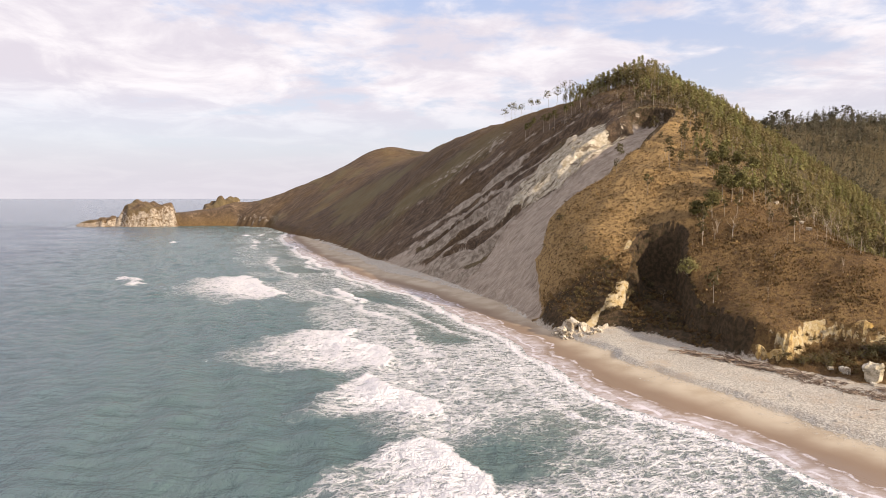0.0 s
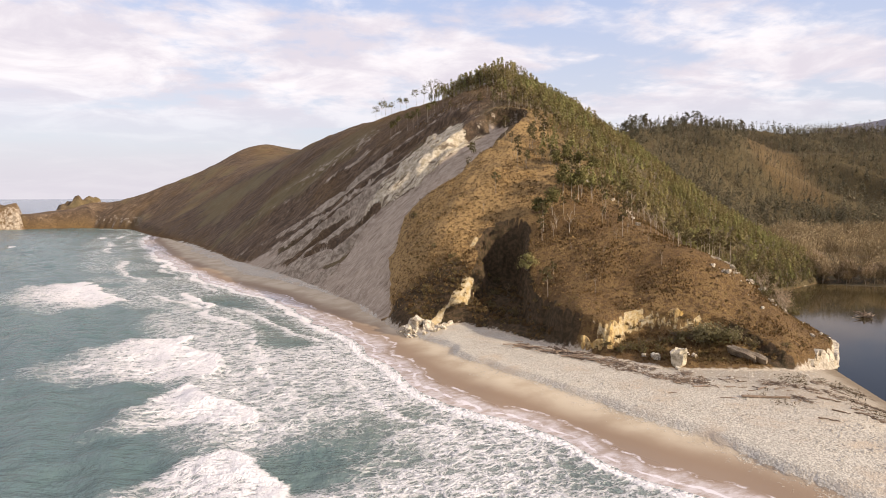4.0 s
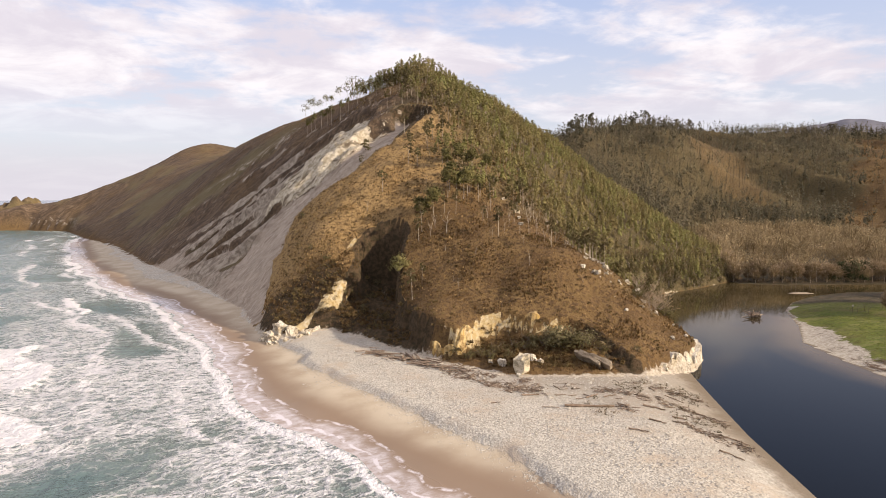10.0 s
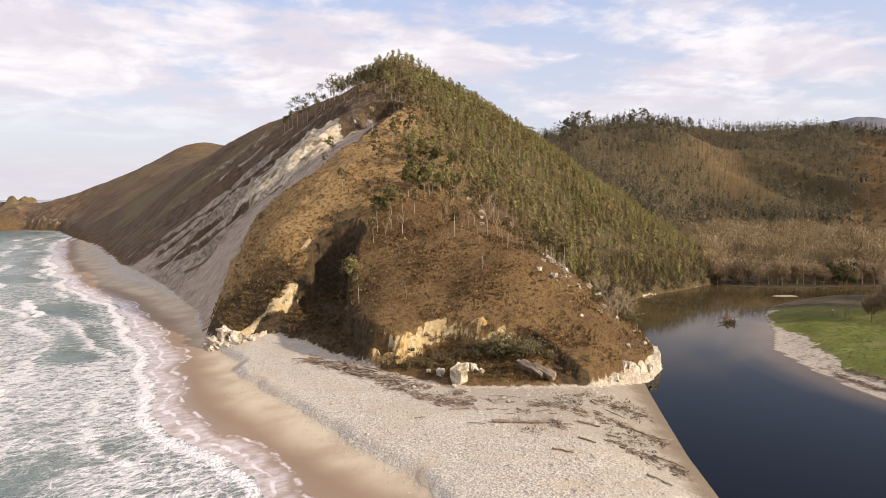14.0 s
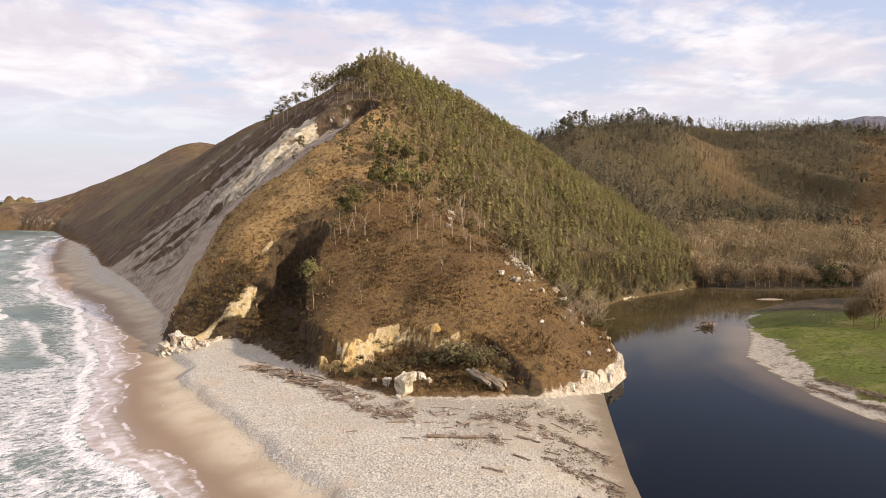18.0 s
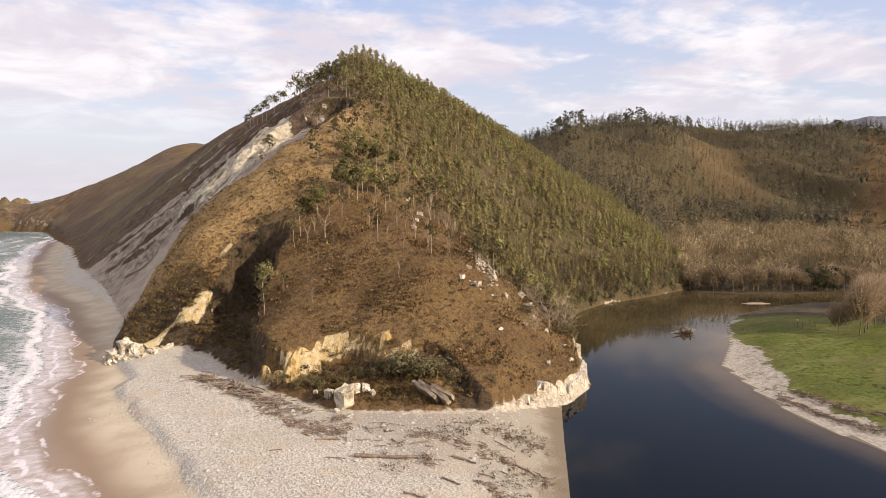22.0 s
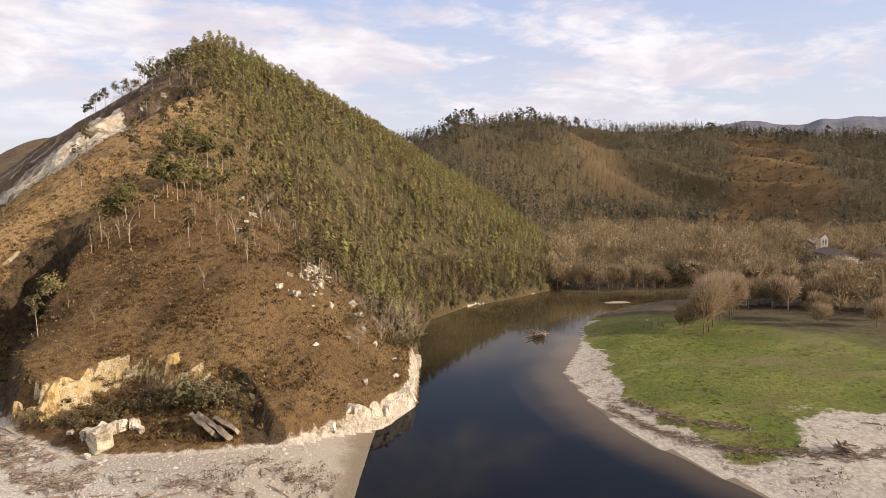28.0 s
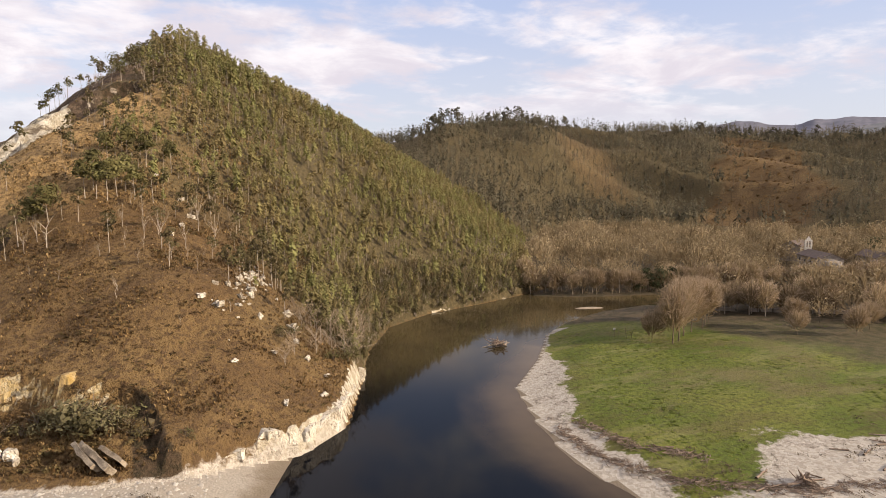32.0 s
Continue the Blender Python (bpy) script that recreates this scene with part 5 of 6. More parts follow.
# leafless wood along the river
BARE_FAR = [broom(11.0, r, r.uniform(0.34, 0.46), 40, 84) for _ in range(8)]
WOOD = line((222, 236), (237, 226), (264, 221), (310, 212), (400, 178), (520, 118), (600, 200), (530, 322), (455, 392), (372, 440), (330, 412), (264, 322), (234, 250))
EAST_WOOD = line((262, 185), (300, 183), (390, 146), (500, 80), (420, 10), (350, 40), (318, 86), (296, 118), (274, 138), (258, 160))
p = jittered(215, 600, 10, 445, 6.9, r)
x, y = p.T
ok = (inside(x, y, WOOD) & ~((x > 346) & (x < 366) & (y > 214) & (y < 238))) | (inside(x, y, EAST_WOOD) & (r.random(len(p)) < 0.8))
q = grounded(p[ok])
size_ = r.uniform(0.6, 1.2, len(q)) * (0.75 + 0.5 * smooth(fbm(q[:, 0], q[:, 1], 22, 2, 128), -0.4, 0.4))
stuff("valley_wood", BARE_FAR, q, size_, [BARK_DARK, TWIGS, TWIGS_FAR], "leafless brown woods filling the valley floor", "wood", r)

EDGE = [broom(10.0, r, r.uniform(0.36, 0.5), 150, 320, 0.016, 5, 0.006) for _ in range(9)]
q = resample(line((222, 234), (237, 224.5), (252, 220.5), (264, 219), (310, 210.5), (360, 191)), 3.2)
q = np.vstack([q + r.normal(0, 0.8, q.shape) + (0.5, 1.8), q + r.normal(0, 1.5, q.shape) + (1.5, 5.5)])
w = resample(line((243, 176), (257, 171), (270, 162), (280, 152), (292, 138), (306, 118)), 3.0)
w = np.vstack([w + r.normal(0, 1.2, w.shape), w + r.normal(0, 2.0, w.shape) + (5, 4), w + r.normal(0, 2.5, w.shape) + (11, 9)])
front_row = resample(line((326, 206), (340, 204), (352, 201), (366, 196), (380, 188)), 3.4)
w = np.vstack([w, front_row + r.normal(0, 1.5, front_row.shape)])
w = w[(to_line(w[:, 0], w[:, 1], RIVER)[0] > 4) & (r.random(len(w)) < 0.85)]
q = grounded(np.vstack([q, w]))
stand_of_trees("bank_tree", EDGE, (BARK, TWIGS, TWIGS_PALE), q, r.uniform(0.55, 1.15, len(q)), "leafless brown tree with grey trunk by the water", "bare trees lining the water and meadow", r)

# bare young growth leaning over the wooded bank
q = resample(line((150, 181), (158, 199), (175, 214), (196, 223), (222, 237), (231, 243)), 1.5)
q = np.vstack([q + r.normal(0, 0.9, q.shape) + (-2.2, 2.4), q + r.normal(0, 1.4, q.shape) + (-5.0, 5.2), q + r.normal(0, 1.6, q.shape) + (-8.5, 8.5)])
q = grounded(q[inside(q[:, 0], q[:, 1], HILLS)])
edge_q = resample(line((141, 151), (147, 175), (158, 199), (175, 214), (196, 223), (222, 237), (231, 243)), 0.9)
edge_q = np.vstack([edge_q + r.normal(0, 0.5, edge_q.shape) + (-0.9 - k, 0.9 + k) for k in (0.0, 1.4, 3.0, 4.8, 6.6)])
edge_q = grounded(edge_q[inside(edge_q[:, 0], edge_q[:, 1], HILLS)])
stuff("bank_thicket", [t_ for t_ in SLIM[:6]] + [bush(r, 60, 3.0, 0.16) for _ in range(6)], edge_q, r.uniform(0.25, 0.75, len(edge_q)), [BARK, LEAF_BUSH], "olive-brown thicket overhanging the river bank", "scrub", r)
stuff("bank_growth", BARE_FAR + [t_[:1] + t_[:1] + t_[1:] for t_ in SLIM[:5]], q, r.uniform(0.3, 0.62, len(q)), [BARK, TWIGS, LEAF_BUSH], "grey-stemmed young trees crowding the river bank", "wood", r)

# brushwood along the foot of the wooded bank
BRUSH = [bare_tree(3.2, r, 0.8, 7, 8, 0.012, 3, 0.05, 26) for _ in range(5)]
q = resample(line((141, 151), (147, 175), (158, 199), (175, 214), (196, 223), (222, 237), (231, 243)), 0.8)
q = np.vstack([q + r.normal(0, 1.0, q.shape) + (-1.6, 1.6), q + r.normal(0, 1.6, q.shape) + (-4.2, 4.0), q + r.normal(0, 1.8, q.shape) + (-7, 7)])
q = q[to_line(q[:, 0], q[:, 1], FOOT)[0] > 0.7]
q = grounded(q[inside(q[:, 0], q[:, 1], HILLS)])
q = q[r.random(len(q)) < 0.75]
stuff("bank_scrub", BRUSH, q, r.uniform(0.6, 2.0, len(q)), [BARK, BARK, LEAF_BUSH], "tangled brown brushwood along the river bank", "scrub", r)
q = resample(line((222, 233), (237, 223.5), (264, 218.5), (310, 210)), 0.8)
q = grounded(q + r.normal(0, 0.7, q.shape) + (0, 1))
stuff("far_bank_scrub", BRUSH, q, r.uniform(0.4, 1.1, len(q)), [BARK_DARK, BARK_DARK, TWIGS], "brown brushwood under the riverside trees", "scrub", r)

# scrub on the talus between the broken edge and the beach, and on the seaward nose
LEAF_TALUS = foliage("withered_scrub_leaves", (0.19, 0.115, 0.052), (0.165, 0.125, 0.055), (0.10, 0.066, 0.032), 0.25)
THICKET = [[bush(r, 46, 1.0, 0.24)[1]] for _ in range(6)]
p = np.vstack([jittered(66, 120, 108, 142, 1.15, r), jittered(31, 58, 162, 190, 1.5, r), jittered(48, 68, 140, 186, 1.4, r)])
x, y = p.T
d_e, _, s_e = to_line(x, y, FRONT_EDGE)
on_talus = (s_e < 0) & (x > 68) & (to_line(x, y, FOOT)[0] > 2.6) & (y < 142) & (r.random(len(p)) < 0.6)
on_nose = (x < 58) & (y > 160) & (to_line(x, y, FOOT)[0] > 3.0) & (share("gash_shade", x, y) > 0.25) & (share("rock", x, y) < 0.3)
in_cove = (x > 50) & (y > 144) & (share("gash_shade", x, y) > 0.5) & (r.random(len(p)) < 0.5)
ok = inside(x, y, HILLS) & (on_talus | on_nose | in_cove)
q = grounded(p[ok])
stuff("thicket", THICKET, q, r.uniform(0.4, 1.15, len(q)), [LEAF_TALUS], "dark olive scrub below the broken cliff edge", "scrub", r)

# ---- heath and grass ----
r = np.random.default_rng(23)


def tuft(r, blades=5, h=0.55):
    v = []
    for _ in range(blades):
        a, l = r.uniform(0, 2 * np.pi), h * r.uniform(0.6, 1.2)
        o = np.array([np.cos(a), np.sin(a), 0])
        w = np.array([-o[1], o[0], 0]) * l * 0.28
        b = o * r.uniform(0, 0.25) * h
        tip = b + o * l * r.uniform(0.25, 0.8) + (0, 0, l)
        v.append([b - w - (0, 0, 0.1), b + w - (0, 0, 0.1), tip + w * 0.35, tip - w * 0.35])
    v = np.array(v).reshape(-1, 3)
    return [(v, np.arange(len(v)).reshape(-1, 4))]


TUFTS = [tuft(r, 6, 0.42) for _ in range(8)]
p = np.vstack([jittered(28, 145, 108, 215, 0.58, r), jittered(28, 135, 215, 262, 0.72, r), jittered(55, 130, 262, 325, 1.0, r)])
x, y = p.T
bald = np.maximum.reduce([share("rock", x, y), share("scree", x, y), share("ochre", x, y), share("gash_shade", x, y) * 0.5 * (x > 55)])
ok = inside(x, y, HILLS) & (to_line(x, y, FOOT)[0] > 1.5) & (bald < 0.35) & (r.random(len(p)) < 0.85)
q = grounded(p[ok])
dens = 0.6 + 0.7 * smooth(fbm(q[:, 0], q[:, 1], 7, 3, 140), -0.3, 0.5)
size_ = r.uniform(0.3, 0.85, len(q)) * dens * (1 + 1.0 * (r.random(len(q)) < 0.02))
pale = r.random(len(q)) < 0.12 + 0.85 * share("dry", q[:, 0], q[:, 1])
stuff("heath", TUFTS, q[~pale], size_[~pale], [LEAF_HEATH], "dry brown heather, bracken and grass on the slopes", "heath", r)
LEAF_DRY = foliage("dry_grass", (0.40, 0.265, 0.115), (0.47, 0.325, 0.15), (0.28, 0.178, 0.08), 0.1)
stuff("dry_grass", TUFTS, q[pale], size_[pale], [LEAF_DRY], "bleached golden dry grass beside the landslip", "grass", r)
CLUMPS = [[bush(r, 18, 0.55, 0.42)[1]] for _ in range(8)]
LEAF_HEATHER = foliage("heather_leaves", (0.14, 0.09, 0.044), (0.16, 0.118, 0.052), (0.09, 0.062, 0.031), 0.12)
pick = r.random(len(q)) < 0.10 * dens * (q[:, 0] > 34)
stuff("heather_clumps", CLUMPS, q[pick], r.uniform(0.4, 1.05, pick.sum()), [LEAF_HEATHER], "dark cushions of heather and gorse among the grass", "heath", r)
GRASS = foliage("meadow_grass", (0.105, 0.135, 0.022), (0.175, 0.182, 0.04), (0.11, 0.125, 0.027), 0.07)
p = jittered(160, 290, 84, 200, 1.9, r)
x, y = p.T
ok = (share("east", x, y) > 0.6) & (share("bank", x, y) > 3) & (share("bare", x, y) + fbm(x, y, 8, 3, 150) * 0.3 < 0.42)
q = grounded(p[ok & (r.random(len(p)) > 1.3 * share("floor", x, y))])
MOUNDS = []
for _ in range(6):
    v_, f_ = bush(r, 14, 0.5, 0.45)[1]
    MOUNDS.append([(v_ * (1.3, 1, 0.12), f_)])
stuff("meadow_tussocks", MOUNDS, q, r.uniform(0.5, 1.2, len(q)) * (0.6 + 0.6 * smooth(fbm(q[:, 0], q[:, 1], 9, 3, 151), -0.2, 0.5)), [GRASS], "green tussocky meadow grass", "grass", r)


# ---- rocks ----
def rock_mesh(name, size, seed, mat, cut=3, rough_=0.22):
    """A weathered block: an uneven, faceted lump with a flat base."""
    bm = bmesh.new()
    bmesh.ops.create_icosphere(bm, subdivisions=cut, radius=1.0)
    off_ = Vector((seed * 3.7, seed * 1.3, seed * 2.1))
    cuts = []
    pick = random.Random(seed)
    for _ in range(8):
        cuts.append((Vector((pick.gauss(0, 1), pick.gauss(0, 1), pick.gauss(0, 0.7))).normalized(), pick.uniform(0.52, 0.88)))
    for v in bm.verts:
        for d_, at in cuts:
            v.co -= d_ * max(v.co.dot(d_) - at, 0)
        c = v.co.copy()
        sq = Vector([math.copysign(abs(a) ** 0.58, a) for a in c])
        k = 1 + rough_ * noise.fractal(c * 1.4 + off_, 0.9, 2.0, 4) + 0.12 * noise.cell(c * 1.6 + off_)
        v.co = Vector((sq.x * size[0], sq.y * size[1], sq.z * size[2])) * k * 0.5
        if v.co.z < -size[2] * 0.4:
            v.co.z = -size[2] * 0.4
    me = bpy.data.meshes.new(name)
    bm.to_mesh(me)
    bm.free()
    me.materials.append(mat)
    return me


r = np.random.default_rng(31)


def place_rock(name, me, x, y, scale, tilt=(0, 0, 0), dz=0.0, label="", category="rock", group=""):
    ob = new(name, me)
    ob.matrix_world = pose(x, y, stand(x, y, dz), *tilt) @ Matrix.Diagonal((scale, scale, scale, 1))
    return tagged(ob, label, category, group)


MOSSY = plain("lichened_boulder", (0.62, 0.54, 0.40), (0.20, 0.17, 0.11), 0.5, relief=0.1)
OUTCROP = [rock_mesh("rock_outcrop", (1.7, 1.0, 0.8 + 0.12 * i), 3 + i, LIMESTONE, 3, 0.85) for i in range(6)]
path_ = resample(line((123, 185), (121, 173), (119.5, 162), (116, 150), (114.6, 143)), 1.5)
for i, (x, y) in enumerate(path_):
    for _ in range(4 if 147 < y < 170 else 2):
        dx, dy = r.normal(0, 1.7, 2)
        place_rock("rock_outcrop", OUTCROP[r.integers(6)], x + dx, y + dy, r.uniform(0.22, 0.85) * (1.1 if 147 < y < 170 else 0.7), (r.uniform(-25, 25), r.uniform(-25, 25), r.uniform(0, 360)), 0.05,
                   "pale limestone outcrop breaking through brown heath", group="outcrops on the slope")
for x, y, s_ in ((125.7, 152.9, 1.1), (126, 148.8, 1.4), (126.5, 146, 0.8), (115.5, 134.5, 0.7), (129.3, 131.5, 0.8), (122.7, 126.6, 0.7), (122, 139, 0.7), (113, 146, 1.2), (110.5, 147.5, 0.8), (104, 176, 0.9), (106, 183, 1.1), (108, 190, 1.2), (105, 196, 1.0), (99, 203, 0.9), (128, 142, 0.8), (131, 139, 0.7)):
    place_rock("rock_outcrop", OUTCROP[r.integers(5)], x, y, s_, (0, 10, r.uniform(0, 360)), 0.2, "pale limestone outcrop breaking through brown heath", group="outcrops on the slope")
place_rock("boulder", rock_mesh("boulder", (3.4, 2.9, 4.2), 41, MOSSY), 84.0, 118.0, 1.0, (4, -6, 30), 1.3, "big pale boulder with dark lichen cap on the shingle")
for x, y, s_ in ((81.3, 122.6, 1.3), (85.4, 121.6, 1.5), (87.6, 122.4, 1.2), (88.8, 120.2, 0.6), (79, 123.8, 0.6), (82.6, 116.2, 0.5)):
    place_rock("fallen_block", rock_mesh("fallen_block", (2.2, 1.5, 1.4), 50 + int(x), LIMESTONE, 2), x, y, s_, (r.uniform(-20, 20), r.uniform(-20, 20), r.uniform(0, 360)), 0.4, "pale fallen limestone block below the ochre cliff", group="blocks below the cliff")
SLAB = plain("grey_bedded_slab", (0.37, 0.305, 0.22), (0.13, 0.10, 0.07), 0.7, relief=0.12)


def slab_mesh(name, size, seed, mat):
    """A long bedded plate of rock with chipped edges."""
    bm = bmesh.new()
    bmesh.ops.create_cube(bm, size=1.0)
    bmesh.ops.subdivide_edges(bm, edges=bm.edges[:], cuts=5, use_grid_fill=True)
    off_ = Vector((seed * 2.3, seed * 1.1, seed * 0.7))
    for v in bm.verts:
        taper = 1 - 0.35 * abs(v.co.x) - 0.2 * max(v.co.x, 0)
        c = Vector((v.co.x * size[0], v.co.y * size[1] * taper, v.co.z * size[2]))
        v.co = c + noise.noise_vector(c * 0.9 + off_) * 0.22 + noise.noise_vector(c * 2.6 + off_) * 0.08
    me = bpy.data.meshes.new(name)
    bm.to_mesh(me)
    bm.free()
    me.materials.append(mat)
    return me


for x, y, yaw, size, dz_ in ((98.6, 115.9, -56, (7.2, 2.4, 0.7), 1.3), (97.3, 116.7, -60, (6.0, 2.6, 0.6), 1.0), (100.2, 116.9, -50, (4.6, 1.8, 0.5), 0.9)):
    place_rock("tilted_slab", slab_mesh("tilted_slab", size, 70 + int(x), SLAB), x, y, 1.0, (-52, 12, yaw), dz_, "long tilted rock slab leaning on the bank", group="tilted slabs")
# toe of the nose, broken white stone
for x, y, s_ in ((32.6, 167, 2.3), (35.2, 167.4, 1.9), (37.5, 166, 1.7), (32.5, 164.4, 1.3), (34.5, 163.6, 1.1), (36.5, 163, 0.9), (31, 168.5, 1.2), (39.5, 163.5, 1.3), (41.5, 165, 1.5), (38, 161.5, 0.6), (34, 161.5, 0.5), (43.5, 168, 1.2)):
    place_rock("toe_rock", rock_mesh("toe_rock", (2.1, 1.8, 1.9), 90 + int(x * 3), LIMESTONE, 3, 0.75), x + 0.6, y + 0.5, s_ * 0.95, (r.uniform(-15, 15), r.uniform(-15, 15), r.uniform(0, 360)), -0.5, "broken white limestone at the foot of the nose", group="rocks at the toe")


def cliff_ribbon(name, p, low_z, high_z, mat, seed, label, depth=0.9, lean_=0.35, rows_=14, inset=0.0):
    """A rough rock face along a line of the plan, rising from low_z to high_z; its outer side is to the right of the line."""
    n = len(p)
    t = np.gradient(p, axis=0)
    t /= np.linalg.norm(t, axis=1)[:, None]
    out = np.column_stack([t[:, 1], -t[:, 0]])
    run = np.concatenate([[0], np.cumsum(np.linalg.norm(np.diff(p, axis=0), axis=1))])
    u, k = np.meshgrid(run, np.linspace(0, 1, rows_))
    zz = low_z[None] + (high_z - low_z)[None] * np.minimum(k / 0.85, 1)
    push_ = fbm(u * 1.0, zz * 0.5, 3.0, 4, seed) * depth + (vnoise(u * 0.9, zz * 0.25, seed + 5) > 0.55) * 0.5 * depth
    push_ = push_ - inset - (k - 0.3) * lean_ * (high_z - low_z)[None] - np.maximum(k - 0.85, 0) / 0.15 * 2.2
    zz = zz + fbm(u, zz, 2.5, 3, seed + 9) * 0.35 * (k > 0.05)
    v = np.stack([p[None, :, 0] + out[None, :, 0] * push_, p[None, :, 1] + out[None, :, 1] * push_, zz], -1).reshape(-1, 3)
    return tagged(new(name, mesh_of(name, v, grid_faces(n, rows_), mat, smoothed=False)), label, "cliff", kind="structure")


p = resample(line((108, 114.2), (113, 116.5), (118, 119.3), (125.5, 121.9), (132.1, 129.2), (135.1, 138), (139.2, 149.5), (141.6, 158)), 0.32)
up_z = np.interp(p[:, 0], [108, 113, 120, 126, 132, 135, 139, 141.5], [2.3, 2.6, 2.9, 3.3, 3.6, 3.3, 2.2, 0.9]) + fbm(p[:, 0], p[:, 1], 5, 3, 330) * 1.3
cliff_ribbon("limestone_ledge", p, np.where(p[:, 0] > 129, -1.4, 1.8), up_z, LIMESTONE, 331, "white weathered limestone ledge above the river mouth", 1.0, 0.06, 20, 0.2)
p = resample(FRONT_EDGE[1:-3], 0.4)
t = np.gradient(p, axis=0)
t /= np.linalg.norm(t, axis=1)[:, None]
side_ = np.column_stack([t[:, 1], -t[:, 0]])
foot_z, head_z = height(*(p + side_ * 1.6).T), height(*(p - side_ * 1.8).T)
fade = np.maximum.reduce([0.5 * smooth(p[:, 0], 70, 72) * smooth(p[:, 0], 101, 97),np.exp(-((p[:, 0] - 76.5) / 3.6) ** 2), np.exp(-((p[:, 0] - 91) / 4.5) ** 2), 0.45 * np.exp(-((p[:, 0] - 69.5) / 1.6) ** 2)])
cliff_ribbon("ochre_cliff", p, foot_z - 0.4, foot_z + np.maximum(head_z - foot_z, 1.0) * (0.05 + 0.85 * fade) + fbm(p[:, 0], p[:, 1], 4, 3, 340) * 0.9 * fade, OCHRE, 341, "crumbling ochre earth cliff under the heath edge", 0.65, 0.25)

# ---- islets off the headland ----
def islet(name, cx, cy, rx_, ry_, top, seed, label):
    gx_, gy_ = [a.ravel() for a in np.meshgrid(np.linspace(-1.3, 1.3, 60), np.linspace(-1.3, 1.3, 40))]
    d_ = np.hypot(gx_, gy_) + fbm(gx_ * 30, gy_ * 30, 18, 4, seed) * 0.26
    z = top * (0.75 * smooth(d_, 1.12, 0.80) + 0.25 * smooth(d_, 0.95, 0.2)) * (0.85 + 0.2 * gx_ + 0.25 * fbm(gx_ * 30, gy_ * 30, 14, 3, seed + 3)) + fbm(gx_ * rx_, gy_ * ry_, 9, 3, seed + 1) * 1.5 * smooth(d_, 1.1, 0.9) - 2 + 2.5 * smooth(d_, 1.25, 1.0)
    v = np.column_stack([cx + gx_ * rx_, cy + gy_ * ry_, z])
    steep_ = smooth(d_, 0.8, 0.9)
    me = mesh_of(name, v, grid_faces(60, 40), HILL, dict(rock=steep_ * 0.0, scree=steep_ * 0.0, ochre=steep_ * 0.05, green=(1 - steep_) * 0.4, gash_shade=steep_ * 0, crag=steep_ * 0.58, near=steep_ * 0 + 50, beachside=steep_ * 0, west=0.35 + (1 - steep_) * 0.6, dry=steep_ * 0))
    return tagged(new(name, me), label, "islet")


islet("islet", -372, 772, 37, 24, 33, 300, "flat-topped rocky islet with a grassy cap")
islet("skerry", -428, 768, 24, 10, 7.5, 310, "low jagged skerry in the sea")
islet("skerry", -414, 764, 16, 9, 12, 312, "low jagged skerry in the sea")
islet("rock_islet", -331, 930, 29, 20, 35, 320, "rocky stack rising behind the headland")

# ---- single trees ----
LEAF_EVERGREEN = foliage("evergreen_leaves", (0.055, 0.062, 0.03), (0.085, 0.085, 0.04), (0.035, 0.042, 0.02), 0.2)
r = np.random.default_rng(41)
EUC_MATS = (BARK, BARK, LEAF_GREEN)
DARK_MATS = (BARK, BARK, foliage("dark_olive_leaves", (0.13, 0.115, 0.045), (0.165, 0.145, 0.055), (0.075, 0.068, 0.03), 0.3))
tree_thing("cove_tree", eucalyptus(9.5, r, 0.5, 0.24, 12, 40, 0.36, 0.014, 0.03), EUC_MATS, 67.3, 168.5, "slender pale-trunked eucalyptus on the cove's rim", "tree")
tree_thing("forked_tree", bare_tree(7.5, r, 0.6, 6, 10, 0.02, 5, 0.25), (BARK, BARK, TWIGS), 81.3, 173.6, "leafless forked tree with bleached pale trunk", "tree", names=("trunk", "branchwork", "crown"))
for x, y, h, dense in ((79.6, 183.5, 8.5, 40), (76.2, 186.0, 5.5, 34), (85.5, 190.5, 9, 22), (88.0, 189.5, 9, 20), (90.2, 189.2, 10, 22), (92.0, 191.0, 9.5, 20), (93.4, 194.0, 9, 18), (86.8, 193.5, 10, 24), (95.5, 191.5, 8, 16), (97.0, 205.0, 9, 26), (92.5, 207.0, 9, 30), (88.5, 204.0, 8, 26), (102.6, 207, 9, 22)):
    tree_thing("eucalyptus_tree", eucalyptus(h, r, 0.5 if dense < 34 else 0.25, 0.2 if dense < 34 else 0.3, 12, int(dense * 1.7), 0.42, 0.013, 0.04), DARK_MATS if dense > 20 else EUC_MATS, x, y,
               "pale-trunked eucalyptus with dark tufted crown" if dense < 34 else "bushy dark evergreen tree on the brown slope", "tree", "trees on the heath")
for x, y, h in ((102.9, 166.0, 8.5), (109.3, 182.5, 8), (107.0, 171.0, 7), (99.2, 172.5, 6.5), (113.0, 177.0, 7.5), (77.0, 175.0, 5.5), (78.8, 177.5, 6), (105.0, 160.0, 5), (94.5, 178.0, 5.5), (97.0, 149.0, 4.0), (112.0, 196, 8), (86.0, 160.0, 3.0), (92, 165, 3.6)):
    tree_thing("bare_tree", bare_tree(h, r, 0.4, 7, 9, 0.012, 4, 0.35), (BARK, BARK, TWIGS), x, y, "thin leafless tree with pale stem on the heath", "tree", "bare trees on the heath", ("trunk", "branchwork", "crown"))
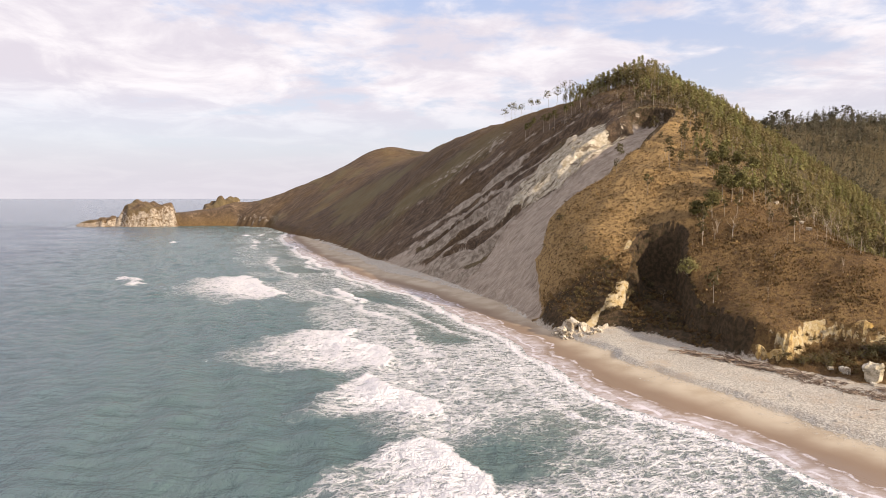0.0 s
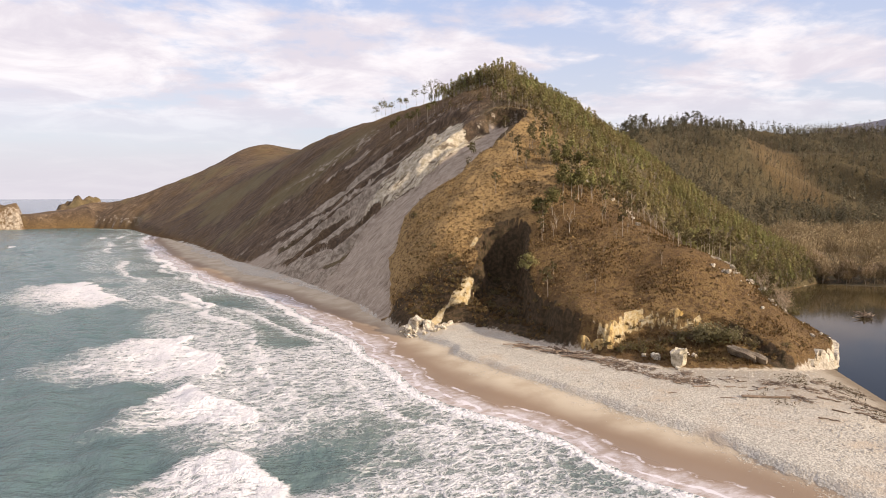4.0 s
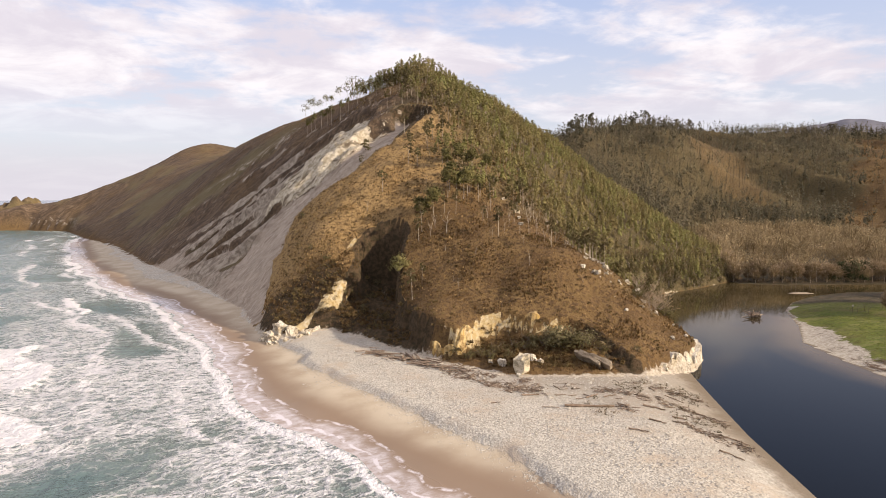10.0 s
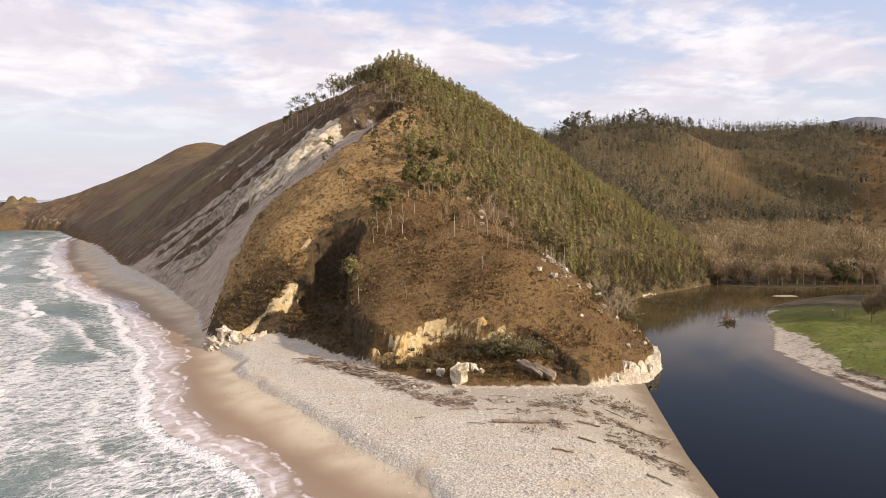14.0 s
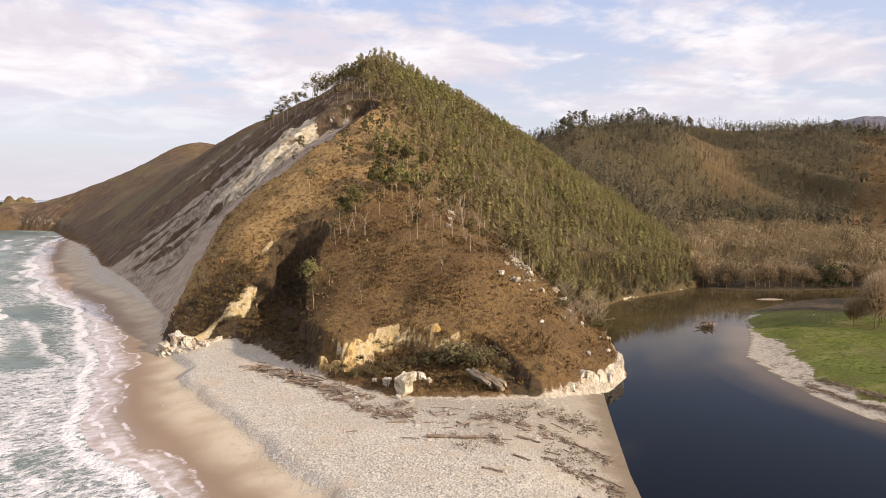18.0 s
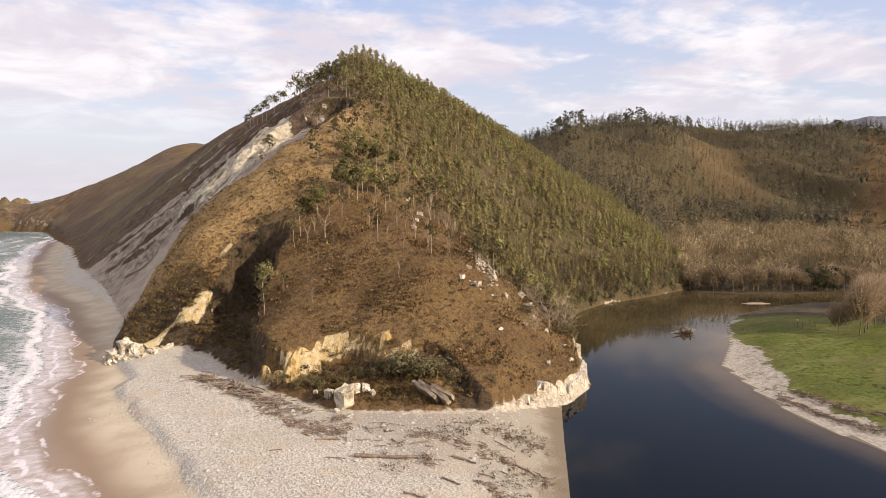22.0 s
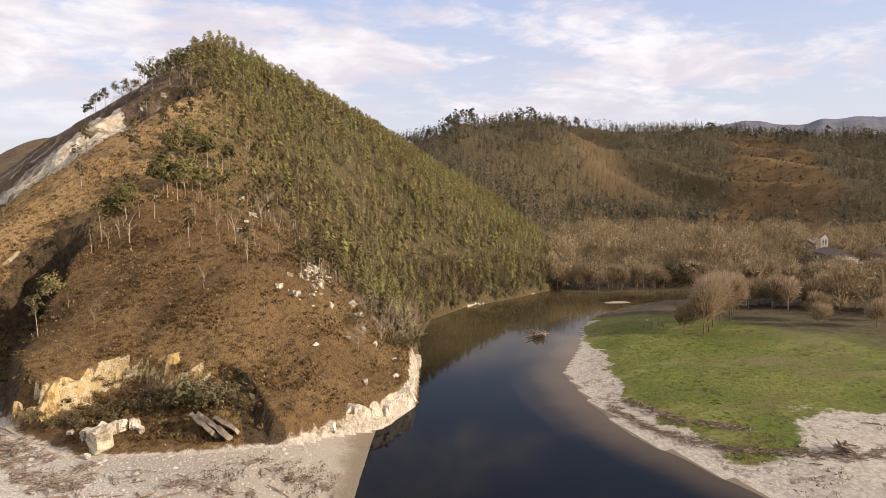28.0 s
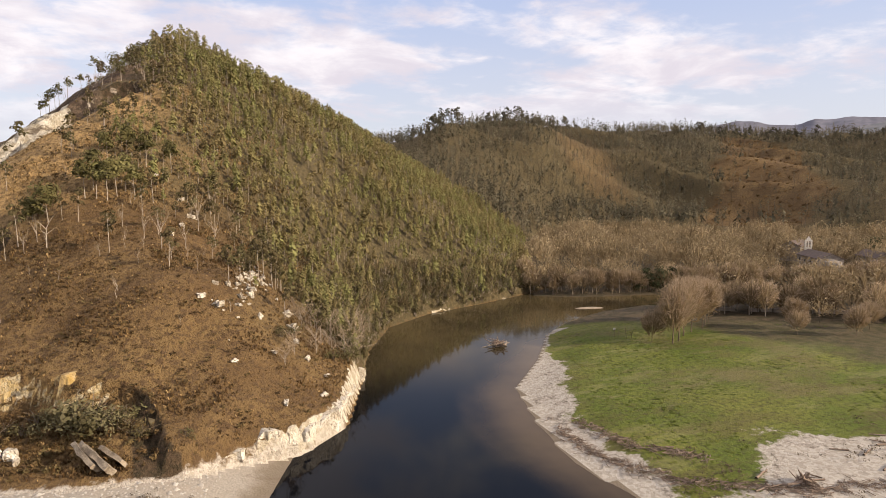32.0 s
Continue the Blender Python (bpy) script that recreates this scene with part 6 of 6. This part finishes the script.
for x, y, h in ((48, 440, 13), (44, 447, 11), (53, 428, 10), (50, 435, 12), (60, 396, 8), (64, 383, 11), (67, 372, 12), (70, 361, 13), (73, 353, 12), (57, 404, 9)):
    tree_thing("ridge_tree", eucalyptus(h, r, 0.55, 0.22, 9, 16, 0.42, 0.011, 0.08), DARK_MATS, x, y, "dark wind-shaped tree standing on the ridge", "tree", "trees along the ridge")
for x, y, h in ((44.4, 337, 9), (46.5, 336, 8), (48.6, 334, 9), (51.4, 321, 10), (54, 318, 9), (56, 315, 10), (60, 310, 10), (64, 314, 8), (69, 316, 11)):
    tree_thing("slope_tree", eucalyptus(h, r, 0.62, 0.17, 8, 18, 0.42, 0.013, 0.05), DARK_MATS, x, y, "slim tree with high crown above the landslip", "tree", "trees above the landslip")
for x, y, h in ((214.5, 149.0, 15), (217.5, 150.5, 15.5), (222, 154, 17), (227, 157, 15), (232, 158.5, 15.5), (236, 162, 14), (211, 152, 9), (240, 165, 13), (246, 142, 7), (258, 136, 8), (268, 140, 8), (252, 148, 9)):
    tree_thing("meadow_tree", broom(h, r, 0.32 + 0.1 * (h < 12), 240, 1300, 0.012, 5, 0.003), (BARK_DARK, TWIGS, TWIGS_PALE), x, y, "leafless spreading willow on the green meadow", "tree", "trees on the meadow", ("trunk", "branchwork", "crown"))
for x, y, h in ((207.5, 157.5, 3.6), (206.5, 159, 3), (209.5, 158, 3.4), (214.5, 158, 3.2), (203.5, 158.5, 2.6)):
    tree_thing("thin_sapling", bare_tree(h, r, 0.2, 5, 5, 0.012, 3), (BARK_DARK, BARK_DARK, TWIGS), x, y, "thin leafless sapling at the meadow's edge", "sapling", "saplings on the meadow", ("trunk", "branchwork", "crown"))
for x, y, h, t_ in ((139.5, 153, 6, 0), (142.5, 158, 6.5, 40), (136, 149, 5, 80), (133, 146, 5, 130), (137.5, 158, 6, 200), (143.5, 165, 7, 250), (131, 152, 5, 300), (128.5, 142, 4.5, 20), (126.5, 137, 4, 66), (134, 154, 5.5, 99), (146, 172, 6, 12), (149, 180, 6, 222)):
    tree_thing("scrub_tree", bare_tree(h * 1.15, r, 0.8, 11, 18, 0.014, 4, 0.1, 60, 0.5), (BARK, BARK, TWIGS_PALE), x - 2.8, y, "tangled leafless scrub leaning over the river bank", "shrub", "scrub by the river", ("trunk", "branchwork", "crown"), t_)

for x, y, h in ((268, 221, 9.5), (264, 222, 8.5), (272, 220.5, 8), (276, 221.5, 8.5), (260, 223, 6), (402, 236, 13), (396, 232, 10)):
    tree_thing("evergreen_tree", eucalyptus(h, r, 0.12, 0.34, 14, 46, 0.5, 0.016, 0.03), (BARK_DARK, BARK_DARK, LEAF_EVERGREEN), x, y, "dense dark evergreen tree among leafless woods", "tree", "evergreens by the river")

# ---- bushes ----
LEAF_GREY = foliage("grey_green_leaves", (0.20, 0.175, 0.09), (0.25, 0.215, 0.115), (0.13, 0.11, 0.055), 0.3)
for x, y, s_, leafy in ((95.4, 124.6, 4.6, 620), (99.0, 122.6, 3.4, 420), (92.0, 126.6, 3.0, 360), (101.6, 121.4, 2.4, 260), (85.5, 129.0, 2.2, 220), (82.0, 129.4, 2.4, 240), (78.4, 128.4, 2.0, 200), (89.0, 128.6, 2.4, 240), (75.4, 128.2, 1.8, 180)):
    st, lv = bush(r, leafy, s_, 0.075)
    b_ = empty("bush", pose(x, y, stand(x, y)))
    tagged(part("branchwork", st, BARK_DARK, b_), kind="stuff")
    tagged(part("foliage", lv, LEAF_GREY if s_ > 2.8 else LEAF_BUSH, b_), kind="stuff")
    tagged(b_, "tall grey-green bush below the ochre cliff" if s_ > 2.8 else "rounded olive bush below the ochre cliff", "bush", "bushes below the cliff")
for x, y, s_, leafy in ((97.5, 124.5, 3.4, 420), (95.0, 126.0, 2.6, 300), (100.5, 123.5, 2.4, 260), (92.0, 127.5, 2.0, 200), (88.0, 127.0, 1.7, 200), (84.0, 126.5, 1.6, 180), (79.5, 126.0, 1.8, 200), (76.0, 127.5, 1.6, 170), (103.0, 120.5, 1.6, 160), (73.5, 130.0, 1.6, 160), (109, 118, 1.2, 130), (137.0, 151.0, 2.6, 260), (133.5, 147.5, 2.2, 220),
                        (124.0, 145.5, 2.0, 200), (126.5, 148, 1.8, 180), (53, 176, 1.6, 150), (48, 184, 1.8, 170), (44, 190, 1.6, 150), (57, 172, 1.4, 140), (62, 166, 1.7, 170), (60, 178, 1.6, 160), (40, 180, 1.5, 150), (47, 178, 1.5, 150), (60, 158, 1.4, 150), (41, 219, 2.2, 200), (63, 187, 1.5, 150)):
    st, lv = bush(r, leafy, s_, 0.11)
    b_ = empty("bush", pose(x, y, stand(x, y)))
    tagged(part("branchwork", st, BARK_DARK, b_), kind="stuff")
    tagged(part("foliage", lv, LEAF_BUSH, b_), kind="stuff")
    tagged(b_, "olive-green scrub bush at the foot of the cliffs" if y < 140 else "low dark bush on the steep nose", "bush", "bushes on the slopes")

# ---- driftwood ----
r = np.random.default_rng(53)


def log_mesh(l, d_, r):
    k = 7
    t = np.linspace(-0.5, 0.5, k)
    path = np.column_stack([t * l, np.cumsum(r.normal(0, 0.02 * l, k)), np.abs(r.normal(0, 0.02 * l, k))])
    pieces = [tube(path, d_ * 0.5 * (1 - 0.35 * (t + 0.5)) * r.uniform(0.85, 1.15, k), 6)]
    for _ in range(r.integers(1, 4)):
        i = r.integers(1, k - 1)
        e = path[i] + (r.normal(0, 0.1) * l, r.choice([-1, 1]) * r.uniform(0.06, 0.14) * l, abs(r.normal(0, 0.05)) * l)
        pieces.append(tube([path[i], (path[i] + e) / 2, e], d_ * np.array([0.25, 0.18, 0.08]), 4))
    v, f = join(pieces)
    return mesh_of("driftwood_log", v, f, DRIFT, smoothed=True)


LOGS = [log_mesh(l, d_, r) for l, d_ in ((7.5, 0.5), (5.0, 0.4), (4.0, 0.45), (3.0, 0.3), (2.4, 0.3), (5.5, 0.3))]


def log_at(i, x, y, yaw, s_=1.0, dz=0.12, group="driftwood on the shingle"):
    ob = new("driftwood_log", LOGS[i])
    tilt_ = math.degrees(math.atan2(stand(x + math.cos(radians(yaw)), y + math.sin(radians(yaw))) - stand(x, y), 1))
    ob.matrix_world = pose(x, y, stand(x, y, dz), 0, -tilt_, yaw) @ Matrix.Diagonal((s_, s_, s_, 1))
    return tagged(ob, "weathered brown driftwood log lying on pale shingle", "driftwood", group)


log_at(0, 88.5, 97.5, -14, 1.1)
for x, y, yaw, i in ((91, 86, -25, 1), (82, 98.5, -20, 5), (96, 89, -30, 2), (101, 78, -45, 1), (106, 100, -28, 5), (99, 95, -25, 2), (104, 92, -35, 3), (94, 101, -20, 1), (106, 84, -50, 5), (107, 94, -40, 2), (86, 104, -12, 3), (90, 106, -20, 4)):
    log_at(i, x, y, yaw + r.normal(0, 12), r.uniform(0.5, 0.9))
for _ in range(30):
    t = r.random()
    x, y = 78 + 34 * t + r.normal(0, 3.5), 106 - 24 * t * r.uniform(0.1, 1.1) + r.normal(0, 3)
    if share("bank", x, y) > 6 and share("near", x, y) < -1:
        log_at(int(r.integers(2, 5)), x, y, -25 + r.normal(0, 35), r.uniform(0.35, 0.8))
for _ in range(58):
    t = r.random()
    x, y = 55 + 18 * t + r.normal(0, 1.3), 142.5 - 20 * t + r.normal(0, 1.3)
    log_at(int(r.integers(1, 6)), x, y, -48 + r.normal(0, 35), r.uniform(0.5, 1.05), 0.15 + r.uniform(0, 0.4), "driftwood heaped in the cove")
for _ in range(14):
    x, y = r.uniform(168, 205), r.uniform(84, 92)
    log_at(int(r.integers(2, 5)), x, y, r.uniform(0, 180), r.uniform(0.5, 0.9), group="driftwood by the meadow")

# fine wrack: sticks and weed strewn along the old tide lines
sticks = []
for _ in range(6):
    segs = [tube([(a, b, 0.05), (a + r.normal(0, 0.5), b + r.normal(0, 0.3), 0.12 + r.uniform(0, 0.2)), (a + r.normal(0, 0.9), b + r.normal(0, 0.5), 0.05)], (0.05, 0.05, 0.03), 3) for a, b in r.normal(0, 0.5, (9, 2))]
    sticks.append([join(segs)])
w = []
for a in (line((76, 112), (90, 100), (104, 84), (112, 72)), line((84, 110), (98, 102), (108, 92), (114, 84)), line((94, 108), (108, 104), (116, 99)), line((56, 143), (65, 131), (73, 122), (84, 113)), line((70, 121), (86, 104), (96, 88))):
    q = resample(a, 0.35)
    q = q[fbm(q[:, 0], q[:, 1], 6, 3, 201) > -0.15]
    w.append(q + r.normal(0, 0.9, q.shape))
for a in (line((164, 120), (164.5, 104), (169, 93), (180, 84), (200, 80)), line((168, 117), (170, 104), (176, 96))):
    q = resample(a, 0.3)
    w.append(q + r.normal(0, 0.45, q.shape))
w = np.vstack(w)
w = w[share("bank", w[:, 0], w[:, 1]) > 2.2]
stuff("tide_wrack", sticks, grounded(w), r.uniform(0.4, 1.1, len(w)), [DRIFT], "dark sticks and weed along old tide lines", "wrack", r)

# withered weed growing in clumps over the old shingle
p = np.vstack([jittered(88, 126, 84, 118, 1.0, r), jittered(160, 215, 78, 100, 1.3, r)])
x, y = p.T
patchy = smooth(fbm(x, y, 5, 3, 205), 0.12, 0.5) * smooth(fbm(x, y, 16, 2, 206), -0.6, 0.2)
ok = (share("hill", x, y) < 0.01) & (share("bank", x, y) > 3.0) & (share("near", x, y) < -0.5) & (r.random(len(p)) < patchy)
q = grounded(p[ok])
WEED = [[bush(r, 22, 0.6, 0.2)[1]] for _ in range(5)]
stuff("withered_weed", WEED, q, r.uniform(0.5, 1.2, len(q)), [LEAF_SCRUB], "low brown withered weed on the shingle", "weeds", r)

# shingle: loose stones over the bank
oct_v = np.array([(1, 0, 0), (0, 1, 0), (-1, 0, 0), (0, -1, 0), (0, 0, 0.7), (0, 0, -0.5)], float)
oct_f = np.array([(0, 1, 4), (1, 2, 4), (2, 3, 4), (3, 0, 4)])
STONES = [[(oct_v * (1, r.uniform(0.6, 0.9), 1) + r.normal(0, 0.1, oct_v.shape), oct_f)] for _ in range(6)]
p = jittered(34, 124, 62, 172, 0.62, r)
x, y = p.T
inl = share("inland", x, y) + fbm(x, y, 14, 3, 210) * 5
ok = (inl > 17) & (share("hill", x, y) < 0.01) & (share("bank", x, y) > 7) & (r.random(len(p)) < smooth(inl, 15, 26) * 0.9)
q = grounded(p[ok])
stuff("shingle", STONES, q, r.uniform(0.10, 0.28, len(q)) * (1 + (r.random(len(q)) < 0.03)), [PEBBLE], "pale rounded beach stones", "shingle", r, True)

# ---- in the river and on the meadow ----
snag = empty("river_snag", pose(177.8, 168.5, 0.2))
for _ in range(26):
    part("root", tube([(0, 0, -0.5), r.normal(0, 0.7, 3) * (1, 1, 0.6) + (0, 0, 0.7), r.normal(0, 1.3, 3) * (1, 1, 0.5) + (0, 0, 1.0)], (0.28, 0.2, 0.07), 5), DRIFT, snag)
part("stem", tube([(-4.2, 0.8, -0.1), (-2, 0.3, 0.35), (0, 0, 0.6), (2.2, -0.5, 0.2)], (0.08, 0.16, 0.3, 0.2), 6), BARK, snag, "bleached pale stem")
for a in r.uniform(-3.5, 2.5, 9):
    part("branch", tube([(a, 0, 0.2), (a + r.normal(0, 0.6), r.normal(0, 0.8), 0.9), (a + r.normal(0, 1), r.normal(0, 1.4), 0.7)], (0.08, 0.06, 0.02), 4), BARK, snag)
tagged(snag, "drifted tree root stranded in the dark river", "driftwood")
stump = empty("root_stump", pose(181.3, 85.3, stand(181.3, 85.3)))
for _ in range(20):
    part("root", tube([(0, 0, 0.3), r.normal(0, 0.6, 3) + (0, 0, 0.6), r.normal(0, 1.0, 3) + (0, 0, 0.7)], (0.24, 0.16, 0.05), 5), DRIFT, stump)
part("stem", tube([(-2.4, 0.4, 0.3), (-1, 0.1, 0.45), (0, 0, 0.5)], (0.12, 0.2, 0.3), 6), DRIFT, stump)
tagged(stump, "dark uprooted tree stump stranded on the shingle", "driftwood")
post = empty("marker_post", pose(206.2, 160.5, stand(206.2, 160.5)))
part("post", tube([(0, 0, -0.3), (0, 0, 1.0), (0, 0, 2.0)], (0.07, 0.07, 0.06), 6), BARK_DARK, post)
part("sign", (np.array([(-0.3, -0.03, 1.9), (0.3, -0.03, 1.9), (0.3, -0.03, 2.4), (-0.3, -0.03, 2.4), (-0.3, 0.03, 1.9), (0.3, 0.03, 1.9), (0.3, 0.03, 2.4), (-0.3, 0.03, 2.4)]), np.array([(0, 1, 2, 3), (5, 4, 7, 6), (1, 5, 6, 2), (4, 0, 3, 7), (3, 2, 6, 7), (4, 5, 1, 0)])), PLASTER, post, "small white board")
tagged(post, "small white marker sign on a post", "sign")


# ---- buildings ----
def box(x0, x1, y0, y1, z0, z1):
    v = np.array([(x0, y0, z0), (x1, y0, z0), (x1, y1, z0), (x0, y1, z0), (x0, y0, z1), (x1, y0, z1), (x1, y1, z1), (x0, y1, z1)], float)
    return v, np.array([(0, 3, 2, 1), (4, 5, 6, 7), (0, 1, 5, 4), (1, 2, 6, 5), (2, 3, 7, 6), (3, 0, 4, 7)])


def gable_roof(l, w_, z0, rise, over=0.5, thick=0.25):
    a, b = l / 2 + over, w_ / 2 + over
    pieces = []
    for sgn in (1, -1):
        v = np.array([(-a, sgn * b, z0), (a, sgn * b, z0), (a, 0, z0 + rise), (-a, 0, z0 + rise)], float)
        v = np.vstack([v, v + (0, 0, thick)])
        pieces.append((v, np.array([(0, 1, 2, 3), (4, 7, 6, 5), (0, 4, 5, 1), (1, 5, 6, 2), (2, 6, 7, 3), (3, 7, 4, 0)])))
    return join(pieces)


def gable_walls(l, w_, h_, rise, t=0.4):
    pieces = [box(-l / 2, l / 2, -w_ / 2, -w_ / 2 + t, -1, h_), box(-l / 2, l / 2, w_ / 2 - t, w_ / 2, -1, h_)]
    for s_ in (-l / 2, l / 2 - t):
        pieces.append(box(s_, s_ + t, -w_ / 2 + t, w_ / 2 - t, -1, h_))
        v = np.array([(s_, -w_ / 2, h_), (s_, w_ / 2, h_), (s_, 0.02, h_ + rise), (s_, -0.02, h_ + rise)], float)
        v = np.vstack([v, v + (t, 0, 0)])
        pieces.append((v, np.array([(0, 1, 2, 3), (4, 7, 6, 5), (0, 4, 5, 1), (1, 5, 6, 2), (2, 6, 7, 3), (3, 7, 4, 0)])))
    return join(pieces)


def house(name, x, y, z, yaw, l, w_, h_, rise, label, wall=PLASTER, windows=3):
    ob = empty(name, pose(x, y, z, 0, 0, yaw))
    part("wall", gable_walls(l, w_, h_, rise), wall, ob)
    part("roof", gable_roof(l, w_, h_, rise), TILE, ob, "brown clay tile roof")
    for sgn in (-1, 1):
        for i in range(windows):
            cx = -l / 2 + l * (i + 0.5) / windows
            win = part("window", box(cx - 0.5, cx + 0.5, sgn * (w_ / 2 + 0.02) - 0.06, sgn * (w_ / 2 + 0.02) + 0.06, h_ * 0.45, h_ * 0.45 + 1.3), DARK_VOID, ob)
            part("frame", box(cx - 0.62, cx + 0.62, sgn * (w_ / 2 + 0.05) - 0.04, sgn * (w_ / 2 + 0.05) + 0.04, h_ * 0.45 - 0.14, h_ * 0.45), STONE_WALL, win)
    return tagged(ob, label, "house")


church = house("church", 351.7, 222.6, 5.5, 242, 22, 9, 4.4, 2.2, "old stone church with tiled roof and white bell gable", STONE_WALL, 4)
gab = part("bell_gable", join([box(-11.5, -10.9, -1.5, -0.9, 5, 10.2), box(-11.5, -10.9, 0.9, 1.5, 5, 10.2), box(-11.5, -10.9, -0.25, 0.25, 5, 10.2), box(-11.5, -10.9, -1.5, 1.5, 10.2, 10.8), box(-11.5, -10.9, -0.7, 0.7, 10.8, 11.6), box(-11.5, -10.9, -0.2, 0.2, 11.6, 12.2), box(-11.5, -10.9, -1.5, 1.5, 5, 7.4)]), PLASTER, church, "whitewashed bell gable with two arches")
part("bell", join([tube([(-11.2, s_, 9.6), (-11.2, s_, 9.2), (-11.2, s_, 8.8)], (0.1, 0.2, 0.3), 8) for s_ in (-0.57, 0.57)]), DARK_VOID, gab)
part("apse", tube([(11.5, 0, -1), (11.5, 0, 2), (11.5, 0, 3.6), (11.5, 0, 4.6)], (3.4, 3.4, 3.4, 0.3), 12), STONE_WALL, church)
house("farmhouse", 377, 256, 5.0, 20, 13, 9, 6.0, 2.6, "grey rendered farmhouse behind bare trees", STONE_WALL)
house("barn", 373, 214, 5.2, 62, 16, 8, 4.6, 2.4, "low barn with brown tile roof by the church", STONE_WALL, 2)
house("cottage", 381, 201, 6.0, 55, 9, 7, 5.2, 2.0, "small whitewashed cottage with tiled roof")
house("cottage", 389, 189, 6.2, 60, 11, 7, 5.0, 2.0, "small whitewashed cottage with tiled roof")
wall_ = empty("roadside_wall", pose(0, 0, 0))
pts = resample(line((252, 181), (262, 173), (276, 163), (296, 152)), 3.2)
for i, (a, b) in enumerate(zip(pts[:-1], pts[1:])):
    if i % 5 != 3:
        m_ = (a + b) / 2
        seg = part("wall_panel", box(-1.5, 1.5, -0.2, 0.2, -0.4, 0.95), STONE_WALL, wall_)
        seg.matrix_world = pose(m_[0], m_[1], stand(m_[0], m_[1]), 0, 0, math.degrees(math.atan2(b[1] - a[1], b[0] - a[0])))
        part("coping", box(-1.58, 1.58, -0.28, 0.28, 0.95, 1.08), STONE_WALL, seg)
tagged(wall_, "pale roadside parapet wall behind bare trees", "wall")
# a shingle bar in the river
bar_x, bar_y = [a.ravel() for a in np.meshgrid(np.linspace(-1, 1, 24), np.linspace(-1, 1, 12))]
bz = 0.55 * smooth(np.hypot(bar_x, bar_y) + fbm(bar_x * 9, bar_y * 9, 6, 2, 401) * 0.15, 1.0, 0.2)
bar = new("shingle_bar", mesh_of("shingle_bar", np.column_stack([227 + bar_x * 7 + bar_y * 0.8, 203.5 - bar_x * 1.5 + bar_y * 1.8, bz]), grid_faces(24, 12), plain("damp_shingle", (0.36, 0.29, 0.21), (0.22, 0.17, 0.12), 0.6)))
tagged(bar, "low pale shingle bar in the river bend", "ground", kind="structure")
